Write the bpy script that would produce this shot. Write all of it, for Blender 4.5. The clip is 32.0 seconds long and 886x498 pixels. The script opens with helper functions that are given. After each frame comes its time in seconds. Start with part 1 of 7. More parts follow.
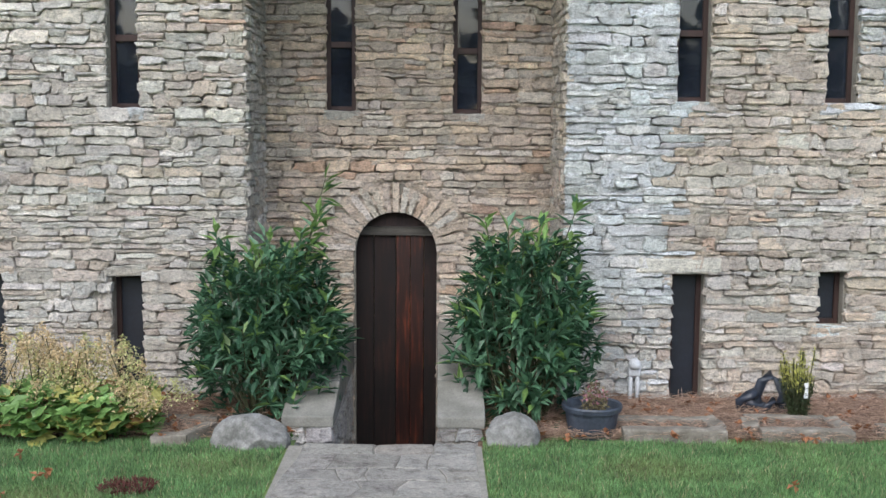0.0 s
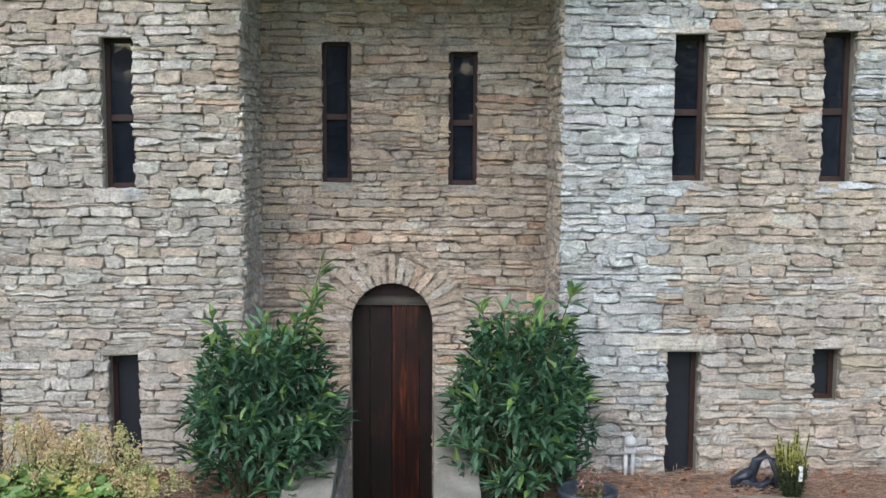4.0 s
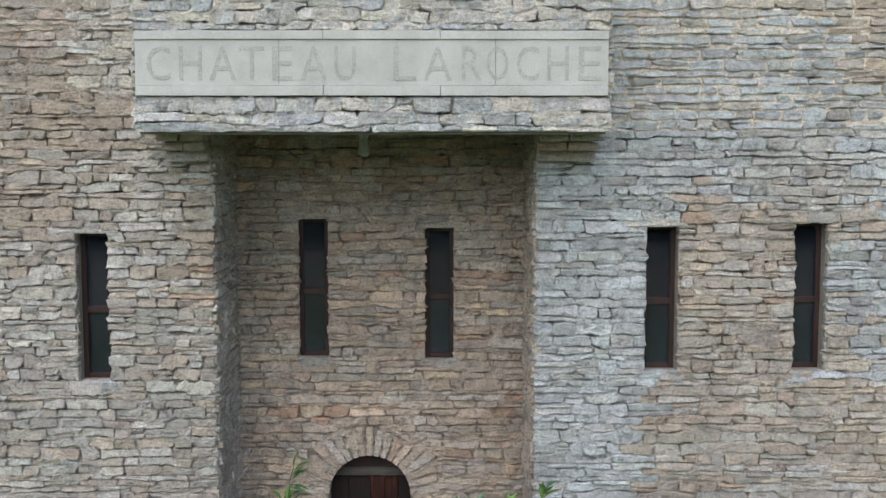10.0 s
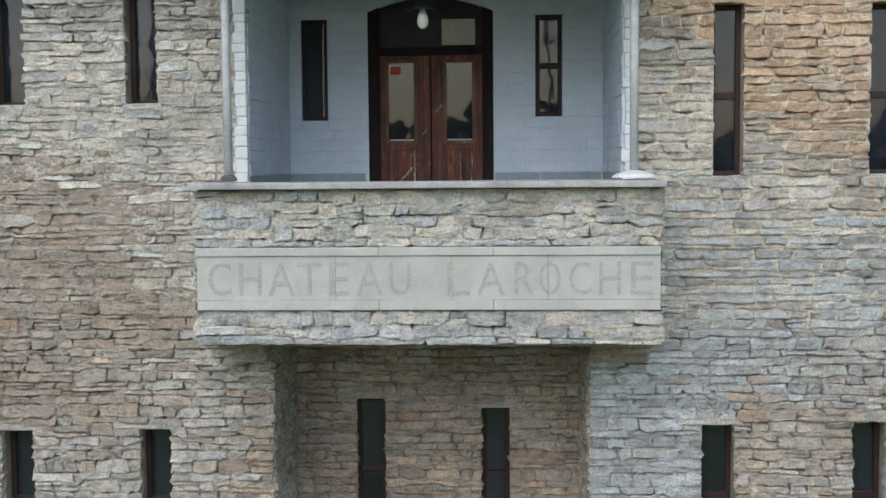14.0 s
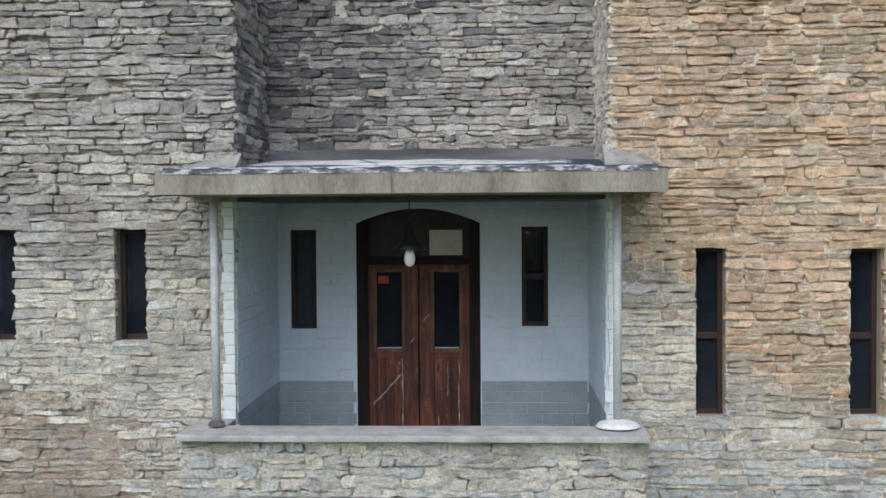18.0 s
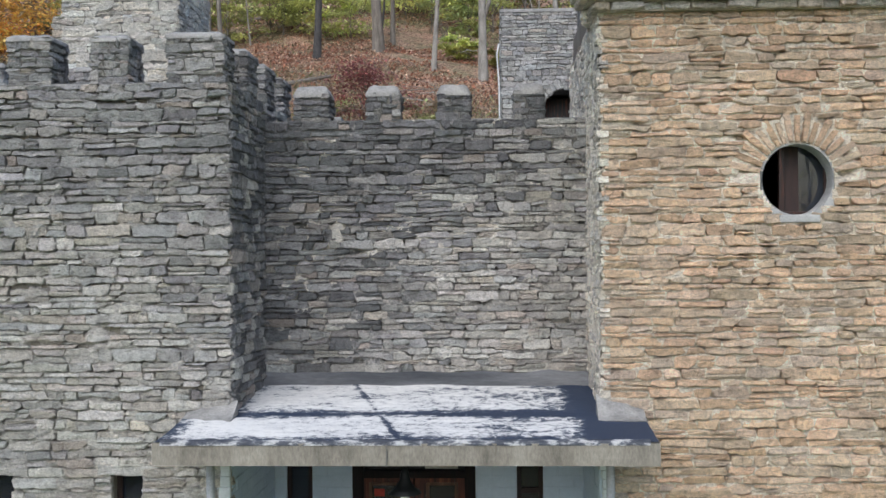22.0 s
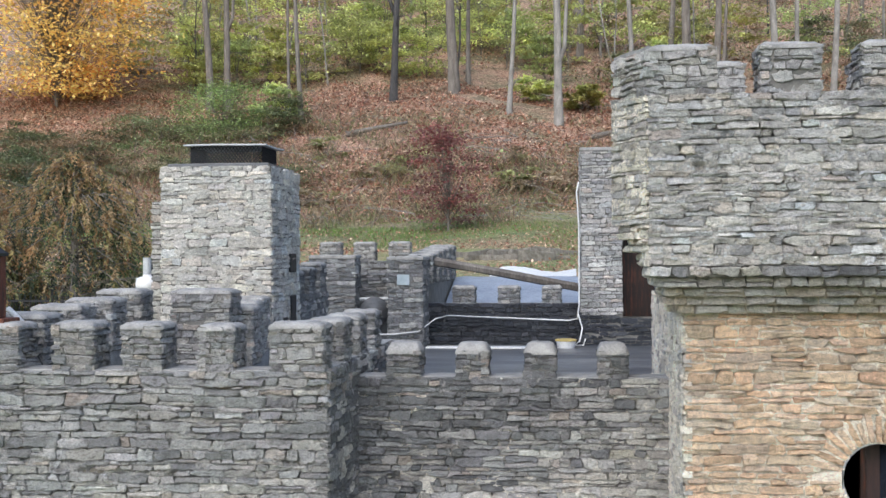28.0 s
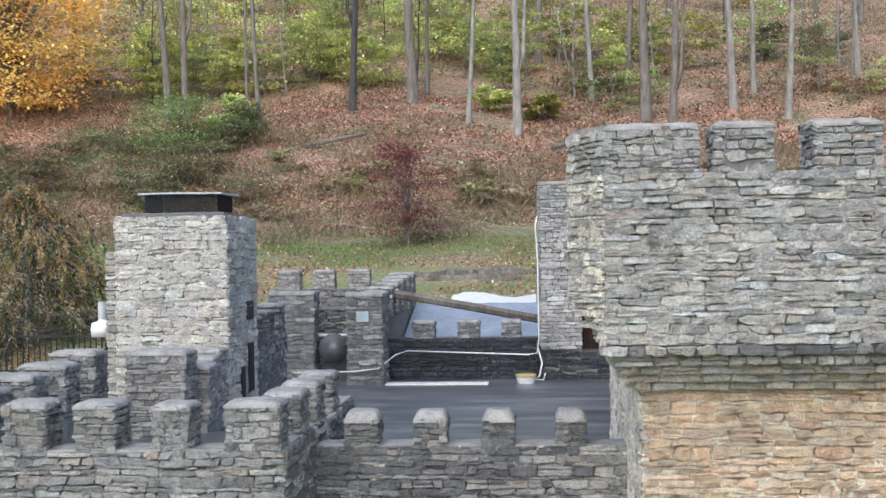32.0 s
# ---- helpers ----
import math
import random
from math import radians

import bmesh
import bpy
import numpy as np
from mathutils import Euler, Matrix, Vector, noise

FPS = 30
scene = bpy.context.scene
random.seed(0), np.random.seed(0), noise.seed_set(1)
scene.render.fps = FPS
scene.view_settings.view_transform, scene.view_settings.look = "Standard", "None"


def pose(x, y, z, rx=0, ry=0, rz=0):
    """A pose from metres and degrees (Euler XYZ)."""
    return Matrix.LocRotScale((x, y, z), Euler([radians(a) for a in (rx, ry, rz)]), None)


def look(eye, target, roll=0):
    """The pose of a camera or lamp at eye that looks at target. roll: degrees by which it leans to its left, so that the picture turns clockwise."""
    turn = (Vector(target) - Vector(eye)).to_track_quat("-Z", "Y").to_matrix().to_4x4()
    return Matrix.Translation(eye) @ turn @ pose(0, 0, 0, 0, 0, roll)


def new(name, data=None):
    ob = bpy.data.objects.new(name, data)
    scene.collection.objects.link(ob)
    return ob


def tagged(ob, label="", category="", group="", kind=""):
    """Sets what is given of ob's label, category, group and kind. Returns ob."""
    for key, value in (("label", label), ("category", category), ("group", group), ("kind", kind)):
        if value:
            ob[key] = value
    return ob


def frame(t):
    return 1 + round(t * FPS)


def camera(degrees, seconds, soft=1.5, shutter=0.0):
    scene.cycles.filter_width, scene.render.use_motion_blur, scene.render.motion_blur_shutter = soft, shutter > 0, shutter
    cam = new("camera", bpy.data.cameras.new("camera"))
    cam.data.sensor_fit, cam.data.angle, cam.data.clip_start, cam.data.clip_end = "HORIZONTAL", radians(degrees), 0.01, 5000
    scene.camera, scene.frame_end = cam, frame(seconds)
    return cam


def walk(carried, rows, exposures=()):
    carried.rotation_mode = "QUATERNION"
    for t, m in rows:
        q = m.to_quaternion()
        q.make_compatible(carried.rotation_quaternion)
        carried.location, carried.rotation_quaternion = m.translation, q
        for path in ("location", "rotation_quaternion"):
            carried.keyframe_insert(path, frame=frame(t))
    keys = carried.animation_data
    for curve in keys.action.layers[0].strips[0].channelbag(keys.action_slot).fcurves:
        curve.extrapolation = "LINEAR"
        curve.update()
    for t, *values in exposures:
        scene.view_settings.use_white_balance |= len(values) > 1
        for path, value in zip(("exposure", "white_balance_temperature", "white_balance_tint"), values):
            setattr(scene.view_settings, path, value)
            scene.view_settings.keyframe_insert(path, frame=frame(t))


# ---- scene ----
cam = camera(42.0, 32.0)
PATH = [
    (0, (0.119, -10.373, 4.55), (0.13, -8.385, 4.331), 0.4),
    (0.5, (0.122, -10.366, 4.61), (0.136, -8.379, 4.39), 0.4),
    (1, (0.124, -10.374, 4.652), (0.139, -8.385, 4.437), 0.4),
    (1.5, (0.148, -10.369, 4.727), (0.158, -8.38, 4.516), 0.3),
    (2, (0.141, -10.354, 4.833), (0.151, -8.366, 4.618), 0.3),
    (2.5, (0.136, -10.336, 4.997), (0.146, -8.349, 4.769), 0.3),
    (3, (0.119, -10.336, 5.123), (0.133, -8.35, 4.891), 0.3),
    (3.5, (0.105, -10.332, 5.205), (0.125, -8.345, 4.977), 0.3),
    (5.5, (0.146, -10.304, 5.571), (0.163, -8.316, 5.358), 0.3),
    (6, (0.162, -10.295, 5.71), (0.176, -8.306, 5.497), 0.2),
    (6.5, (0.139, -10.294, 5.843), (0.161, -8.306, 5.633), 0.2),
    (7, (0.195, -10.28, 5.985), (0.211, -8.29, 5.777), 0.3),
    (7.5, (0.223, -10.266, 6.108), (0.239, -8.277, 5.905), 0.2),
    (8, (0.292, -10.26, 6.229), (0.3, -8.27, 6.032), 0.1),
    (8.5, (0.318, -10.236, 6.401), (0.326, -8.246, 6.201), 0.1),
    (9, (0.367, -10.228, 6.551), (0.372, -8.238, 6.353), 0.1),
    (9.5, (0.42, -10.218, 6.689), (0.421, -8.228, 6.495), 0.1),
    (10, (0.414, -10.227, 6.827), (0.42, -8.236, 6.636), -0.0),
    (10.5, (0.418, -10.226, 7.023), (0.429, -8.236, 6.826), -0.0),
    (11, (0.471, -10.237, 7.185), (0.47, -8.247, 6.99), -0.1),
    (11.5, (0.495, -10.222, 7.4), (0.471, -8.232, 7.202), -0.2),
    (12, (0.482, -10.204, 7.621), (0.442, -8.214, 7.423), -0.3),
    (12.5, (0.485, -10.211, 7.807), (0.433, -8.221, 7.619), -0.3),
    (13, (0.502, -10.215, 8.025), (0.42, -8.225, 7.846), -0.4),
    (13.5, (0.508, -10.225, 8.213), (0.4, -8.234, 8.051), -0.4),
    (14, (0.525, -10.237, 8.403), (0.416, -8.246, 8.251), -0.5),
    (14.5, (0.518, -10.247, 8.574), (0.412, -8.255, 8.434), -0.5),
    (16.5, (0.571, -10.273, 9.53), (0.471, -8.279, 9.417), -0.4),
    (17, (0.595, -10.273, 9.713), (0.495, -8.278, 9.616), -0.4),
    (17.5, (0.606, -10.278, 9.88), (0.507, -8.282, 9.802), -0.4),
    (18, (0.608, -10.263, 10.068), (0.51, -8.266, 10.006), -0.4),
    (18.5, (0.61, -10.253, 10.268), (0.514, -8.255, 10.221), -0.5),
    (19, (0.612, -10.247, 10.477), (0.517, -8.25, 10.442), -0.5),
    (19.5, (0.652, -10.234, 10.759), (0.55, -8.237, 10.724), -0.5),
    (20, (0.653, -10.252, 10.949), (0.553, -8.255, 10.93), -0.4),
    (20.5, (0.681, -10.27, 11.241), (0.578, -8.273, 11.219), -0.5),
    (21, (0.606, -10.278, 11.432), (0.52, -8.28, 11.427), -0.3),
    (21.5, (0.654, -10.315, 11.697), (0.561, -8.317, 11.695), -0.4),
    (22, (0.654, -10.333, 11.968), (0.56, -8.335, 11.969), -0.5),
    (22.5, (0.654, -10.374, 12.234), (0.56, -8.376, 12.239), -0.6),
    (23, (0.651, -10.415, 12.494), (0.557, -8.417, 12.504), -0.6),
    (23.5, (0.64, -10.469, 12.751), (0.546, -8.471, 12.764), -0.7),
    (24, (0.621, -10.504, 13.02), (0.522, -8.506, 13.038), -0.6),
    (24.5, (0.61, -10.554, 13.284), (0.493, -8.557, 13.306), -0.6),
    (25, (0.596, -10.607, 13.543), (0.432, -8.614, 13.571), -0.6),
    (25.5, (0.578, -10.663, 13.807), (0.386, -8.672, 13.84), -0.4),
    (26, (0.565, -10.713, 14.062), (0.349, -8.725, 14.1), -0.4),
    (26.5, (0.554, -10.794, 14.235), (0.326, -8.807, 14.275), -0.3),
    (28.5, (0.548, -10.816, 14.708), (0.339, -8.827, 14.715), -0.3),
    (29, (0.548, -10.778, 14.824), (0.362, -8.787, 14.832), -0.4),
    (29.5, (0.565, -10.773, 14.928), (0.407, -8.779, 14.938), -0.5),
    (30, (0.573, -10.77, 15.017), (0.421, -8.776, 15.027), -0.6),
    (30.5, (0.589, -10.769, 15.088), (0.436, -8.775, 15.1), -0.6),
    (31, (0.595, -10.763, 15.162), (0.442, -8.769, 15.175), -0.7),
    (31.5, (0.597, -10.756, 15.238), (0.445, -8.762, 15.251), -0.8),
    (32, (0.601, -10.755, 15.318), (0.448, -8.761, 15.33), -0.9),
]
EXPOSURES = [(0, 0.82), (6, 0.62), (10, 0.31), (14, 0.21), (18, 0.26), (22, 0.27), (24, 0.36), (26, 0.51), (32, 0.64)]
walk(cam, [(t, look(e, g, r)) for t, e, g, r in PATH], EXPOSURES)

# ---------------------------------------------------------------- light
world = bpy.data.worlds.new("world")
scene.world = world
world.use_nodes = True
wn = world.node_tree
sky = wn.nodes.new("ShaderNodeTexSky")
sky.sky_type, sky.sun_disc = 'NISHITA', False
sky.sun_elevation, sky.sun_rotation = radians(45), radians(194)
sky.air_density, sky.dust_density, sky.ozone_density = 1.0, 2.0, 1.0
wn.links.new(sky.outputs[0], wn.nodes["Background"].inputs[0])
wn.nodes["Background"].inputs[1].default_value = 0.15
sun_data = bpy.data.lights.new("sun", 'SUN')
sun_data.energy, sun_data.angle, sun_data.color = 1.55, radians(70), (0.93, 0.965, 1.0)
sun = new("sun", sun_data)
sun.matrix_world = look((-8, -33, 40), (0, 0, 6))


# ---------------------------------------------------------------- materials
def mat(name, rough=0.85, metal=0.0):
    m = bpy.data.materials.new(name)
    m.use_nodes = True
    b = m.node_tree.nodes["Principled BSDF"]
    b.inputs["Roughness"].default_value, b.inputs["Metallic"].default_value = rough, metal
    return m, m.node_tree, b


def node(nt, kind, **kw):
    n = nt.nodes.new(kind)
    for k, v in kw.items():
        n.inputs[k].default_value = v
    return n


def noise_tex(nt, scale, detail=6, rough=0.6, stretch=None):
    t = node(nt, "ShaderNodeTexNoise", Scale=scale, Detail=detail, Roughness=rough)
    geo = nt.nodes.new("ShaderNodeNewGeometry")
    if stretch:
        mp = node(nt, "ShaderNodeMapping", Scale=stretch)
        nt.links.new(geo.outputs["Position"], mp.inputs[0])
        nt.links.new(mp.outputs[0], t.inputs["Vector"])
    else:
        nt.links.new(geo.outputs["Position"], t.inputs["Vector"])
    return t.outputs["Fac"]


def ramp(nt, fac, stops):
    r = nt.nodes.new("ShaderNodeValToRGB")
    el = r.color_ramp.elements
    while len(el) < len(stops):
        el.new(0.5)
    for e, (p, c) in zip(el, stops):
        e.position, e.color = p, (*c, 1)
    nt.links.new(fac, r.inputs[0])
    return r.outputs[0]


def mix(nt, fac, a, b, kind='MIX'):
    m = nt.nodes.new("ShaderNodeMix")
    m.data_type, m.blend_type = 'RGBA', kind
    for sock, v in ((m.inputs[0], fac), (m.inputs[6], a), (m.inputs[7], b)):
        if hasattr(v, "links"):
            nt.links.new(v, sock)
        else:
            sock.default_value = v if isinstance(v, (int, float)) else (*v, 1)
    return m.outputs[2]


def bump(nt, b, height, strength=0.5, dist=0.01):
    n = node(nt, "ShaderNodeBump", Strength=strength, Distance=dist)
    nt.links.new(height, n.inputs["Height"])
    nt.links.new(n.outputs[0], b.inputs["Normal"])


def plain(name, stops, scale=6, rough=0.85, metal=0.0, fine=60, strength=0.4, dist=0.004, stretch=None, detail=6, grain=(0.72, 1.15)):
    """Two scales of noise: a coloured ramp, and fine grain as value and relief."""
    m, nt, b = mat(name, rough, metal)
    big = noise_tex(nt, scale, detail, 0.65, stretch)
    small = noise_tex(nt, fine, 4, 0.7, stretch)
    col = ramp(nt, big, stops)
    fleck = ramp(nt, small, [(0.3, (grain[0],) * 3), (0.7, (grain[1],) * 3)])
    nt.links.new(mix(nt, 1.0, col, fleck, 'MULTIPLY'), b.inputs["Base Color"])
    bump(nt, b, small, strength, dist)
    return m


def stone_material(name, stain=0.45):
    m, nt, b = mat(name, 0.9)
    at = nt.nodes.new("ShaderNodeAttribute")
    at.attribute_name = "tone"
    big = noise_tex(nt, 1.3, 5, 0.6)
    mid = noise_tex(nt, 8, 9, 0.78, (1, 1, 1.4))
    fine = noise_tex(nt, 34, 7, 0.8, (1, 1, 1.3))
    speck = noise_tex(nt, 95, 3, 0.7)
    bed = noise_tex(nt, 7, 5, 0.6, (1, 1, 6))
    c = mix(nt, 1.0, at.outputs["Color"], ramp(nt, mid, [(0.30, (0.46, 0.44, 0.43)), (0.47, (1, 1, 1)), (0.70, (1.34, 1.33, 1.30))]), 'MULTIPLY')
    c = mix(nt, 1.0, c, ramp(nt, fine, [(0.34, (0.60, 0.59, 0.58)), (0.48, (1, 1, 1)), (0.66, (1.22, 1.21, 1.20))]), 'MULTIPLY')
    c = mix(nt, 1.0, c, ramp(nt, speck, [(0.34, (0.82, 0.81, 0.80)), (0.5, (1, 1, 1)), (0.66, (1.12, 1.12, 1.11))]), 'MULTIPLY')
    c = mix(nt, 1.0, c, ramp(nt, bed, [(0.34, (0.70, 0.68, 0.66)), (0.43, (1, 1, 1)), (0.65, (1.06, 1.06, 1.06))]), 'MULTIPLY')
    c = mix(nt, 1.0, c, ramp(nt, big, [(0.3, (1 - stain * 0.5,) * 3), (0.6, (1.05, 1.05, 1.05))]), 'MULTIPLY')
    lime = noise_tex(nt, 4.5, 7, 0.7)
    fade = ramp(nt, lime, [(0.50, (0, 0, 0)), (0.72, (0.5, 0.5, 0.5))])
    grey = mix(nt, 1.0, c, (1.12, 1.14, 1.16), 'MULTIPLY')
    c = mix(nt, fade, c, grey)
    c = mix(nt, 1.0, c, (1.36, 1.36, 1.36), 'MULTIPLY')
    nt.links.new(c, b.inputs["Base Color"])
    add = node(nt, "ShaderNodeMath")
    add.operation = 'MULTIPLY_ADD'
    nt.links.new(mid, add.inputs[0])
    add.inputs[1].default_value = 2.2
    nt.links.new(fine, add.inputs[2])
    bump(nt, b, add.outputs[0], 1.0, 0.028)
    return m


M_STONE = stone_material("ledge stone")
M_MORTAR = plain("sandy mortar", [(0.3, (0.24, 0.22, 0.18)), (0.7, (0.40, 0.37, 0.32))], 5, fine=90)
M_MORTAR_PALE = plain("pale lime mortar", [(0.3, (0.38, 0.33, 0.26)), (0.7, (0.52, 0.46, 0.375))], 5, fine=90)
M_MORTAR_DARK = plain("weathered grey mortar", [(0.3, (0.10, 0.10, 0.095)), (0.7, (0.24, 0.23, 0.21))], 4, fine=80)
M_SIGN = plain("cast stone of the name panel", [(0.25, (0.40, 0.405, 0.375)), (0.55, (0.51, 0.515, 0.485)), (0.8, (0.60, 0.605, 0.575))], 3, fine=120, strength=0.25)
M_CAP = plain("worn grey concrete", [(0.25, (0.25, 0.255, 0.26)), (0.5, (0.42, 0.42, 0.415)), (0.75, (0.56, 0.56, 0.545))], 4, fine=70)
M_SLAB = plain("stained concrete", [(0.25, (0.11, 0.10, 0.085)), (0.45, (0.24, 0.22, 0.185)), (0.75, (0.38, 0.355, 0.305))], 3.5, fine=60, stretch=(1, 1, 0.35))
M_FRAME = plain("dark stained frame wood", [(0.3, (0.016, 0.008, 0.007)), (0.7, (0.046, 0.018, 0.014))], 8, 0.6, fine=50, stretch=(3, 3, 0.4))
M_PAINT = plain("white-blue limewash", [(0.25, (0.555, 0.66, 0.75)), (0.6, (0.665, 0.765, 0.85)), (0.85, (0.75, 0.83, 0.90))], 2.2, 0.8, fine=30, strength=0.12, grain=(0.95, 1.03))
M_JAMB = plain("thick white limewash", [(0.25, (0.62, 0.67, 0.69)), (0.6, (0.72, 0.76, 0.77)), (0.85, (0.80, 0.82, 0.82))], 3, 0.85, fine=30, strength=0.3, grain=(0.9, 1.05))
M_GREYPAINT = plain("grey painted dado", [(0.3, (0.27, 0.33, 0.365)), (0.7, (0.38, 0.445, 0.48))], 3, 0.75, fine=30, strength=0.15, grain=(0.93, 1.05))
M_PIPE = plain("galvanised conduit", [(0.3, (0.42, 0.44, 0.46)), (0.7, (0.62, 0.64, 0.66))], 9, 0.65, 0.0, fine=80, strength=0.1)
M_BLACK = plain("black iron", [(0.3, (0.012, 0.013, 0.016)), (0.7, (0.03, 0.032, 0.038))], 6, 0.5, 0.3)
# blue tint puts the panes' sky reflection into the colour of the inner walls
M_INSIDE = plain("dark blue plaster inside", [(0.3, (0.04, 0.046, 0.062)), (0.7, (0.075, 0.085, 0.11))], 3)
# pale streaks put the wet felt's sky sheen into the colour
M_TERRACE = plain("black roofing felt", [(0.25, (0.04, 0.044, 0.052)), (0.5, (0.105, 0.11, 0.12)), (0.8, (0.28, 0.285, 0.295))], 1.6, 0.34, fine=25, stretch=(0.35, 1.6, 1))
M_WHITE = plain("white painted surface", [(0.3, (0.66, 0.67, 0.68)), (0.7, (0.84, 0.84, 0.83))], 5, 0.5)
M_TOPCEMENT = plain("weathered cement capping", [(0.25, (0.16, 0.16, 0.155)), (0.5, (0.31, 0.305, 0.295)), (0.8, (0.46, 0.45, 0.43))], 6, fine=50)


def wood_material(name, a, b_, c, rough=0.4, scale=3.0, scuff=False):
    m, nt, b = mat(name, rough)
    grain = noise_tex(nt, scale, 8, 0.7, (9, 9, 0.7))
    blot = noise_tex(nt, 2.4, 4, 0.6)
    fine = noise_tex(nt, 30, 4, 0.7, (5, 5, 0.5))
    col = ramp(nt, grain, [(0.3, a), (0.52, b_), (0.75, c)])
    col = mix(nt, 1.0, col, ramp(nt, blot, [(0.3, (0.45, 0.42, 0.42)), (0.65, (1.2, 1.15, 1.1))]), 'MULTIPLY')
    if scuff:
        old = noise_tex(nt, 5, 7, 0.75, (4, 1, 1.2))
        col = mix(nt, ramp(nt, old, [(0.62, (0, 0, 0)), (0.68, (0.75, 0.75, 0.75))]), col, (0.34, 0.30, 0.26))
    nt.links.new(col, b.inputs["Base Color"])
    bump(nt, b, fine, 0.4, 0.004)
    return m


M_DOOR = wood_material("varnished red-brown door wood", (0.005, 0.0025, 0.0022), (0.028, 0.008, 0.005), (0.20, 0.048, 0.020))
M_DOORDARK = wood_material("near-black weathered door wood", (0.004, 0.0025, 0.0022), (0.010, 0.0045, 0.0035), (0.035, 0.013, 0.008), 0.85)
M_DOOR2 = wood_material("weathered reddish door wood", (0.025, 0.009, 0.006), (0.14, 0.038, 0.018), (0.38, 0.13, 0.06), 0.6, 2.2, True)
M_TIMBER = wood_material("grey weathered timber", (0.08, 0.075, 0.07), (0.16, 0.15, 0.14), (0.27, 0.25, 0.23), 0.8)


def glass_material():
    m, nt, b = mat("old window glass", 0.02)
    w = noise_tex(nt, 3.0, 2, 0.5)
    # bluish base colour stands in for the haze of reflected sky
    nt.links.new(ramp(nt, w, [(0.3, (0.025, 0.034, 0.052)), (0.7, (0.06, 0.075, 0.105))]), b.inputs["Base Color"])
    b.inputs["IOR"].default_value = 1.6
    b.inputs["Transmission Weight"].default_value = 0.66
    bump(nt, b, w, 0.05, 0.02)
    return m


M_GLASS = glass_material()
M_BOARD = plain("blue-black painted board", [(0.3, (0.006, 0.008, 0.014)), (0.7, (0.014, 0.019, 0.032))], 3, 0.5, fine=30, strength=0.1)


# ---------------------------------------------------------------- mesh helpers
def mesh_ob(name, verts, faces, material, parent=None, label="", tones=None, smooth=False):
    me = bpy.data.meshes.new(name)
    me.from_pydata(verts, [], faces)
    if tones is not None:
        at = me.attributes.new("tone", 'FLOAT_COLOR', 'FACE')
        at.data.foreach_set("color", np.asarray(tones, dtype=np.float32).ravel())
    if smooth:
        me.polygons.foreach_set("use_smooth", [True] * len(me.polygons))
    me.materials.append(material)
    me.update()
    ob = new(name, me)
    if parent is not None:
        ob.parent = parent
    if label:
        ob["label"] = label
    return ob


def part(name, bm, material, parent=None, label="", smooth=False):
    """Links a bmesh as one mesh object under a thing or a part."""
    me = bpy.data.meshes.new(name)
    bm.normal_update()
    bm.to_mesh(me)
    bm.free()
    if smooth:
        me.polygons.foreach_set("use_smooth", [True] * len(me.polygons))
    me.materials.append(material)
    ob = new(name, me)
    if parent is not None:
        ob.parent = parent
    if label:
        ob["label"] = label
    return ob


def box_bm(x0, x1, y0, y1, z0, z1, bev=0.0, bm=None):
    bm = bm or bmesh.new()
    vs = [bm.verts.new(p) for p in ((x0, y0, z0), (x1, y0, z0), (x1, y1, z0), (x0, y1, z0), (x0, y0, z1), (x1, y0, z1), (x1, y1, z1), (x0, y1, z1))]
    fs = [bm.faces.new([vs[i] for i in f]) for f in ((3, 2, 1, 0), (4, 5, 6, 7), (0, 1, 5, 4), (1, 2, 6, 5), (2, 3, 7, 6), (3, 0, 4, 7))]
    if bev:
        es = list({e for f in fs for e in f.edges})
        bmesh.ops.bevel(bm, geom=es, offset=bev, segments=2, affect='EDGES', profile=0.6)
    return bm


def rough_up(bm, amp, cuts=2, scale=3.0):
    bmesh.ops.subdivide_edges(bm, edges=bm.edges[:], cuts=cuts, use_grid_fill=True)
    for v in bm.verts:
        v.co += noise.noise_vector(v.co * scale) * amp
    return bm


def tube_bm(points, r, sides=8, bm=None, r_end=None):
    """A round bar along points."""
    bm = bm or bmesh.new()
    rings = []
    pts = [Vector(p) for p in points]
    for i, p in enumerate(pts):
        d = (pts[min(i + 1, len(pts) - 1)] - pts[max(i - 1, 0)]).normalized()
        a = d.orthogonal().normalized()
        c = d.cross(a)
        k = i / max(1, len(pts) - 1)
        rr = r if r_end is None else r + (r_end - r) * k
        rings.append([bm.verts.new(p + (a * math.cos(t) + c * math.sin(t)) * rr) for t in [2 * math.pi * j / sides for j in range(sides)]])
    for a, c in zip(rings, rings[1:]):
        for j in range(sides):
            bm.faces.new((a[j], a[(j + 1) % sides], c[(j + 1) % sides], c[j]))
    bm.faces.new(rings[0][::-1])
    bm.faces.new(rings[-1])
    return bm


def lathe_bm(profile, sides=16, centre=(0, 0, 0), bm=None):
    """Turns (radius, height) pairs round the upright axis."""
    bm = bm or bmesh.new()
    cx, cy, cz = centre
    rings = []
    for r, z in profile:
        rings.append([bm.verts.new((cx + r * math.cos(2 * math.pi * j / sides), cy + r * math.sin(2 * math.pi * j / sides), cz + z)) for j in range(sides)])
    for a, c in zip(rings, rings[1:]):
        for j in range(sides):
            bm.faces.new((a[j], a[(j + 1) % sides], c[(j + 1) % sides], c[j]))
    bm.faces.new(rings[0][::-1])
    bm.faces.new(rings[-1])
    return bm


def thing(name, at, label, category, group="", kind=""):
    e = new(name)
    e.location = at
    return tagged(e, label, category, group, kind)


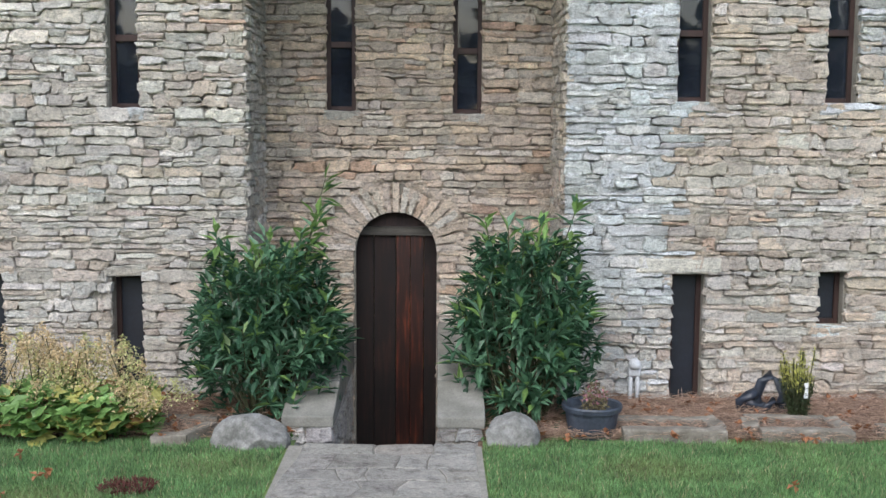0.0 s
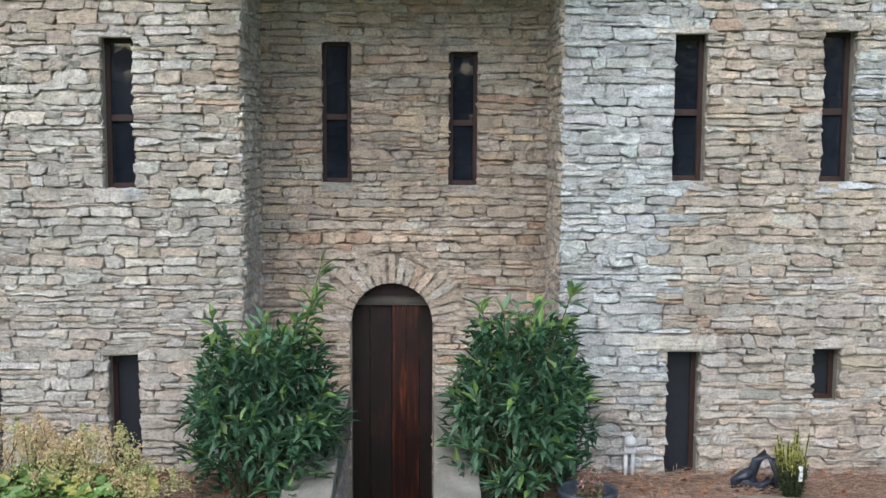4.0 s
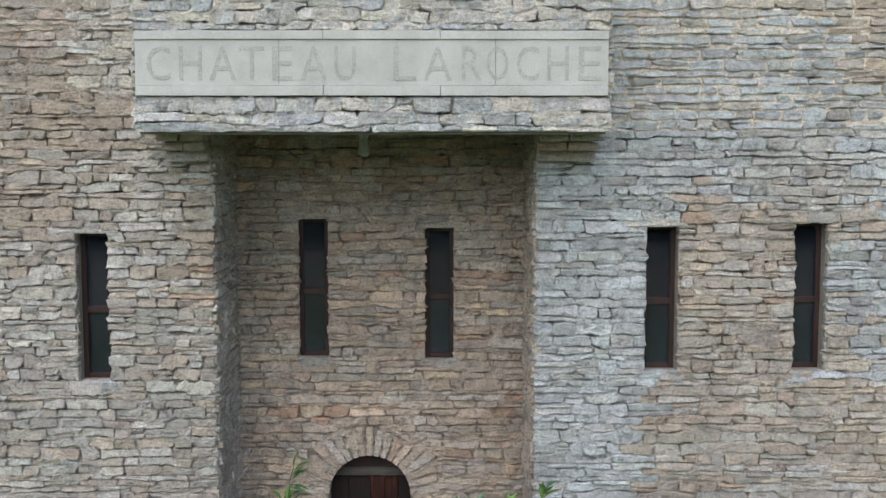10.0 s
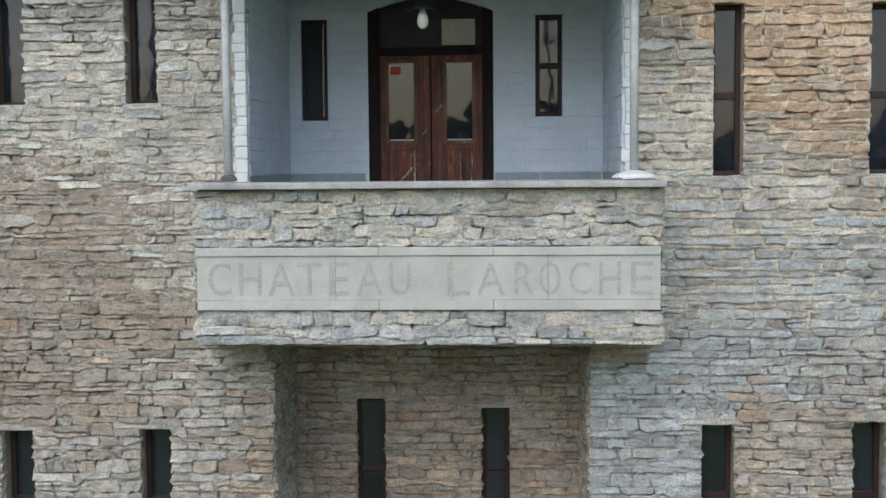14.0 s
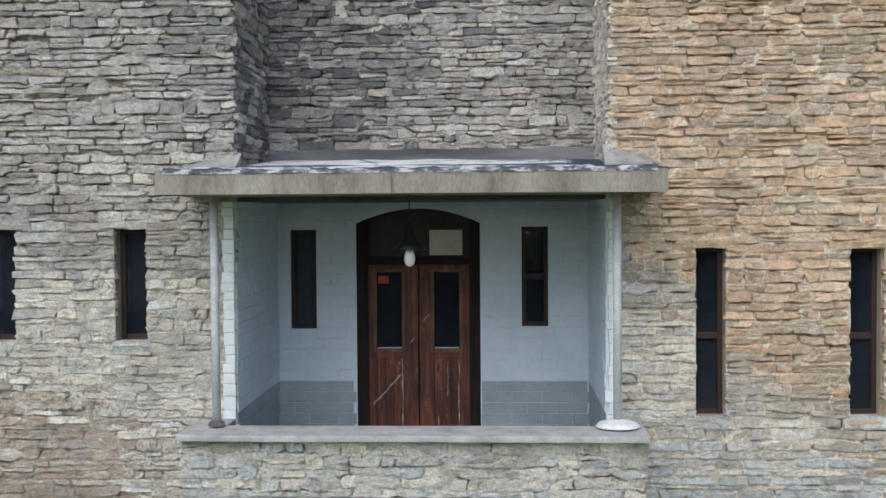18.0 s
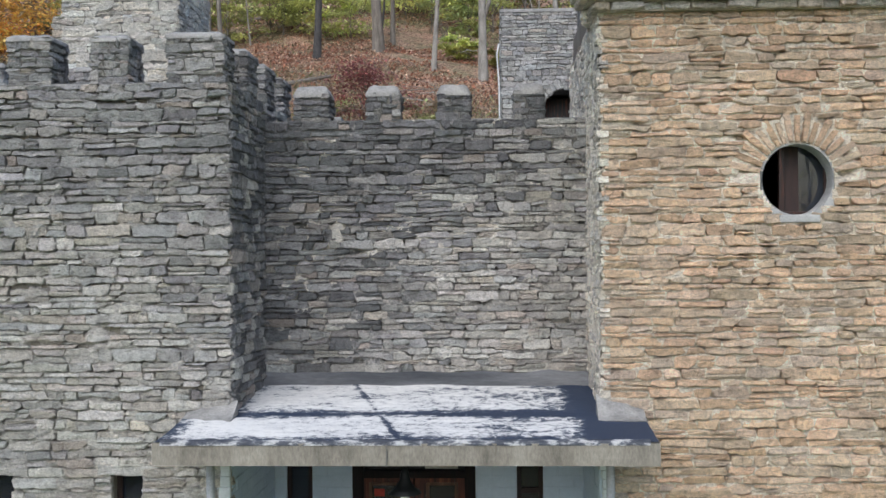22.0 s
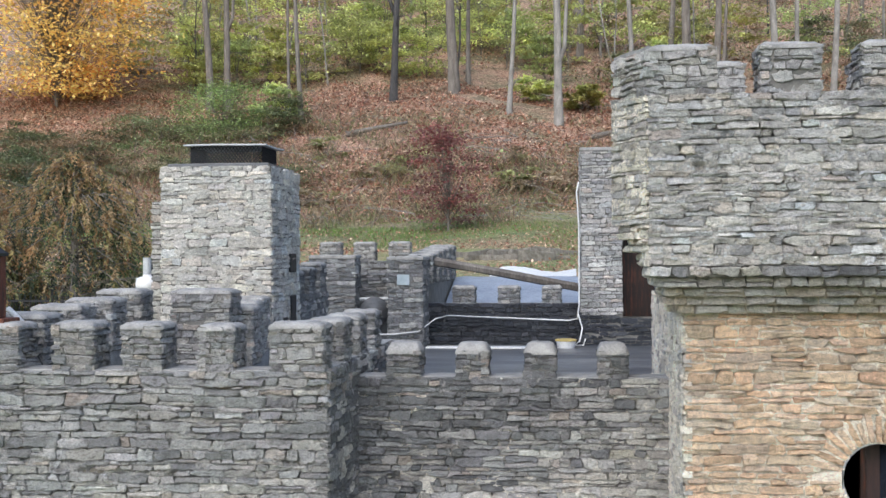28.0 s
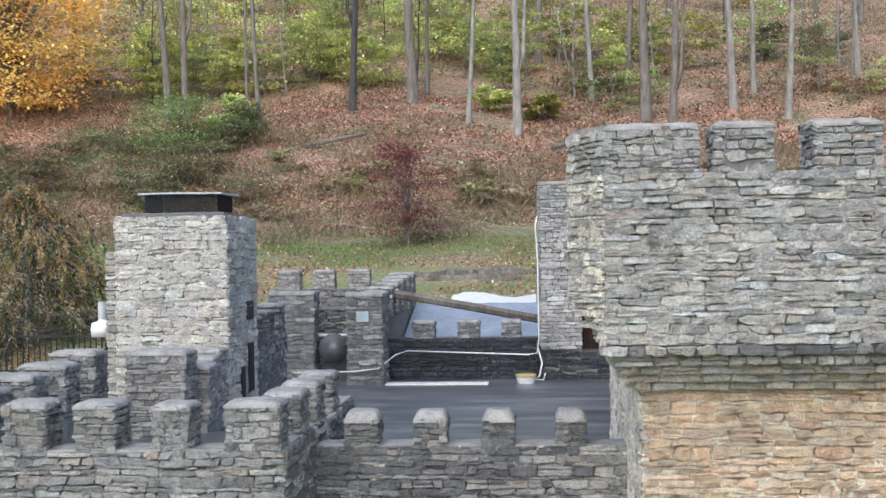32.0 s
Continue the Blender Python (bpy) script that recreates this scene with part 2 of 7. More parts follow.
def settle(parent):
    """Keeps the parts' world places when the parent stands elsewhere."""
    for ob in parent.children:
        ob.matrix_parent_inverse = Matrix.Translation(parent.location).inverted()


# ---------------------------------------------------------------- ledge-stone walls
BEIGE, PALE, TAN, GREY, BLUE = (0.418, 0.377, 0.326), (0.505, 0.497, 0.472), (0.465, 0.377, 0.29), (0.34, 0.325, 0.30), (0.39, 0.40, 0.40)
DARK, PINK, RUST, WHITE = (0.155, 0.16, 0.168), (0.40, 0.335, 0.285), (0.41, 0.25, 0.16), (0.515, 0.545, 0.56)
ORANGE, BUFF, CREAM, STEEL, BLACK = (0.60, 0.415, 0.27), (0.635, 0.505, 0.375), (0.66, 0.61, 0.52), (0.345, 0.345, 0.345), (0.075, 0.08, 0.088)
MIX = {
    "cream": ((BEIGE, 3.2), (PALE, 3.8), (TAN, 1.3), (GREY, 1.2), (PINK, 0.5)),
    "pale": ((PALE, 4), (CREAM, 4.5), (WHITE, 1.2), (BEIGE, 1.4)),
    "brown": ((BEIGE, 2.4), (PINK, 3), (TAN, 2.4), (GREY, 1.7), (PALE, 0.6), (RUST, 0.5)),
    "white": ((WHITE, 4), (BLUE, 3.5), (PALE, 1.4), (GREY, 0.8)),
    "tan": ((BEIGE, 4), (TAN, 3), (PALE, 2), (PINK, 1), (RUST, 0.2)),
    "orange": ((ORANGE, 5), (BUFF, 2.8), (TAN, 2.2), (RUST, 0.5), (PINK, 0.2), (BEIGE, 1.0)),
    "ash": ((PALE, 3.2), (GREY, 2.5), (BLUE, 1.2), (BEIGE, 1.6), (PINK, 0.5)),
    "grey": ((GREY, 4), (STEEL, 2), (DARK, 0.8), (PALE, 1.6), (PINK, 0.7)),
    "soot": ((DARK, 3.4), (GREY, 1.0), (STEEL, 0.8), (BLACK, 3.2), (PINK, 0.3)),
    "slate": ((DARK, 3), (STEEL, 0.9), (GREY, 0.4), (BLACK, 1.6)),
    "earth": ((BEIGE, 3.0), (TAN, 3.4), (PINK, 1.0), (GREY, 0.7), (RUST, 0.9), (PALE, 1.5), (BUFF, 1.4)),
    "chalk": (((0.72, 0.67, 0.575), 4), ((0.65, 0.595, 0.50), 3), (PALE, 1.5)),
    "lime": (((0.68, 0.61, 0.51), 1),),
    "weather": ((STEEL, 4), (BLUE, 1.4), (DARK, 2.8), (GREY, 2.4), (PALE, 0.8), (PINK, 0.6)),
    "dusk": ((STEEL, 3), (DARK, 3.2), (GREY, 2), (BLACK, 0.4), (PINK, 0.4)),
    "tar": (((0.022, 0.025, 0.032), 3), ((0.04, 0.044, 0.054), 2), (BLACK, 0.6)),
    "chimney": ((PALE, 4), (CREAM, 1.8), (WHITE, 1.0), (GREY, 2.6), (BLUE, 0.9), (BEIGE, 1.4), (DARK, 0.3)),
}


def stone_tone(rng, kind):
    cols, wts = zip(*MIX[kind])
    c = rng.choices(cols, wts)[0]
    mean = kind_mean(kind)
    k = rng.uniform(0.87, 1.11)
    return tuple(min(0.8, max(0.02, (0.5 * m + 0.5 * v) * k * rng.uniform(0.98, 1.02))) for v, m in zip(c, mean)) + (1.0,)


def kind_mean(kind):
    tot = sum(w for _, w in MIX[kind])
    return [sum(c[i] * w for c, w in MIX[kind]) / tot for i in range(3)]


def mortar_sheet(parent, place, u0, u1, v0, v1, holes, kind_of, seed, step=0.024, lift=0.008, amp=0.03, bright=1.0, fill=0.0):
    """Hand-pressed mortar between the stones: an uneven skin, in places flush with them, in places open to deep cracks."""
    r = random.Random(seed)
    nu, nv = max(1, round((u1 - u0) / step)), max(1, round((v1 - v0) / step))
    V, F, T = [], [], []
    for j in range(nv + 1):
        for i in range(nu + 1):
            u, v = u0 + (u1 - u0) * i / nu, v0 + (v1 - v0) * j / nv
            a = noise.noise((u * 5.5, v * 13, seed))
            b = noise.noise((u * 17, v * 30, seed + 5))
            s = 3.4 * a + 1.3 * b + (fill(u, v) if callable(fill) else fill)
            d = lift + amp * min(0.8, s) if s > -0.5 else lift - 0.5 * amp + 0.07 * (s + 0.5)
            V.append(place(u, v, max(-0.058, min(0.028, d))))
    for j in range(nv):
        v = v0 + (v1 - v0) * (j + 0.5) / nv
        spans = [s for h in holes for s in h(v)]
        for i in range(nu):
            u = u0 + (u1 - u0) * (i + 0.5) / nu
            if any(a < u < b for a, b in spans):
                continue
            k = j * (nu + 1) + i
            F.append((k, k + 1, k + nu + 2, k + nu + 1))
            T.append([c * bright for c in kind_mean(kind_of(u, v, r))] + [1.0])
    ob = mesh_ob("mortar", V, F, M_STONE, parent, tones=T, smooth=True)
    return ob


def masonry(wall, rng, place, u0, u1, v0, v1, holes, kind_of, single=None, limit=300, seed=1, bright=0.95, lift=0.0, amp=0.026, proud=(0.015, 0.036), joint=None, skin=None, fill=0.0, **kw):
    """Stones and the mortar between them on one face of a wall."""
    hang_stones(wall, rng, lay(rng, u0, u1, v0, v1, holes, **kw), place, kind_of, single, limit, proud=proud)
    mortar_sheet(wall, place, u0, u1, v0, v1, holes if skin is None else skin, joint if callable(joint) else (lambda u, v, r: joint) if joint else kind_of, seed, bright=bright, lift=lift, amp=amp, fill=fill)


def boundary(rng, u0, u1, amp):
    """A course line: slow wave with small steps."""
    ph = rng.uniform(0, 100)
    steps, u = [], u0
    while u < u1:
        w = rng.uniform(0.2, 0.75)
        steps.append((u, u + w, rng.uniform(-amp, amp) * 1.1))
        u += w

    def f(x):
        s = 0.0
        for a, b, d in steps:
            if a <= x < b:
                s = d
                break
        return s + amp * 1.1 * noise.noise((x * 0.9, ph, 0)) + amp * 0.75 * noise.noise((x * 3.1, ph, 3)) + amp * 0.2 * noise.noise((x * 11, ph, 5))
    return f


def lay(rng, u0, u1, v0, v1, holes=(), h=(0.05, 0.12), w=(0.12, 0.42), gap=0.002, wave=0.32, split=0.22):
    """Outlines (lists of u, v) of rubble stones in rough courses. holes: functions of (v) that give a list of (u, u) spans kept free."""
    rows, v = [v0], v0
    while v < v1 - h[0]:
        v += h[0] + (h[1] - h[0]) * rng.random() ** 1.25
        rows.append(min(v, v1))
    rows[-1] = v1
    amp = h[0] * wave
    lines = [boundary(rng, u0, u1, amp if 0 < i < len(rows) - 1 else amp * 0.3) for i in range(len(rows))]
    out = []
    for i in range(len(rows) - 1):
        va, vb = rows[i], rows[i + 1]
        vm = (va + vb) / 2
        spans = [(u0, u1)]
        for hole in holes:
            for a, b in hole(vm):
                nxt = []
                for s, e in spans:
                    if b <= s or a >= e:
                        nxt.append((s, e))
                    else:
                        if a > s:
                            nxt.append((s, a))
                        if b < e:
                            nxt.append((b, e))
                spans = nxt
        for s, e in spans:
            if e - s < 0.03:
                continue
            js, u = [s + rng.uniform(-0.022, 0.014)], s
            while True:
                u += w[0] + (w[1] - w[0]) * rng.random() ** 1.6
                if u > e - w[0] * 0.7:
                    break
                js.append(u)
            js.append(e + rng.uniform(-0.014, 0.022))
            for a, b in zip(js, js[1:]):
                cut = vb - va > 0.085 and rng.random() < split
                f0 = lambda x, i=i: rows[i] + lines[i](x)
                f1 = lambda x, i=i: rows[i + 1] + lines[i + 1](x)
                pieces = [(a, b, f0, f1)]
                if cut:
                    k = rng.uniform(0.35, 0.65)
                    fm = lambda x, f0=f0, f1=f1, k=k: f0(x) * (1 - k) + f1(x) * k
                    pieces = [(a, b, f0, fm), (a, b, fm, f1)]
                for a_, b_, lo, hi in pieces:
                    g = gap * rng.uniform(0.4, 1.8)
                    ta, tb = rng.uniform(-0.025, 0.025), rng.uniform(-0.025, 0.025)
                    n = 10 if b_ - a_ > 0.3 else 7 if b_ - a_ > 0.16 else 6
                    hh = hi((a_ + b_) / 2) - lo((a_ + b_) / 2)
                    cm, lean = (a_ + b_) / 2, (rng.uniform(-0.16, 0.16) * hh / (b_ - a_), rng.uniform(-0.16, 0.16) * hh / (b_ - a_))
                    q0, q1 = (min(0.22, rng.uniform(0.12, 0.42) * hh / (b_ - a_)) for _ in range(2))
                    ks = [0.0, q0] + [q0 + (1 - q0 - q1) * (j + rng.uniform(-0.25, 0.25)) / (n - 3) for j in range(1, n - 3)] + [1 - q1, 1.0]
                    ge = g + rng.uniform(0.001, 0.006)
                    xs_ = [a_ + ge + (b_ - a_ - 2 * ge) * k for k in ks]
                    ring = []
                    for fn, sg, order in ((lo, 1, range(n)), (hi, -1, reversed(range(n)))):
                        for j in order:
                            x = xs_[j]
                            end = j in (0, n - 1)
                            dx = sg * (-(ta if j == 0 else tb)) * 0.6 if end else 0.0
                            r = g + hh * (rng.random() ** 1.5 * 0.26 if end else rng.random() ** 2 * 0.16 if j in (1, n - 2) else rng.uniform(-0.07, 0.11))
                            ring.append((x + dx, (fn(x) if not end else 0.5 * fn(x) + 0.5 * fn(cm + (x - cm) * 0.9)) + sg * r + (x - cm) * lean[sg > 0]))
                    if min(p[1] for p in ring[n:]) - max(p[1] for p in ring[:n]) > 0.004:
                        out.append(ring)
    return out


def stone_mesh(rng, ring, place, proud=(0.015, 0.036), soft=0.007, tilt=1.0):
    """Verts and faces of one stone: sides, worn edge, uneven face."""
    n = len(ring)
    cu, cv = sum(p[0] for p in ring) / n, sum(p[1] for p in ring) / n
    hu = max(abs(p[0] - cu) for p in ring) + 1e-4
    hv = max(abs(p[1] - cv) for p in ring) + 1e-4
    d = rng.uniform(*proud)
    tu, tv = rng.uniform(-0.012, 0.012) * tilt, rng.uniform(-0.014, 0.008) * tilt
    vs = [place(u, v, -0.06) for u, v in ring]
    levels = ((0.0, 0.58, 0.005), (soft * 0.6, 0.90, 0.005), (soft * 2.0, 1.0, 0.007))
    for inset, k, rough in levels:
        ku, kv = max(0.25, 1 - inset / hu), max(0.25, 1 - inset / hv)
        vs += [place(cu + (u - cu) * ku, cv + (v - cv) * kv, d * k + (tu * (u - cu) / hu + tv * (v - cv) / hv) * k + rng.uniform(-rough, rough) * tilt) for u, v in ring]
    fs = []
    for k in range(0, n * len(levels), n):
        fs += [(k + j, k + (j + 1) % n, k + n + (j + 1) % n, k + n + j) for j in range(n)]
    h = n // 2
    top = [len(levels) * n + j for j in range(n)]
    fs += [(top[j], top[j + 1], top[n - 2 - j], top[n - 1 - j]) for j in range(h - 1)]
    return vs, fs


def flat_place(origin, ux, nrm):
    """Places on an upright plane: u along ux, v up, d along the normal."""
    o, ux, nrm = Vector(origin), Vector(ux), Vector(nrm)

    def f(u, v, d):
        p = o + ux * u + nrm * d
        return (p.x, p.y, p.z + v)
    return f


def hang_stones(parent, rng, rings, place, kind_of, single=None, limit=300, material=None, proud=(0.015, 0.036), soft=0.007):
    """Stones as parts of a wall: the ones in the box single=(u0,u1,v0,v1) each on its own, the rest joined."""
    V, F, T, made = [], [], [], 0
    for ring in rings:
        vs, fs = stone_mesh(rng, ring, place, proud, soft)
        cu, cv = sum(p[0] for p in ring) / len(ring), sum(p[1] for p in ring) / len(ring)
        tone = stone_tone(rng, kind_of(cu, cv, rng))
        if single and made < limit and single[0] < cu < single[1] and single[2] < cv < single[3]:
            c = Vector(vs[0])
            ob = mesh_ob("stone", [Vector(v) - c for v in vs], fs, material or M_STONE, parent, tones=[tone] * len(fs))
            ob.location = c
            made += 1
        else:
            k = len(V)
            V += vs
            F += [tuple(i + k for i in f) for f in fs]
            T += [tone] * len(fs)
    if V:
        ob = mesh_ob("stonework", V, F, material or M_STONE, parent, tones=T)
        ob["kind"] = "stuff"


def rect_hole(a, b, z0, z1):
    return lambda v: [(a, b)] if z0 < v < z1 else []


def arch_hole(cx, r, z0, zs):
    def f(v):
        if v < z0 or v > zs + r:
            return []
        k = r if v < zs else math.sqrt(max(0.0, r * r - (v - zs) ** 2))
        return [(cx - k, cx + k)]
    return f


def wall_solid(name, place, us, vs, rects, thick, material, label, front=-0.055):
    """A wall slab with rectangular openings through it: front at d=front, back at d=-thick."""
    us = sorted({*us, *[r[0] for r in rects], *[r[1] for r in rects]})
    vs = sorted({*vs, *[r[2] for r in rects], *[r[3] for r in rects]})
    solid = {}
    for i in range(len(us) - 1):
        for j in range(len(vs) - 1):
            cu, cv = (us[i] + us[i + 1]) / 2, (vs[j] + vs[j + 1]) / 2
            solid[i, j] = not any(r[0] < cu < r[1] and r[2] < cv < r[3] for r in rects)
    idx, V, F = {}, [], []

    def vid(u, v, d):
        key = (round(u, 4), round(v, 4), d)
        if key not in idx:
            idx[key] = len(V)
            V.append(place(u, v, d))
        return idx[key]
    for (i, j), s in solid.items():
        if not s:
            continue
        a, b, c, d = us[i], us[i + 1], vs[j], vs[j + 1]
        F.append((vid(a, c, front), vid(b, c, front), vid(b, d, front), vid(a, d, front)))
        F.append((vid(a, d, -thick), vid(b, d, -thick), vid(b, c, -thick), vid(a, c, -thick)))
        if not solid.get((i - 1, j)):
            F.append((vid(a, c, -thick), vid(a, c, front), vid(a, d, front), vid(a, d, -thick)))
        if not solid.get((i + 1, j)):
            F.append((vid(b, c, front), vid(b, c, -thick), vid(b, d, -thick), vid(b, d, front)))
        if not solid.get((i, j - 1)):
            F.append((vid(a, c, -thick), vid(b, c, -thick), vid(b, c, front), vid(a, c, front)))
        if not solid.get((i, j + 1)):
            F.append((vid(a, d, front), vid(b, d, front), vid(b, d, -thick), vid(a, d, -thick)))
    ob = mesh_ob(name, V, F, material)
    return tagged(ob, label, "wall", kind="structure")


def spandrels(parent, place, cx, r, zs, zt, thick, material, below=False):
    """Fills between a round head and the square top of its opening."""
    n, V, F = 14, [], []
    sgn = -1 if below else 1
    for i in range(n + 1):
        a = math.pi * i / n
        u, v = cx - r * math.cos(a), zs + sgn * r * math.sin(a)
        for vv in (v, zt):
            for d in (0.0, -thick):
                V.append(place(u, vv, d))
    for i in range(n):
        k, m = 4 * i, 4 * i + 4
        F += [(k, m, m + 2, k + 2), (k + 1, k + 3, m + 3, m + 1), (k, k + 1, m + 1, m)]
    return mesh_ob("arch_head", V, F, material, parent)


def voussoirs(parent, rng, place, cx, zs, r0, r1, a0, a1, count, kind):
    """Thin radial stones round an arch or a round window."""
    for i in range(count):
        t0, t1 = a0 + (a1 - a0) * i / count, a0 + (a1 - a0) * (i + 1) / count
        g = 0.010 / r0
        t0, t1 = t0 + g, t1 - g
        ro = r1 * rng.uniform(0.84, 1.06)
        ring = [(cx + math.cos(t) * r, zs + math.sin(t) * r) for r, t in
                ((r0, t0), ((r0 + ro) / 2, t0 - 0.005), (ro, t0 + 0.01), (ro, t1 - 0.01), ((r0 + ro) / 2, t1 + 0.005), (r0, t1))]
        vs, fs = stone_mesh(rng, ring, place, (0.012, 0.03), 0.007)
        c = Vector(vs[0])
        ob = mesh_ob("arch_stone", [Vector(v) - c for v in vs], fs, M_STONE, parent, tones=[stone_tone(rng, kind)] * len(fs))
        ob.location = c


def block(parent, name, rng, place, u0, u1, v0, v1, kind, proud=(0.015, 0.03)):
    """One long dressed stone, such as a lintel or a sill."""
    n = 5
    ring = [(u0 + (u1 - u0) * j / (n - 1), v0 + rng.uniform(-0.006, 0.006)) for j in range(n)]
    ring += [(u0 + (u1 - u0) * j / (n - 1), v1 + rng.uniform(-0.008, 0.008)) for j in reversed(range(n))]
    vs, fs = stone_mesh(rng, ring, place, proud, 0.012)
    return mesh_ob(name, vs, fs, M_STONE, parent, tones=[stone_tone(rng, kind)] * len(fs))


WIN = [0]


def window(place, u0, u1, v0, v1, set_back=0.16, rail=0.5, label="narrow dark-framed window with two old glass panes", board=False):
    """A slit window: frame bars, a middle rail, two panes, set back in the opening."""
    WIN[0] += 1
    w = thing("window_%d" % WIN[0], place((u0 + u1) / 2, v0, -set_back), label, "window", kind="structure")
    t = 0.046

    def bar(a, b, c, d, name, front=0.0):
        bm = bmesh.new()
        ps = [place(u, v, -set_back + dd) for dd in (front, -0.06) for u, v in ((a, c), (b, c), (b, d), (a, d))]
        vs = [bm.verts.new(p) for p in ps]
        for f in ((0, 1, 2, 3), (7, 6, 5, 4), (0, 4, 5, 1), (1, 5, 6, 2), (2, 6, 7, 3), (3, 7, 4, 0)):
            bm.faces.new([vs[i] for i in f])
        bmesh.ops.bevel(bm, geom=bm.edges[:], offset=0.005, segments=1, affect='EDGES')
        part(name, bm, M_FRAME, w)
    bar(u0 - 0.03, u0 + t, v0 - 0.03, v1 + 0.03, "frame_side")
    bar(u1 - t, u1 + 0.03, v0 - 0.03, v1 + 0.03, "frame_side")
    bar(u0 + t, u1 - t, v1 - t, v1 + 0.03, "frame_top")
    bar(u0 + t, u1 - t, v0 - 0.03, v0 + t, "frame_bottom")
    vm = v0 + (v1 - v0) * rail
    panes = [(v0 + t, v1 - t)]
    if rail:
        bar(u0 + t, u1 - t, vm - 0.030, vm + 0.030, "middle_rail", 0.008)
        panes = [(v0 + t, vm - 0.030), (vm + 0.030, v1 - t)]
    for a, b in panes:
        V = [place(u, v, -set_back + d) for d in (-0.025, -0.031) for u, v in ((u0 + t, a), (u1 - t, a), (u1 - t, b), (u0 + t, b))]
        mesh_ob("pane", V, [(0, 1, 2, 3), (7, 6, 5, 4), (0, 4, 5, 1), (1, 5, 6, 2), (2, 6, 7, 3), (3, 7, 4, 0)], M_BOARD if board else M_GLASS, w)
    settle(w)
    return w

# ---------------------------------------------------------------- the castle: setting
FRONT = flat_place((0, 0, 0), (1, 0, 0), (0, -1, 0))


def at_y(y):
    return flat_place((0, y, 0), (1, 0, 0), (0, -1, 0))


def facing_right(x):
    return flat_place((x, 0, 0), (0, 1, 0), (1, 0, 0))


def facing_left(x):
    return flat_place((x, 0, 0), (0, -1, 0), (-1, 0, 0))


GROUND = 2.0


def left_kind(u, v, rng):
    n = noise.noise((u * 0.7, v * 0.6, 4)) * 1.2 + rng.uniform(-0.5, 0.5)
    if v > 12.45 + n * 0.6:
        return "dusk" if n > -0.15 else "weather"
    if v > 10.4:
        return ("weather" if rng.random() < 0.4 else "grey") if v + 1.5 * n > 12.0 else "ash"
    if v > 9.5:
        return "ash" if n < 0.3 else ("grey" if u < -3 else "pale")
    if v > 7.2:
        return "brown" if u < -3.0 + n * 0.6 and v < 8.5 + n else ("pale" if n < 0.45 else "cream")
    if v > 5.9 and u < -2.4 + n:
        return "brown"
    if v > 5.3:
        return "brown" if n > 0.1 else "cream"
    return "cream" if n > -0.45 else ("white" if v < 3.6 or n < -0.8 else "pale")


def right_kind(u, v, rng):
    n = noise.noise((u * 0.8, v * 0.7, 9)) * 0.9 + rng.uniform(-0.35, 0.35)
    if v > 9.9:
        return "orange" if n > -0.8 else "tan"
    if v > 7.3:
        edge = 4.7 - max(0.0, v - 7.6) * 1.55
        return "orange" if u + n * 0.7 > edge else ("tan" if u + n * 0.7 > edge - 0.6 else "pale" if v + n > 7.9 else "white")
    if v > 6.3 + n * 0.3:
        return "tan" if u + n > 4.6 else ("white" if n > -0.2 else "ash")
    if 2.5 + n * 0.12 < u < 3.65 + n * 0.2 and v > 4.2:
        return "tan"
    if u < 2.3 + n * 0.25:
        return "white" if v > 3.0 + n or n > 0.05 else "cream"
    if v > 4.3 + n:
        return "white" if n > 0.05 else "tan"
    return "cream" if n > 0.1 else "tan"


rng = random.Random(11)

# lower and upper front wall of the wing with the battlements
LW = [(-2.83, -2.54, 2.05, 3.15), (-4.10, -3.80, 2.05, 3.16), (-2.83, -2.54, 4.65, 5.99), (-4.12, -3.82, 4.66, 5.97)]
UW = [(-2.87, -2.57, 8.93, 9.95), (-4.10, -3.79, 8.93, 9.95)]
wall_left = wall_solid("wall_left", FRONT, [-5.7, -1.6], [1.2, 6.9], LW, 0.5, M_MORTAR, "cream ledge-stone wall with slit windows")
wall_left_upper = wall_solid("wall_left_upper", FRONT, [-5.7, -1.76], [6.9, 13.5], UW, 0.5, M_MORTAR, "weathered grey ledge-stone wall under battlements")
# front wall under the tower and the tower's shaft
RW = [(2.26, 2.56, 1.95, 3.20), (3.59, 3.84, 2.72, 3.23), (2.25, 2.55, 4.74, 6.05), (3.58, 3.87, 4.74, 6.08)]
TW = [(2.33, 2.60, 8.25, 9.75), (3.67, 3.96, 8.25, 9.74)]
OC = (3.31, 12.56, 0.315)
wall_right = wall_solid("wall_right", FRONT, [1.27, 5.6], [1.2, 6.9], RW, 0.5, M_MORTAR, "pale and tan ledge-stone wall with slit windows")
tower_shaft = wall_solid("wall_tower", FRONT, [1.59, 5.6], [6.9, 14.15], TW + [(OC[0] - OC[2], OC[0] + OC[2], OC[1] - OC[2], OC[1] + OC[2])], 0.5,
                         M_MORTAR_PALE, "tan and orange ledge-stone tower wall with a round window")
spandrels(tower_shaft, FRONT, OC[0], OC[2], OC[1], OC[1] + OC[2], 0.5, M_CAP)
spandrels(tower_shaft, FRONT, OC[0], OC[2], OC[1], OC[1] - OC[2], 0.5, M_CAP, True)

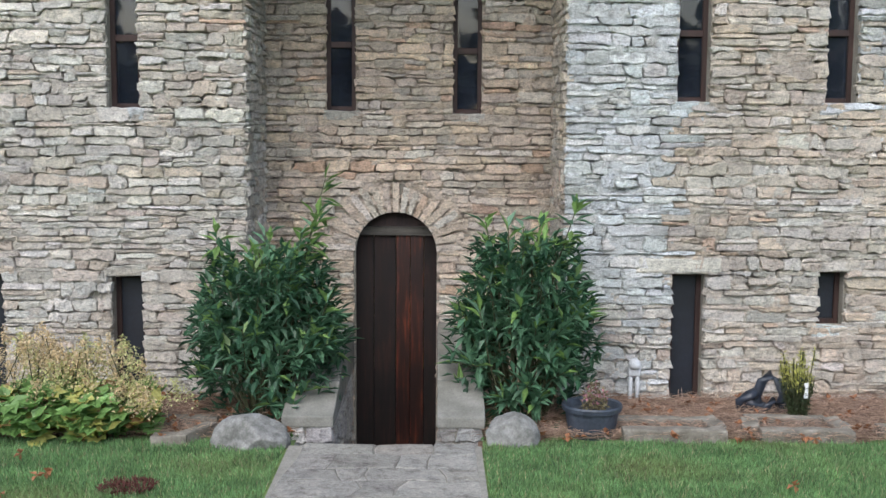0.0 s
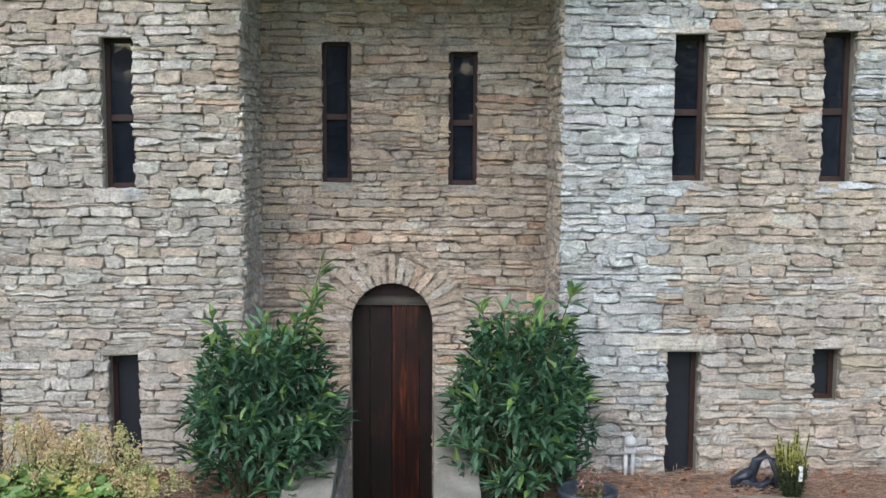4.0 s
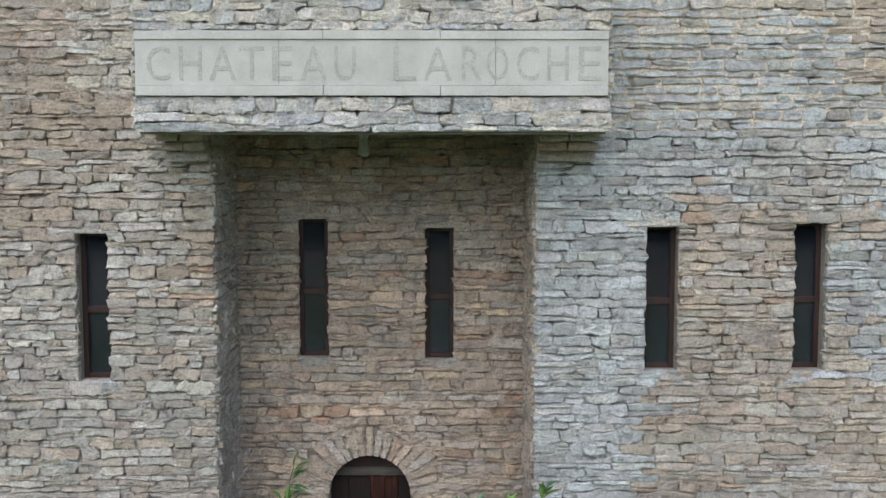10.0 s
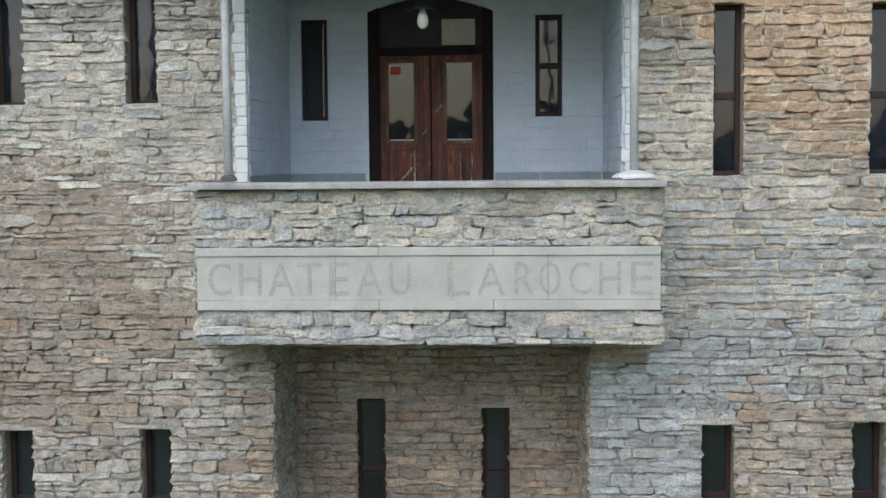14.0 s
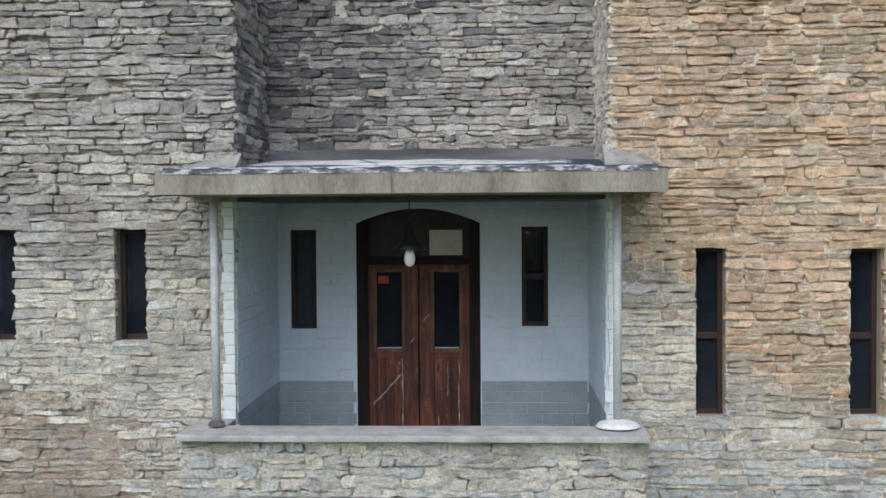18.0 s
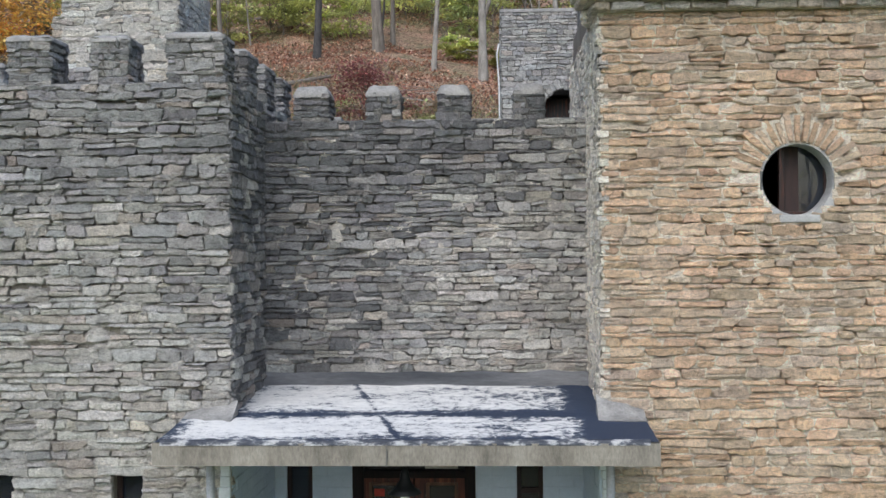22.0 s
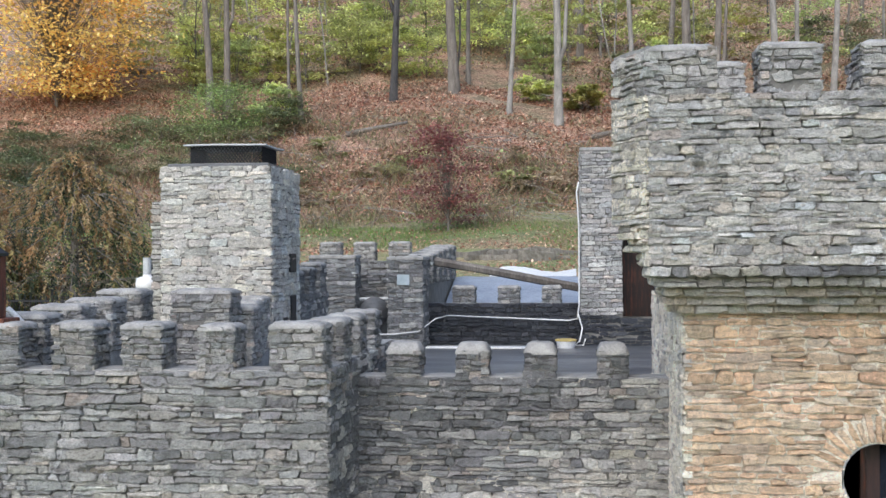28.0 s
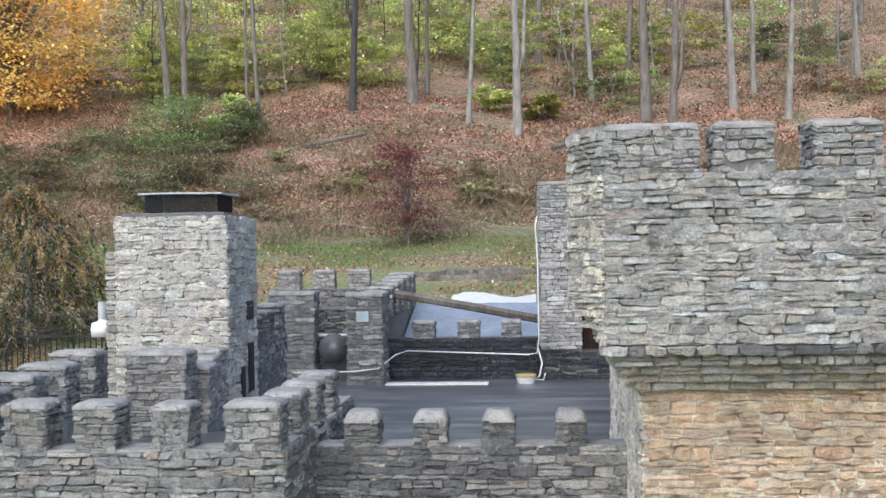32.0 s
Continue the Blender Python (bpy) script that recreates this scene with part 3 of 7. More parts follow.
# the deep recess with the arched door
BACK = at_y(1.14)
DOOR_X, DOOR_R, DOOR_Z = -0.29, 0.41, 3.24
RB = [(-0.99, -0.69, 4.65, 6.04), (0.27, 0.56, 4.63, 5.95)]
recess_back = wall_solid("wall_recess", BACK, [-1.75, 1.4], [0.9, 7.1], RB + [(DOOR_X - DOOR_R, DOOR_X + DOOR_R, 1.05, DOOR_Z + DOOR_R)], 0.45,
                         M_MORTAR, "tan ledge-stone back wall of the entrance recess")
spandrels(recess_back, BACK, DOOR_X, DOOR_R, DOOR_Z, DOOR_Z + DOOR_R, 0.45, M_MORTAR)
recess_left = wall_solid("wall_recess_left", facing_right(-1.6), [0.45, 1.16], [0.9, 6.9], [], 0.4, M_MORTAR, "ledge-stone side wall of the recess")
recess_right = wall_solid("wall_recess_right", facing_left(1.27), [-1.16, -0.45], [0.9, 6.9], [], 0.3, M_MORTAR, "ledge-stone side wall of the recess")

# porch behind the balcony
PB = at_y(1.98)
PORCH_DOOR = (-0.92, 0.40, 7.35, 9.98)
PW = [(-1.63, -1.35, 8.84, 9.90), (0.84, 1.12, 8.86, 9.92)]
porch_back = wall_solid("wall_porch", PB, [-1.95, 1.62], [7.2, 10.3], PW + [(PORCH_DOOR[0], PORCH_DOOR[1], 7.35, 10.12)], 0.35,
                        M_PAINT, "pale blue-white painted brick wall of the porch", front=0.0)
porch_left = wall_solid("wall_porch_left", facing_right(-1.76), [0.0, 2.0], [7.2, 10.3], [], 0.14, M_PAINT, "white painted side wall of the porch", front=0.0)
porch_right = wall_solid("wall_porch_right", facing_left(1.55), [-2.0, 0.0], [7.2, 10.3], [], 0.14, M_PAINT, "white painted side wall of the porch", front=0.0)
porch_floor = part("floor_porch", box_bm(-1.9, 1.69, -0.2, 1.98, 7.2, 7.34), M_CAP)
tagged(porch_floor, "plain grey concrete porch floor", "floor", kind="structure")

# upper recess with its own battlement
UB = at_y(1.48)
upper_back = wall_solid("wall_upper_recess", UB, [-1.85, 1.62], [10.3, 13.3], [], 0.42, M_MORTAR_DARK, "soot-grey ledge-stone wall of the upper recess")
upper_left = wall_solid("wall_wing_return", facing_right(-1.76), [0.5, 4.2], [10.2, 13.5], [], 0.4, M_MORTAR_DARK, "dark ledge-stone return wall of the wing")
tower_side = wall_solid("wall_tower_side", facing_left(1.59), [-4.0, -0.5], [10.2, 14.15], [], 0.4, M_MORTAR_PALE, "pale rubble side wall of the tower")

def holes_of(wins):
    return [rect_hole(p, q, c, d + 0.06) for p, q, c, d in wins]


masonry(wall_left, rng, FRONT, -5.7, -1.6, 1.7, 6.9, holes_of(LW), left_kind, (-3.0, -1.6, 2.5, 6.9), seed=1, fill=-0.2)
masonry(wall_left_upper, rng, FRONT, -5.7, -1.76, 6.9, 13.5, holes_of(UW), left_kind, (-2.9, -1.7, 8.4, 13.5), seed=2, h=(0.042, 0.112), w=(0.10, 0.44), wave=0.36, split=0.3, fill=lambda u, v: 0.95 - 0.9 * max(0.0, v - 9.2) if 7.0 < v < 10.6 else -0.35)
masonry(wall_right, rng, FRONT, 1.27, 5.6, 1.7, 6.9, holes_of(RW), right_kind, (1.2, 2.6, 2.5, 6.9), seed=3, fill=0.1)
oc_keep = lambda v: [(OC[0] - k, OC[0] + k) for k in [math.sqrt(max(0.0, (0.58 if v > OC[1] else 0.36) ** 2 - (v - OC[1]) ** 2))] if k > 0.02]
oc_open = lambda v: [(OC[0] - k, OC[0] + k) for k in [math.sqrt(max(0.0, 0.325 ** 2 - (v - OC[1]) ** 2))] if k > 0.02]
masonry(tower_shaft, rng, FRONT, 1.59, 5.6, 6.9, 14.15, holes_of(TW) + [oc_keep], right_kind, (1.5, 2.8, 9.0, 13.6), seed=4, skin=holes_of(TW) + [oc_open],
        bright=1.0, joint="lime", lift=0.0, amp=0.008, proud=(0.012, 0.026), h=(0.055, 0.115), w=(0.15, 0.44), gap=0.005, fill=lambda u, v: 0.85 if v < 9.6 and u < 4.4 - max(0.0, v - 7.6) * 1.4 else 0.26, wave=0.19, split=0.16)
arch_keep = lambda v: [(DOOR_X - k, DOOR_X + k) for k in [DOOR_R + 0.02 if v < DOOR_Z else math.sqrt(max(0.0, 0.78 ** 2 - (v - DOOR_Z + 0.03) ** 2))] if v < DOOR_Z + 0.75]
masonry(recess_back, rng, BACK, -1.6, 1.27, 1.0, 7.0, [arch_keep] + holes_of(RB), lambda u, v, r: "brown" if r.random() < 0.3 else "earth",
        (-1.6, 1.3, 4.1, 6.6), seed=5, fill=-0.2, proud=(0.016, 0.042), skin=[arch_hole(DOOR_X, DOOR_R + 0.01, 0.9, DOOR_Z)] + holes_of(RB), h=(0.048, 0.11))
masonry(recess_left, rng, facing_right(-1.6), 0.0, 1.13, 1.2, 6.9, [], lambda u, v, r: "cream", seed=6)
masonry(recess_right, rng, facing_left(1.27), -1.13, 0.0, 1.2, 6.9, [], lambda u, v, r: "tan", seed=7)


def soot_kind(u, v, r):
    n = noise.noise((u * 0.9, v * 0.8, 3)) + r.uniform(-1.1, 1.1)
    k = n + 0.95 * (v - 12.55) - 1.0 * (u + 0.25)
    return "soot" if k > 0.0 else ("dusk" if k > -0.6 else "weather" if k > -1.2 else ("grey" if r.random() < 0.4 else "ash"))


def lime_runs(u, v, r):
    """Lime washed out of some of the joints."""
    if noise.noise((u * 4, v * 7, 17)) + noise.noise((u * 1.1, v * 1.1, 6)) > 0.30:
        return "pale"
    return soot_kind(u, v, r)


masonry(upper_back, rng, UB, -1.76, 1.59, 10.5, 13.3, [], soot_kind, (-1.2, 1.6, 10.9, 13.3), seed=8, h=(0.042, 0.108), w=(0.10, 0.40), wave=0.36, split=0.3, fill=-0.3, bright=0.95, joint=lime_runs)
masonry(upper_left, rng, facing_right(-1.76), 0.0, 4.2, 10.4, 13.5, [], lambda u, v, r: "soot" if r.random() < 0.7 else "grey", (0, 1.5, 10.4, 13.5), 200, seed=9, fill=-0.3, bright=0.8)
masonry(tower_side, rng, facing_left(1.59), -4.0, 0.015, 10.3, 14.15, [], lambda u, v, r: "chalk" if r.random() < 0.75 else "cream", (-1.5, 0, 10.4, 13.9), 200, seed=10, lift=0.02, amp=0.03, joint="chalk", bright=1.05, fill=0.3)

# heads and sills
for wall, wins, kind in ((wall_left, LW, "cream"), (wall_left_upper, UW, "ash"), (wall_right, RW, "tan"), (tower_shaft, TW, "orange")):
    for a, b, c, d in wins:
        block(wall, "lintel", rng, FRONT, a - rng.uniform(0.04, 0.22), b + rng.uniform(0.04, 0.16), d - 0.005, d + rng.uniform(0.06, 0.10), kind)
        if c > 2.2:
            block(wall, "sill", rng, FRONT, a - 0.05, b + 0.05, c - 0.11, c + 0.005, "white", (0.015, 0.025))
block(wall_right, "lintel", rng, FRONT, 1.92, 2.70, 3.20, 3.34, "tan", (0.03, 0.04))
for a, b, c, d in RB:
    block(recess_back, "lintel", rng, BACK, a - 0.06, b + 0.16, d - 0.003, d + 0.055, "brown")
    block(recess_back, "sill", rng, BACK, a - 0.02, b + 0.03, c - 0.09, c + 0.005, "ash")
voussoirs(recess_back, rng, BACK, DOOR_X, DOOR_Z, DOOR_R, 0.74, 0.02, math.pi - 0.02, 19, "tan")
voussoirs(tower_shaft, rng, FRONT, OC[0], OC[1], 0.335, 0.60, 0.15, math.pi - 0.15, 17, "orange")

for wins in (LW, UW, RW, TW):
    for r in wins:
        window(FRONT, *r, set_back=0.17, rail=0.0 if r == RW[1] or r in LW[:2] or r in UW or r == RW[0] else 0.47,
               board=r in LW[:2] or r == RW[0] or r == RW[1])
for r in RB:
    window(BACK, *r, set_back=0.10, rail=0.47)
for r in PW:
    window(PB, *r, set_back=0.05, rail=0.5 if r[0] > 0 else 0.0)

# the round window: dark room behind, a wooden casement standing ajar
oc = thing("window_round", (OC[0], 0.3, OC[1] - 0.3), "round window with a wooden casement standing ajar", "window", kind="structure")
part("post", box_bm(3.20, 3.25, 0.22, 0.28, 12.22, 12.9, 0.006), M_DOOR, oc)
part("post", box_bm(3.60, 3.65, 0.22, 0.28, 12.22, 12.9, 0.006), M_FRAME, oc)
part("rail", box_bm(3.25, 3.60, 0.22, 0.27, 12.24, 12.285, 0.006), M_DOOR, oc)
part("panel", box_bm(3.25, 3.38, 0.245, 0.265, 12.285, 12.9, 0.004), M_FRAME, oc)
part("pane", box_bm(3.38, 3.60, 0.25, 0.256, 12.285, 12.9), M_GLASS, oc)
settle(oc)
part("round_sill", rough_up(box_bm(3.14, 3.50, -0.02, 0.3, 12.18, 12.25, 0.015), 0.008, 1), M_CAP, tower_shaft)
# jars on the sills inside
M_JAR = plain("pinkish clay", [(0.3, (0.40, 0.24, 0.17)), (0.7, (0.52, 0.34, 0.26))], 9, 0.6)
for x, z in ((-0.84, 4.65), (0.42, 4.63)):
    j = part("sill_jar", lathe_bm([(0.075, 0), (0.08, 0.04), (0.08, 0.17), (0.06, 0.19), (0.0, 0.19)], 14, (x, 1.36, z + 0.03)), M_JAR, smooth=True)
    tagged(j, "pinkish clay jar on the inner window sill", "jar", "jars on the sills")
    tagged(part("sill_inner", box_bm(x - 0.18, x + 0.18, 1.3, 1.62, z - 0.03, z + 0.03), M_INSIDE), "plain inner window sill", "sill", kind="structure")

# ---------------------------------------------------------------- balcony
BY = -0.72
BALC = at_y(BY)
balcony = wall_solid("wall_balcony", BALC, [-2.07, 1.80], [6.90, 8.17], [], 0.34, M_MORTAR_PALE, "cream stone balcony front with a carved name panel")
for x, f in ((-2.07, facing_left(-2.07)), (1.80, facing_right(1.80))):
    side = wall_solid("wall_balcony_side", f, [-BY * (1 if x < 0 else -1) + (-0.34 if x < 0 else 0.34), 0.0], [6.90, 8.17], [], 0.3, M_MORTAR_PALE, "cream stone side of the balcony")
    lo, hi = (0.0, -BY) if x < 0 else (BY, 0.0)
    masonry(side, rng, f, lo, hi, 6.9, 8.17, [], lambda u, v, r: "pale", seed=11)
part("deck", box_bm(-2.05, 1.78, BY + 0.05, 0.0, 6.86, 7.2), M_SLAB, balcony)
masonry(balcony, rng, BALC, -2.07, 1.80, 6.88, 7.165, [], lambda u, v, r: "white" if r.random() < 0.5 else "pale", (-3, 3, 6, 7.2), seed=12, lift=0.004, amp=0.02, proud=(0.014, 0.034), h=(0.055, 0.12), fill=0.2, w=(0.13, 0.42), bright=1.0)
masonry(balcony, rng, BALC, -2.07, 1.80, 7.70, 8.17, [], lambda u, v, r: "pale" if r.random() < 0.75 else "white", (-3, 3, 7.6, 8.2), seed=13, lift=0.004, amp=0.02, proud=(0.012, 0.030), h=(0.055, 0.11), fill=0.25, w=(0.12, 0.40), bright=1.0)

# the name panel, with cut letters
panel = tagged(part("name_panel", box_bm(-2.06, 1.79, BY - 0.018, BY + 0.02, 7.172, 7.695), M_MORTAR), "pale cast-stone panel with cut block letters", "sign")
for x0, x1 in ((-2.06, -0.89), (-0.89, 0.07), (0.07, 0.87), (0.87, 1.79)):
    part("cast_block", box_bm(x0 + 0.0015, x1 - 0.0015, BY - 0.03, BY - 0.018, 7.257, 7.623, 0.003), M_SIGN, panel)
for z0, z1 in ((7.172, 7.255), (7.625, 7.695)):
    for x0, x1 in ((-2.06, -0.53), (-0.53, 0.42), (0.42, 1.79)):
        part("border", rough_up(box_bm(x0 + 0.002, x1 - 0.002, BY - 0.045, BY - 0.018, z0, z1, 0.006), 0.003, 2, 8), M_SIGN, panel)
M_LETTER = plain("grey-green cut of the letters", [(0.3, (0.36, 0.362, 0.33)), (0.7, (0.45, 0.452, 0.415))], 6, fine=60)


def letter(ch, x, width, z, height):
    """One block letter of flat strokes, from the built-in font."""
    cu = bpy.data.curves.new("letter", 'FONT')
    cu.body, cu.size, cu.extrude, cu.bevel_depth, cu.bevel_resolution, cu.resolution_u = ch, 1.0, 0.004, 0.0, 0, 3
    tmp = bpy.data.objects.new("letter", cu)
    scene.collection.objects.link(tmp)
    dg = bpy.context.evaluated_depsgraph_get()
    me = bpy.data.meshes.new_from_object(tmp.evaluated_get(dg))
    bpy.data.objects.remove(tmp)
    xs = [v.co.x for v in me.vertices]
    ys = [v.co.y for v in me.vertices]
    sx, sy = width / (max(xs) - min(xs)), height / (max(ys) - min(ys))
    for v in me.vertices:
        v.co = ((v.co.x - min(xs)) * sx, BY - 0.030 - v.co.z, z + (v.co.y - min(ys)) * sy)
    me.materials.clear()
    me.materials.append(M_LETTER)
    ob = new("letter", me)
    ob.location.x = x
    ob.parent = panel
    return ob


for ch, lx, wd in zip("CHATEAULAROCHE", (-1.965, -1.70, -1.455, -1.21, -0.945, -0.715, -0.44, 0.04, 0.285, 0.595, 0.795, 1.04, 1.29, 1.545),
                      (0.195, 0.185, 0.215, 0.20, 0.165, 0.215, 0.175, 0.185, 0.23, 0.16, 0.18, 0.185, 0.175, 0.185)):
    letter(ch, lx, wd, 7.295, 0.275)

# cap slab and corbels under the balcony
cap = part("balcony_cap", rough_up(box_bm(-2.10, 1.83, BY - 0.12, BY + 0.36, 8.18, 8.235, 0.012), 0.006, 3), M_CAP)
for x0, x1 in ((-2.10, -1.77), (1.56, 1.83)):
    part("return_slab", rough_up(box_bm(x0, x1, BY + 0.365, -0.002, 8.18, 8.235, 0.012), 0.005, 2), M_CAP, cap)
tagged(cap, "worn grey concrete slab capping the balcony wall", "capping", kind="structure")
for x0, x1 in ((-1.98, -1.6), (1.25, 1.78)):
    corbel = thing("corbel", ((x0 + x1) / 2, 0, 6.6), "stepped brown stone corbel under the balcony", "corbel", "corbels under the balcony")
    for k, (z0, z1, dy) in enumerate(((6.62, 6.72, 0.12), (6.72, 6.80, 0.26), (6.80, 6.885, 0.42))):
        n = 2 if k else 1
        for j in range(n):
            a, b = x0 + (x1 - x0) * j / n, x0 + (x1 - x0) * (j + 1) / n
            bm = rough_up(box_bm(a + 0.005, b - 0.005, -dy - rng.uniform(0, 0.04), 0.05, z0 + 0.004, z1 - 0.004, 0.012), 0.012, 1, 9)
            me_ob = part("stone", bm, M_STONE, corbel)
            at = me_ob.data.attributes.new("tone", 'FLOAT_COLOR', 'FACE')
            at.data.foreach_set("color", list(stone_tone(rng, "brown")) * len(me_ob.data.polygons))
    settle(corbel)

# ---------------------------------------------------------------- canopy over the porch
def canopy_top():
    m, nt, b = mat("tar and flaking white paint", 0.7)
    n1 = noise_tex(nt, 3.0, 8, 0.75, (0.6, 1.5, 1))
    n2 = noise_tex(nt, 13, 8, 0.8)
    geo = nt.nodes.new("ShaderNodeNewGeometry")
    sep = nt.nodes.new("ShaderNodeSeparateXYZ")
    nt.links.new(geo.outputs["Position"], sep.inputs[0])

    def op(kind, a, c):
        q = nt.nodes.new("ShaderNodeMath")
        q.operation = kind
        for sock, v in ((q.inputs[0], a), (q.inputs[1], c)):
            if hasattr(v, "links"):
                nt.links.new(v, sock)
            else:
                sock.default_value = v
        return q.outputs[0]
    # the paint was rolled on in one broad patch and has flaked along its seams
    def patch(cx, hx, cy, hy):
        ex = op('SUBTRACT', hx, op('ABSOLUTE', op('SUBTRACT', sep.outputs[0], cx), 0.0))
        ey = op('SUBTRACT', hy, op('ABSOLUTE', op('SUBTRACT', sep.outputs[1], cy), 0.0))
        return op('MINIMUM', op('MULTIPLY', op('MINIMUM', ex, ey), 1.8), 0.185)
    crack = op('MULTIPLY', op('ABSOLUTE', op('ADD', op('ADD', sep.outputs[0], 0.42), op('MULTIPLY', sep.outputs[1], 0.28)), 0.0), 5.0)
    cover = op('MINIMUM', op('MAXIMUM', patch(-0.35, 1.72, -0.50, 0.40), patch(-0.2, 1.52, 0.75, 0.66)), op('SUBTRACT', crack, 0.05))
    cover = op('SUBTRACT', cover, op('MULTIPLY', op('ADD', sep.outputs[0], 0.6), 0.055))
    s = op('MULTIPLY', 0.66, op('ADD', op('ADD', cover, op('MULTIPLY', n1, 1.0)), op('MULTIPLY', op('SUBTRACT', n2, 0.03), 1.25)))
    nt.links.new(ramp(nt, s, [(0.66, (0.022, 0.038, 0.075)), (0.735, (0.10, 0.12, 0.155)), (0.775, (0.60, 0.605, 0.61)), (0.93, (0.80, 0.80, 0.79))]), b.inputs["Base Color"])
    bump(nt, b, n2, 0.5, 0.01)
    return m


M_CANOPY = canopy_top()
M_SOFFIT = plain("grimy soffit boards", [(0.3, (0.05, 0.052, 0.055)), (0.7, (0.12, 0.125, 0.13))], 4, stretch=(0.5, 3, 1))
canopy = thing("canopy", (0, 0, 10.2), "concrete porch canopy topped with tar and flaking white paint", "canopy")
bm = box_bm(-2.16, 1.94, -1.08, 0.02, 10.23, 10.41)
rough_up(bm, 0.009, 5, 5.0)
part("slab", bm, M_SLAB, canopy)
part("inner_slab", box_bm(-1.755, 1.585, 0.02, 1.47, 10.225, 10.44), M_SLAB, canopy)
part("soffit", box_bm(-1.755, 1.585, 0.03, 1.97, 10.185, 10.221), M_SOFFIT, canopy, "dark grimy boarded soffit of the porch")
V, F = [], []
nx, ny = 60, 36
for j in range(ny + 1):
    y = -1.07 + 2.54 * j / ny
    x0, x1 = (-2.15, 1.93) if y < 0.0 else (-1.75, 1.58)
    for i in range(nx + 1):
        x = x0 + (x1 - x0) * i / nx
        z = 10.42 + max(0.0, y + 0.95) * 0.082 + 0.012 * noise.noise((x * 2, y * 2, 1)) + (0.03 if j > ny - 2 else 0)
        V.append((x, y, z))
for j in range(ny):
    for i in range(nx):
        k = j * (nx + 1) + i
        F.append((k, k + 1, k + nx + 2, k + nx + 1))
mesh_ob("roofing", V, F, M_CANOPY, canopy, smooth=True)
V, F = [], []
for i in range(41):
    x = -1.78 + 3.38 * i / 40
    h = 0.06 + 0.04 * noise.noise((x * 3, 1, 1))
    V += [(x, 1.26 + 0.05 * noise.noise((x * 4, 0, 3)), 10.595), (x, 1.36, 10.655), (x, 1.44, 10.66 + h)]
F = [(3 * i + k, 3 * i + 3 + k, 3 * i + 4 + k, 3 * i + 1 + k) for i in range(40) for k in range(2)]
mesh_ob("fillet", V, F, M_TERRACE, canopy, "grey mortar fillet against the wall", smooth=True)
for x0, x1, h in ((-2.16, -1.70, 0.16), (1.52, 1.94, 0.20)):
    bm = rough_up(box_bm(x0, x1, -0.30, 0.0, 10.44, 10.50 + h), 0.0, 5)
    for v in bm.verts:
        k = max(0.0, min(1.0, (v.co.y + 0.30) / 0.30))
        out = abs(v.co.x - (x0 if x0 < 0 else x1)) / (x1 - x0)
        v.co.z = min(v.co.z, 10.47 + (h * (0.35 + 0.65 * out)) * k ** 1.5) + 0.015 * noise.noise(v.co * 7)
    part("fillet", bm, M_TOPCEMENT, canopy, "grey mortar fillet against the wall")
M_LIP = plain("tar with flakes of white paint", [(0.42, (0.035, 0.042, 0.06)), (0.50, (0.09, 0.10, 0.12)), (0.56, (0.42, 0.43, 0.44)), (0.70, (0.62, 0.62, 0.61))], 6, 0.7, fine=40, stretch=(0.8, 2, 2), detail=9)
V, n = [], 90
for i in range(n + 1):
    x = -2.10 + 3.96 * i / n
    h = 0.026 + 0.02 * noise.noise((x * 5, 2, 2)) + 0.014 * noise.noise((x * 17, 5, 2))
    y = -1.085 + 0.012 * noise.noise((x * 9, 7, 1))
    V += [(x, y, 10.395), (x, y + 0.004, 10.415 + h * 0.6), (x, y + 0.035, 10.415 + h), (x, y + 0.10, 10.418 + h * 0.3), (x, y + 0.13, 10.40)]
mesh_ob("tar_lip", V, [(5 * i + k, 5 * i + 5 + k, 5 * i + 6 + k, 5 * i + 1 + k) for i in range(n) for k in range(4)], M_LIP, canopy, "lumpy tar edge with white flakes", smooth=True)
part("joint", rough_up(box_bm(-0.258, -0.246, -1.094, -1.06, 10.228, 10.40), 0.006, 3, 12), M_MORTAR_DARK, canopy, "dark crack across the slab edge")
settle(canopy)
for x in (-1.84, 1.60):
    p = thing("conduit", (x, -0.46, 8.26), "grey galvanised pipe between cap and canopy", "pipe", "porch pipes")
    part("pipe", tube_bm([(x, -0.46, 8.25), (x, -0.46, 9.3), (x, -0.46, 10.235)], 0.036, 12), M_PIPE, p, smooth=True)
    part("foot", lathe_bm([(0.075, 0), (0.07, 0.02), (0.04, 0.045)] if x < 0 else [(0.19, 0), (0.16, 0.03), (0.05, 0.06)], 16, (x, -0.46, 8.253)), M_WHITE if x > 0 else M_TIMBER, p)
    settle(p)

# ---------------------------------------------------------------- battlements
def prism_bm(poly, z0, z1):
    bm = bmesh.new()
    lo = [bm.verts.new((x, y, z0)) for x, y in poly]
    hi = [bm.verts.new((x, y, z1)) for x, y in poly]
    n = len(poly)
    for i in range(n):
        bm.faces.new((lo[(i + 1) % n], lo[i], hi[i], hi[(i + 1) % n]))
    bm.faces.new(lo)
    bm.faces.new(hi[::-1])
    bmesh.ops.recalc_face_normals(bm, faces=bm.faces[:])
    return bm


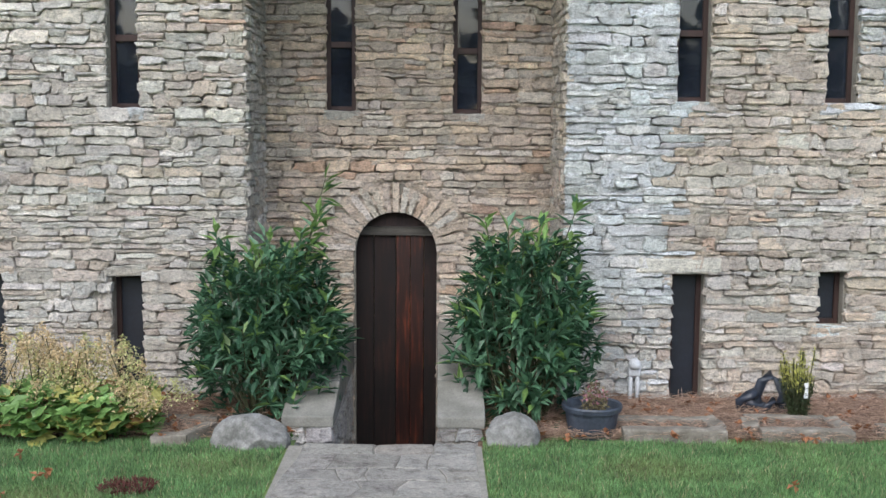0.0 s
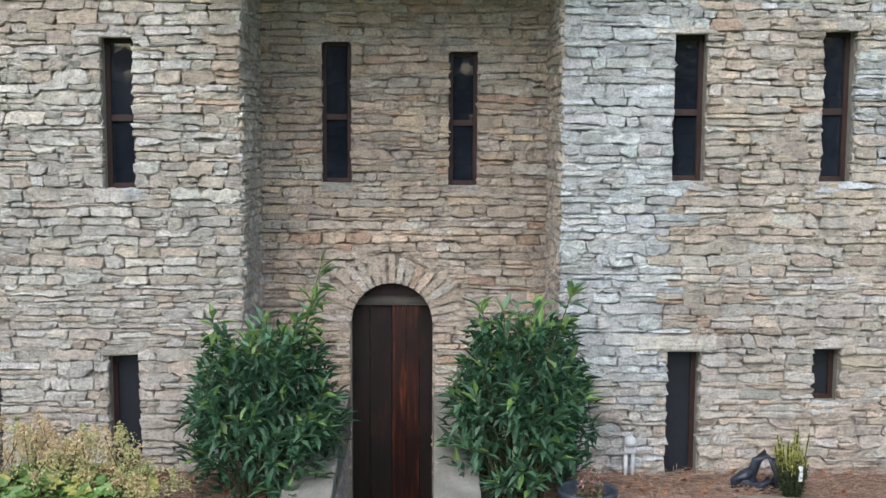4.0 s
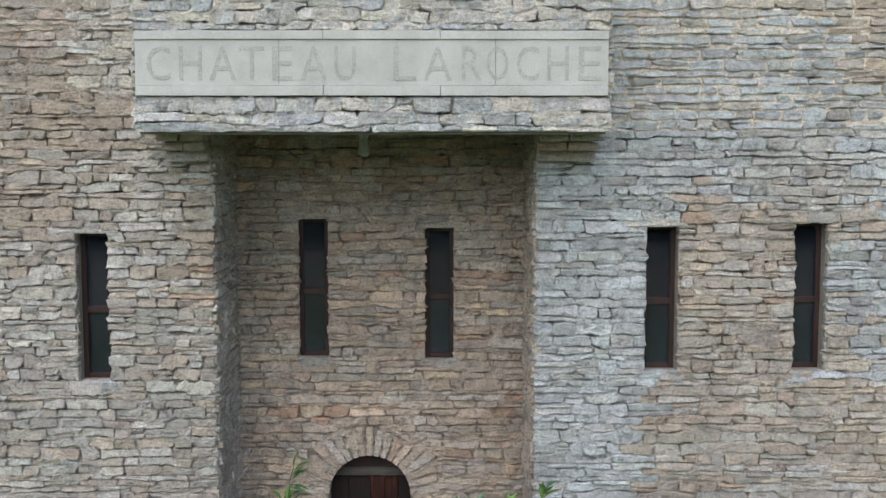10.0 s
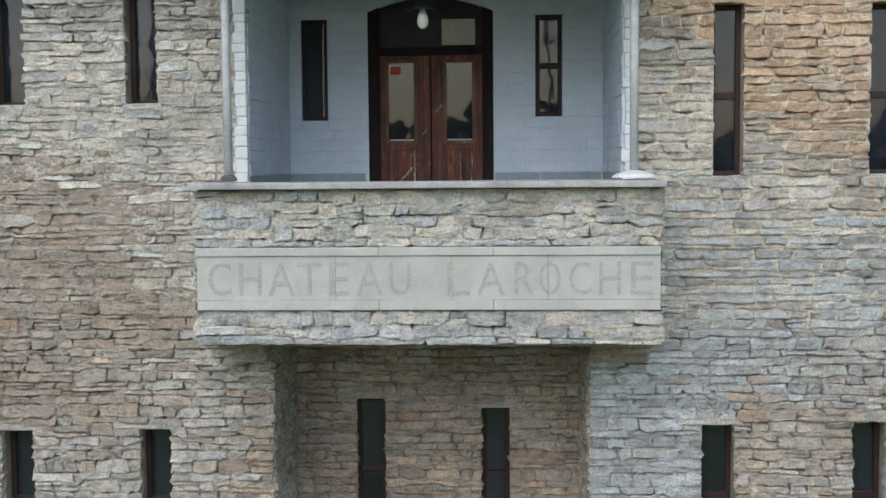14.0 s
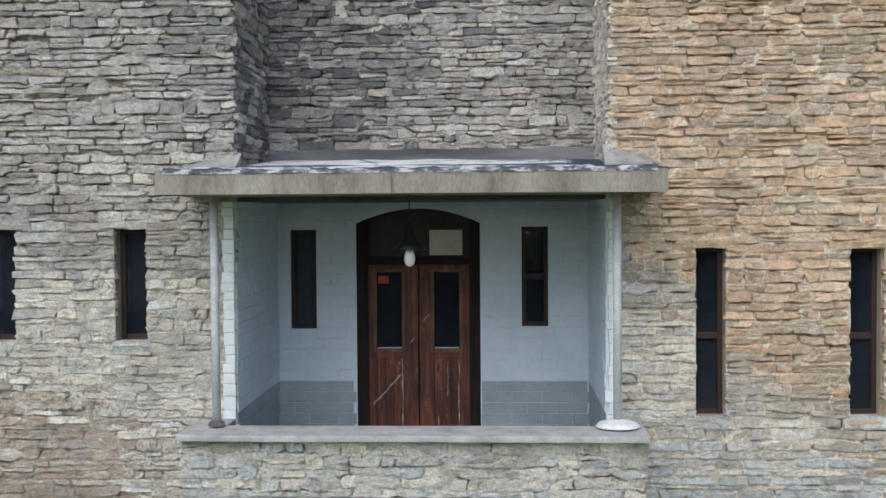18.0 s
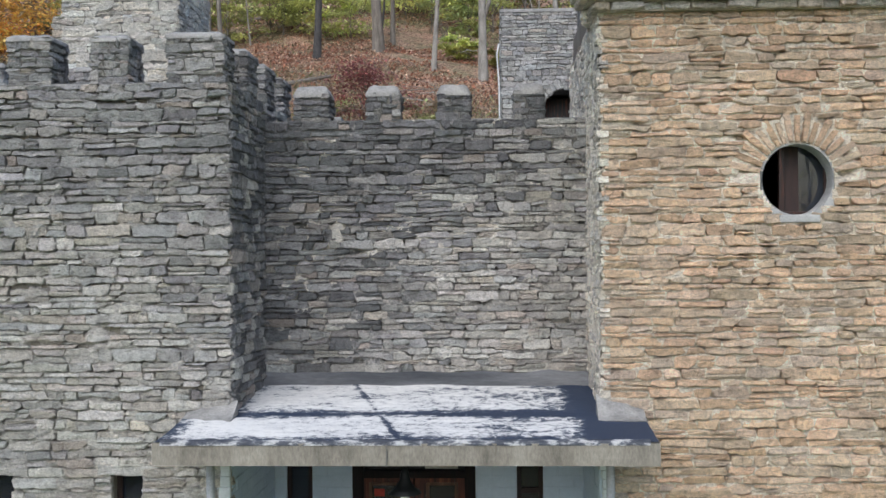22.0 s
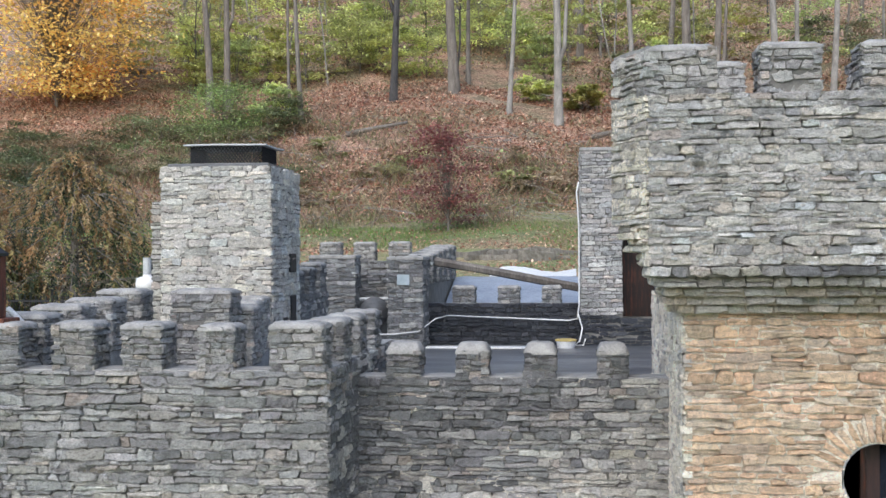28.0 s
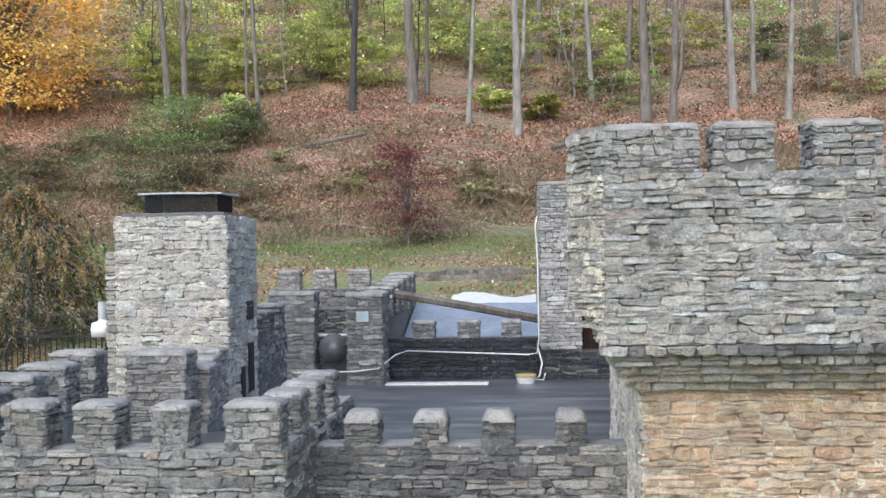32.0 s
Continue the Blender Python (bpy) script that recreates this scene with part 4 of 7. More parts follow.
def merlon(x0, x1, y0, y1, z0, z1, kind, group, cap=0.036, stones=True):
    """A merlon: mortar core, stones on its four sides, rounded cement top."""
    t = thing("merlon", ((x0 + x1) / 2, (y0 + y1) / 2, z0), "grey ledge-stone merlon with a cement top", "merlon", group)
    part("core", box_bm(x0 + 0.02, x1 - 0.02, y0 + 0.02, y1 - 0.02, z0 - 0.02, z1 - cap), M_MORTAR_DARK, t)
    V, F, T = [], [], []
    for place, a, b in ((at_y(y0 + 0.02), x0, x1), (facing_left(x0 + 0.02), -y1, -y0), (facing_right(x1 - 0.02), y0, y1),
                        (flat_place((0, y1 - 0.02, 0), (-1, 0, 0), (0, 1, 0)), -x1, -x0)):
        for ring in lay(rng, a, b, z0 - 0.01, z1 - cap + 0.01, h=(0.042, 0.10), w=(0.11, 0.34)):
            vs, fs = stone_mesh(rng, ring, place, (0.008, 0.026))
            if stones and place(0, 0, 0)[1] == y0 + 0.02:
                c = Vector(vs[0])
                ob = mesh_ob("stone", [Vector(v) - c for v in vs], fs, M_STONE, t, tones=[stone_tone(rng, kind)] * len(fs))
                ob.location = c
            else:
                k = len(V)
                V += vs
                F += [tuple(i + k for i in f) for f in fs]
                T += [stone_tone(rng, kind)] * len(fs)
    mesh_ob("stonework", V, F, M_STONE, t, tones=T)["kind"] = "stuff"
    V, F, n, m = [], [], 9, 7
    ph = rng.uniform(0, 50)
    for j in range(m + 1):
        for i in range(n + 1):
            a, b = i / n, j / m
            e = min(a * (x1 - x0), (1 - a) * (x1 - x0), b * (y1 - y0), (1 - b) * (y1 - y0))
            k = min(1.0, e / (cap * 0.9))
            z = z1 - cap + cap * math.sqrt(max(0.0, 1 - (1 - k) ** 2)) + 0.012 * noise.noise((a * 4, b * 4, ph))
            V.append((x0 - 0.004 + (x1 - x0 + 0.008) * a + 0.008 * noise.noise((a * 6, b * 6, ph + 9)), y0 - 0.004 + (y1 - y0 + 0.008) * b, z))
    F = [(j * (n + 1) + i, j * (n + 1) + i + 1, (j + 1) * (n + 1) + i + 1, (j + 1) * (n + 1) + i) for j in range(m) for i in range(n)]
    loop = [i for i in range(n + 1)] + [j * (n + 1) + n for j in range(1, m + 1)] + [m * (n + 1) + i for i in range(n - 1, -1, -1)] + [j * (n + 1) for j in range(m - 1, 0, -1)]
    base = len(V)
    V += [(V[i][0], V[i][1], z1 - cap - 0.03) for i in loop]
    F += [(base + q, base + (q + 1) % len(loop), loop[(q + 1) % len(loop)], loop[q]) for q in range(len(loop))]
    mesh_ob("top", V, F, M_TOPCEMENT, t, "rounded grey cement top", smooth=True)
    settle(t)
    return t


def parapet(name, place, a, b, z0, z1, kind, label, thick=0.36):
    w = wall_solid(name, place, [a, b], [z0, z1], [], thick, M_TERRACE if kind == "tar" else M_MORTAR_DARK, label)
    hang_stones(w, rng, lay(rng, a, b, z0, z1), place, lambda u, v, r: kind)
    return w


g = "merlons of the wing"
for x0, x1 in ((-4.50, -4.08), (-3.80, -3.39), (-3.03, -2.67), (-2.33, -1.80), (-5.38, -4.85)):
    merlon(x0, x1, 0.0, 0.42, 13.5, 13.95 + rng.uniform(-0.01, 0.03), "dusk", g)
for y0, y1 in ((0.85, 1.35), (1.75, 2.25), (2.7, 3.2)):
    merlon(-2.16, -1.77, y0, y1, 13.5, 13.96, "dusk", g)
for y0, y1, z1 in ((0.6, 1.05, 14.03), (1.5, 1.95, 14.08), (2.4, 2.85, 14.12), (3.3, 3.75, 14.2)):
    merlon(-5.45, -4.87, y0, y1, 13.5, z1, "dusk", g)
for y0, x1, z1 in ((3.8, -3.56, 13.97), (4.75, -3.77, 13.99), (5.75, -3.95, 14.02)):
    merlon(x1 - 0.46, x1, y0, y0 + 0.42, 13.2, z1, "weather", g)
bm = prism_bm([(-4.0, 3.76), (-3.58, 3.76), (-3.97, 6.19), (-4.4, 6.19)], 12.9, 13.22)
tagged(part("parapet_stair", rough_up(bm, 0.008, 2), M_TOPCEMENT), "grey stone parapet of the roof stair", "parapet", kind="structure")
merlon(-4.46, -3.69, 3.25, 3.75, 13.0, 14.2, "dusk", g)
for nm, box in (("front", (-5.7, -1.8, 0.02, 0.42)), ("left", (-5.7, -4.9, 0.42, 4.2)), ("right", (-2.16, -1.78, 0.42, 4.2)), ("back", (-4.9, -4.46, 3.8, 4.2))):
    x0, x1, y0, y1 = box
    c = part("parapet_" + nm, rough_up(box_bm(x0, x1, y0, y1, 13.1 if nm != "front" else 13.42, 13.51, 0.01), 0.008, 2), M_TOPCEMENT)
    tagged(c, "grey cement-topped parapet between merlons", "parapet", kind="structure")
tagged(part("roof_wing", box_bm(-5.4, -2.0, 0.4, 3.9, 12.95, 13.1), M_TERRACE), "dark felt roof of the wing", "roof", kind="structure")

g = "merlons over the upper recess"
for x0, x1 in ((-1.43, -1.06), (-0.68, -0.33), (0.05, 0.39), (0.83, 1.15)):
    merlon(x0, x1, 1.47, 1.86, 13.29, 13.67, "soot", g, cap=0.095)
tagged(part("parapet_recess", rough_up(box_bm(-1.8, 1.6, 1.49, 1.9, 13.1, 13.305, 0.01), 0.006, 2), M_TOPCEMENT), "sooty cement top of the recess wall", "parapet", kind="structure")

# the roof terrace and what closes it
tagged(part("roof_terrace", box_bm(-5.6, 2.4, 1.85, 13.4, 12.55, 12.75), M_TERRACE), "wet black felt roof terrace", "roof", kind="structure")
far_wall = parapet("wall_terrace_far", at_y(13.2), -2.5, 0.9, 12.6, 13.61, "tar", "dark stone parapet at the far side of the terrace")
for x0, x1 in ((-1.91, -1.44), (-0.96, -0.50), (-0.04, 0.36)):
    merlon(x0, x1, 13.2, 13.56, 13.6, 13.98, "slate", "merlons of the terrace", stones=False)

# a low inner parapet beside the chimney, running back
tagged(part("parapet_inner", box_bm(-4.40, -4.0, 8.0, 10.5, 12.5, 13.95), M_MORTAR_DARK), "dark stone inner parapet beside the chimney", "parapet", kind="structure")
for y0, z1 in ((8.15, 14.36), (9.05, 14.42), (9.95, 14.5)):
    merlon(-4.40, -4.0, y0, y0 + 0.5, 13.95, z1, "slate", "merlons of the terrace", stones=False)
hang_stones(bpy.data.objects["parapet_inner"], rng, lay(rng, 8.0, 10.5, 12.6, 13.95), facing_right(-4.0), lambda u, v, r: "slate")
parapet("wall_niche", at_y(13.9), -5.0, -2.6, 12.5, 14.25, "slate", "dark stone wall behind the niche")

# small towers beyond the terrace
def turret(name, x0, x1, y0, y1, z0, z1, kind, label, top=True, doors=(), gap=None):
    bm = bmesh.new()
    if gap:
        a, b, c, d = gap
        for q in ((x0, a, y0, y1, z0, z1 - 0.04), (b, x1, y0, y1, z0, z1 - 0.04), (a, b, y0, y1, z0, c), (a, b, y0, y1, d, z1 - 0.04), (a, b, y0 + 1.4, y1, c, d)):
            box_bm(*q, bm=bm)
    else:
        box_bm(x0, x1, y0, y1, z0, z1 - 0.04, bm=bm)
    t = tagged(part(name, bm, M_MORTAR_DARK), label, "tower")
    for k, (place, a, b) in enumerate(((at_y(y0), x0, x1), (facing_left(x0), -y1, -y0), (facing_right(x1), y0, y1))):
        hang_stones(t, rng, lay(rng, a, b, z0, z1 - 0.04, doors if k == 0 else (), h=(0.05, 0.12) if kind != "chimney" else (0.06, 0.15), w=(0.11, 0.42) if kind != "chimney" else (0.14, 0.5)), place, lambda u, v, r: "tar" if kind == "weather" and v < 13.38 else kind,
                    (a, b, z0, z1) if k == 0 and kind == "chimney" else None, 300, proud=(0.006, 0.030))
        if kind == "chimney":
            mortar_sheet(t, place, a, b, z0, z1 - 0.04, [], lambda u, v, r: kind, 61 + k, bright=0.95, lift=0.0, amp=0.026, fill=0.2 if k == 0 else -0.3)
    if top:
        part("top", rough_up(box_bm(x0 - 0.03, x1 + 0.03, y0 - 0.03, y1 + 0.03, z1 - 0.045, z1 + 0.03, 0.02), 0.008, 2), M_TOPCEMENT, t)
    return t


turret("turret", -3.12, -2.42, 12.25, 13.2, 12.5, 14.56, "slate", "dark square stone pier on the terrace")
turret("turret", -4.8, -3.87, 12.6, 13.2, 12.5, 14.6, "slate", "dark square stone pier on the terrace")
part("infill", box_bm(-3.75, -3.1, 12.9, 13.1, 12.5, 13.5), M_TERRACE, far_wall)
part("rail", tube_bm([(-3.8, 12.8, 13.72), (-3.05, 12.8, 13.72)], 0.03, 8), M_PIPE, far_wall)
dish = thing("round_dish", (-3.48, 12.7, 13.2), "dark round dish with a pale lower rim in the niche", "dish")
bm = lathe_bm([(0.30, 0.06), (0.285, 0.035), (0.2, 0.0), (0.05, -0.03), (0.0, -0.032), (0.05, -0.05), (0.21, -0.03), (0.305, 0.035)], 28)
bm.transform(pose(-3.48, 12.72, 13.46, 78, 0, 0))
part("bowl", bm, M_TERRACE, dish, smooth=True)
part("arm", tube_bm([(-3.48, 12.75, 13.44), (-3.48, 12.88, 13.3)], 0.025, 8), M_PIPE, dish)
settle(dish)
plaque = tagged(part("plaque", box_bm(-2.93, -2.68, 12.20, 12.215, 14.02, 14.23, 0.004), M_GREYPAINT), "small faded pale plaque on the stone pier", "sign")
DOORWAY = arch_hole(2.02, 0.42, 13.3, 14.76)
stair = turret("stair_turret", 0.77, 3.2, 13.0, 15.5, 12.5, 16.78, "weather", "tall grey stone stair turret with a dark doorway", doors=[DOORWAY], gap=(1.60, 2.44, 13.3, 15.19))
spandrels(stair, at_y(12.99), 2.02, 0.42, 14.76, 15.18, 0.3, M_MORTAR_DARK)
voussoirs(stair, rng, at_y(13.0), 2.02, 14.76, 0.43, 0.62, 0.1, math.pi - 0.1, 13, "weather")
part("door", rough_up(box_bm(1.61, 2.43, 13.9, 13.95, 13.3, 15.1), 0.002, 1), M_DOOR, stair, "dark red-brown wooden door")
for x0 in (-6.23, -5.29, -4.33):
    merlon(x0, x0 + 0.58, 20.0, 20.4, 14.47, 15.0, "dusk", "far merlons", stones=False)
parapet("wall_far", at_y(20.0), -6.5, -2.7, 13.0, 14.48, "slate", "far dark stone parapet")
for k in range(6):
    y = 13.6 + 1.15 * k
    merlon(-3.05 - 0.02 * k, -2.5, y, y + 0.6, 14.0, 14.6 + 0.06 * k, "slate", "far merlons", stones=False)
tagged(part("wall_far_return", box_bm(-3.0, -2.55, 13.2, 20.4, 12.5, 14.05), M_MORTAR_DARK), "dark stone parapet running back", "wall", kind="structure")

# ---------------------------------------------------------------- tower head on stepped corbels
HEAD = [(1.24, -0.45), (0.955, 0.17), (1.62, 1.15), (1.62, 3.9), (5.7, 3.9), (5.7, -0.45)]
FOOT = [(1.59, 0.0), (1.54, 0.35), (1.64, 1.0), (1.64, 3.9), (5.6, 3.9), (5.6, 0.0)]
def foot_between(k):
    return [(a[0] + (b[0] - a[0]) * q, a[1] + (b[1] - a[1]) * q) for i, (a, b) in enumerate(zip(FOOT, HEAD)) for q in [k * 0.45 if i == 1 else k]]


head = thing("wall_tower_head", (1.59, 0, 14.1), "cool grey ledge-stone tower head with merlons", "wall", kind="structure")


def edge_place(a, b):
    """The face that runs from plan point a to b, with its outside on the right-hand side of the way."""
    d = (Vector((*b, 0)) - Vector((*a, 0)))
    L = d.length
    d.normalize()
    return flat_place((a[0], a[1], 0), d, (d.y, -d.x, 0)), L


tiers = [(14.06, 14.14, 0.16), (14.14, 14.22, 0.34), (14.22, 14.31, 0.54), (14.31, 14.40, 0.76), (14.40, 14.5, 0.97)]
for z0, z1, k in tiers:
    poly = foot_between(k)
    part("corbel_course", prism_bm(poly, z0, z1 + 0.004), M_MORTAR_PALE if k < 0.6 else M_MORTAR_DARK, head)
    for a, b in ((poly[0], poly[5]), (poly[1], poly[0]), (poly[2], poly[1])):
        place, L = edge_place(a, b)
        # front tiers go from tan at the foot to near-black at the top
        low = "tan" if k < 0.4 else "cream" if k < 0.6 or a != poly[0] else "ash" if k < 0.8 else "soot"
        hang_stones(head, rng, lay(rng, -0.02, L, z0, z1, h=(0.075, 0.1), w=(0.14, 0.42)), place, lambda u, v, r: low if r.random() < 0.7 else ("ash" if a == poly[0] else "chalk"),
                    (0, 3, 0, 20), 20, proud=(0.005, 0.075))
# the splayed side face steps out higher up than the front
for z0, z1, k in ((14.5, 14.62, 0.56), (14.62, 14.74, 0.72), (14.74, 14.87, 0.87), (14.87, 16.02, 1.0)):
    far = (FOOT[1][0] + (HEAD[1][0] - FOOT[1][0]) * k, FOOT[1][1] + (HEAD[1][1] - FOOT[1][1]) * k)
    part("core", prism_bm([(1.30, -0.39), (far[0] + 0.06, far[1] - 0.02), (1.66, 1.1), (1.66, 3.9), (5.7, 3.9), (5.7, -0.39)], z0, z1), M_MORTAR_DARK, head)
    if k < 1:
        for a, b in ((far, HEAD[0]), (HEAD[2], far)):
            place, L = edge_place(a, b)
            hang_stones(head, rng, lay(rng, -0.02, L, z0, z1, h=(0.05, 0.09), w=(0.1, 0.3)), place, lambda u, v, r: "chalk", proud=(0.0, 0.06))
for i, (a, b) in enumerate(((HEAD[0], HEAD[5]), (HEAD[1], HEAD[0]), (HEAD[2], HEAD[1]))):
    place, L = edge_place(a, b)
    masonry(head, rng, place, 0, L, 14.5 if i == 0 else 14.87, 16.02, [], lambda u, v, r: ("weather" if r.random() < 0.2 + 0.35 * (v - 14.5) else "ash" if r.random() < 0.8 else "white") if i == 0 else ("chalk" if r.random() < 0.6 else "ash"), (0, 3.2, 14.5, 16.1), 290 if i == 0 else 0, seed=20 + i, fill=0.15, h=(0.042, 0.10), w=(0.10, 0.38), wave=0.34, split=0.3, proud=(0.010, 0.026))
settle(head)
g = "merlons of the tower"
for x0, x1 in ((1.25, 1.84), (2.21, 2.75), (3.08, 3.68), (4.02, 4.57), (4.92, 5.57)):
    merlon(x0, x1, -0.44, -0.05, 16.0, 16.47, "weather", g, stones=x1 < 4)
# the corner merlon runs on along the splayed side
side = thing("merlon", (1.15, 0.2, 16.0), "pale grey ledge-stone merlon along the splayed tower corner", "merlon", g)
part("core", prism_bm([(1.30, -0.40), (1.03, 0.15), (1.40, 0.30), (1.62, -0.03)], 15.98, 16.40), M_MORTAR_DARK, side)
part("top", rough_up(prism_bm([(1.25, -0.43), (0.97, 0.16), (1.40, 0.32), (1.62, -0.04)], 16.40, 16.455), 0.012, 3, 5), M_TOPCEMENT, side, "rounded grey cement top")
place, L = edge_place(HEAD[1], HEAD[0])
hang_stones(side, rng, lay(rng, 0, L, 16.0, 16.42, h=(0.05, 0.11), w=(0.1, 0.32)), place, lambda u, v, r: "ash" if r.random() < 0.6 else "weather", proud=(0.012, 0.03))
settle(side)
for x0, x1 in ((2.0, 2.53), (2.95, 3.35), (3.73, 4.2)):
    merlon(x0, x1, 2.55, 2.95, 16.0, 16.8 if x0 != 2.95 else 16.35, "weather", g, stones=False)
tagged(part("parapet_tower_back", rough_up(box_bm(1.62, 5.6, 2.55, 2.95, 14.5, 16.02), 0.008, 1), M_TOPCEMENT), "grey stone parapet behind the tower roof", "parapet", kind="structure")

# ---------------------------------------------------------------- chimney
chim = turret("chimney", -5.64, -3.94, 6.2, 8.0, 12.6, 16.02, "chimney", "broad pale stone chimney with a flat metal hood", top=False)
part("crown", rough_up(box_bm(-5.58, -4.0, 6.30, 7.94, 15.97, 16.03, 0.01), 0.01, 2), M_TERRACE, chim, "dark tarred chimney crown")
part("buttress", box_bm(-5.86, -5.6, 6.4, 7.4, 12.6, 15.44), M_MORTAR_DARK, chim)
hang_stones(chim, rng, lay(rng, -5.87, -5.62, 12.6, 15.45), at_y(6.4), lambda u, v, r: "grey")

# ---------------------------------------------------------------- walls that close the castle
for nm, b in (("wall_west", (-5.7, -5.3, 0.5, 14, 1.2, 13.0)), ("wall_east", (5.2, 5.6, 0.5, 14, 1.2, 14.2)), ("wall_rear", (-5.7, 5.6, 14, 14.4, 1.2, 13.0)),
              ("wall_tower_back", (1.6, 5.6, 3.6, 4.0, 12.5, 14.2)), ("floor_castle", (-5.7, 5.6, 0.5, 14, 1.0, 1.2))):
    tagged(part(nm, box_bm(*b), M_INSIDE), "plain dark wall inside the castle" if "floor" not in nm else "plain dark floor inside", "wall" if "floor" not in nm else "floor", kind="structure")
tagged(part("roof_tower", box_bm(1.6, 5.5, 0.1, 3.8, 14.2, 14.5), M_TERRACE), "dark felt tower roof", "roof", kind="structure")
tagged(part("ceiling_right", box_bm(2.4, 5.3, 4.0, 14, 12.55, 12.75), M_TERRACE), "dark felt roof beyond the tower", "roof", kind="structure")

# ---------------------------------------------------------------- doors
def plank_door(name, planks, place, z0, z1f, material, label):
    d = thing(name, place((planks[0] + planks[-1]) / 2, z0, 0), label, "door", kind="structure")
    for k_, (a, b) in enumerate(zip(planks, planks[1:])):
        bm = bmesh.new()
        n = 6
        ring = [(a + 0.003, z0), (b - 0.003, z0)] + [(b - 0.003 - (b - a - 0.006) * j / n, z1f(b - 0.003 - (b - a - 0.006) * j / n)) for j in range(n + 1)]
        f = [bm.verts.new(place(u, v, 0.0)) for u, v in ring]
        k = [bm.verts.new(place(u, v, -0.05)) for u, v in ring]
        bm.faces.new(f)
        bm.faces.new(k[::-1])
        m = len(ring)
        for j in range(m):
            bm.faces.new((f[j], k[j], k[(j + 1) % m], f[(j + 1) % m]))
        part("plank", bm, material[k_], d)
    settle(d)
    return d


DP = at_y(1.14 + 0.20)
plank_door("door_1", [-0.72, -0.52, -0.295, -0.15, -0.01, 0.14], DP, 1.05, lambda u: 3.42, (M_DOORDARK, M_DOORDARK, M_DOOR, M_DOOR, M_DOORDARK), "dark red-brown arched plank door, closed")
M_LEDGE = plain("brown-grey old board", [(0.3, (0.045, 0.04, 0.033)), (0.7, (0.11, 0.10, 0.085))], 6, stretch=(0.5, 3, 6))
# head board coloured dark to carry the shadow under the arch
top_board = part("door_head_board", box_bm(-0.72, 0.14, 1.33, 1.37, 3.43, 3.66), M_FRAME)
part("ledge", box_bm(-0.70, 0.12, 1.29, 1.34, 3.40, 3.49, 0.006), M_LEDGE, top_board)
tagged(top_board, "dark weathered board over the arched door", "board", kind="structure")

# porch double door with glazed upper panels
M_BEAD = wood_material("bare brown wood", (0.05, 0.025, 0.014), (0.15, 0.075, 0.04), (0.28, 0.16, 0.09), 0.6)
M_FLAKE = plain("old white paint in the cracks", [(0.35, (0.16, 0.12, 0.09)), (0.55, (0.46, 0.44, 0.40)), (0.8, (0.66, 0.65, 0.62))], 22, 0.8, fine=60)


def crack(parent, pts, w, y, seed):
    """A crooked strip of old paint left in a crack, with torn edges."""
    r = random.Random(seed)
    V, n = [], 16
    for i in range(n + 1):
        k = i / n * (len(pts) - 1)
        j = min(len(pts) - 2, int(k))
        x = pts[j][0] + (pts[j + 1][0] - pts[j][0]) * (k - j) + r.uniform(-0.004, 0.004)
        z = pts[j][1] + (pts[j + 1][1] - pts[j][1]) * (k - j)
        e = w * r.uniform(0.3, 1.5) * (1 if 0 < i < n else 0.2)
        slope = abs(pts[j + 1][0] - pts[j][0]) > 0.05
        V += [(x - (0 if slope else e), y, z - (e if slope else 0)), (x + (0 if slope else e), y - 0.003, z + (e if slope else 0))]
    mesh_ob("crack", V, [(2 * i, 2 * i + 2, 2 * i + 3, 2 * i + 1) for i in range(n)], M_FLAKE, parent, "old white paint in a crack")


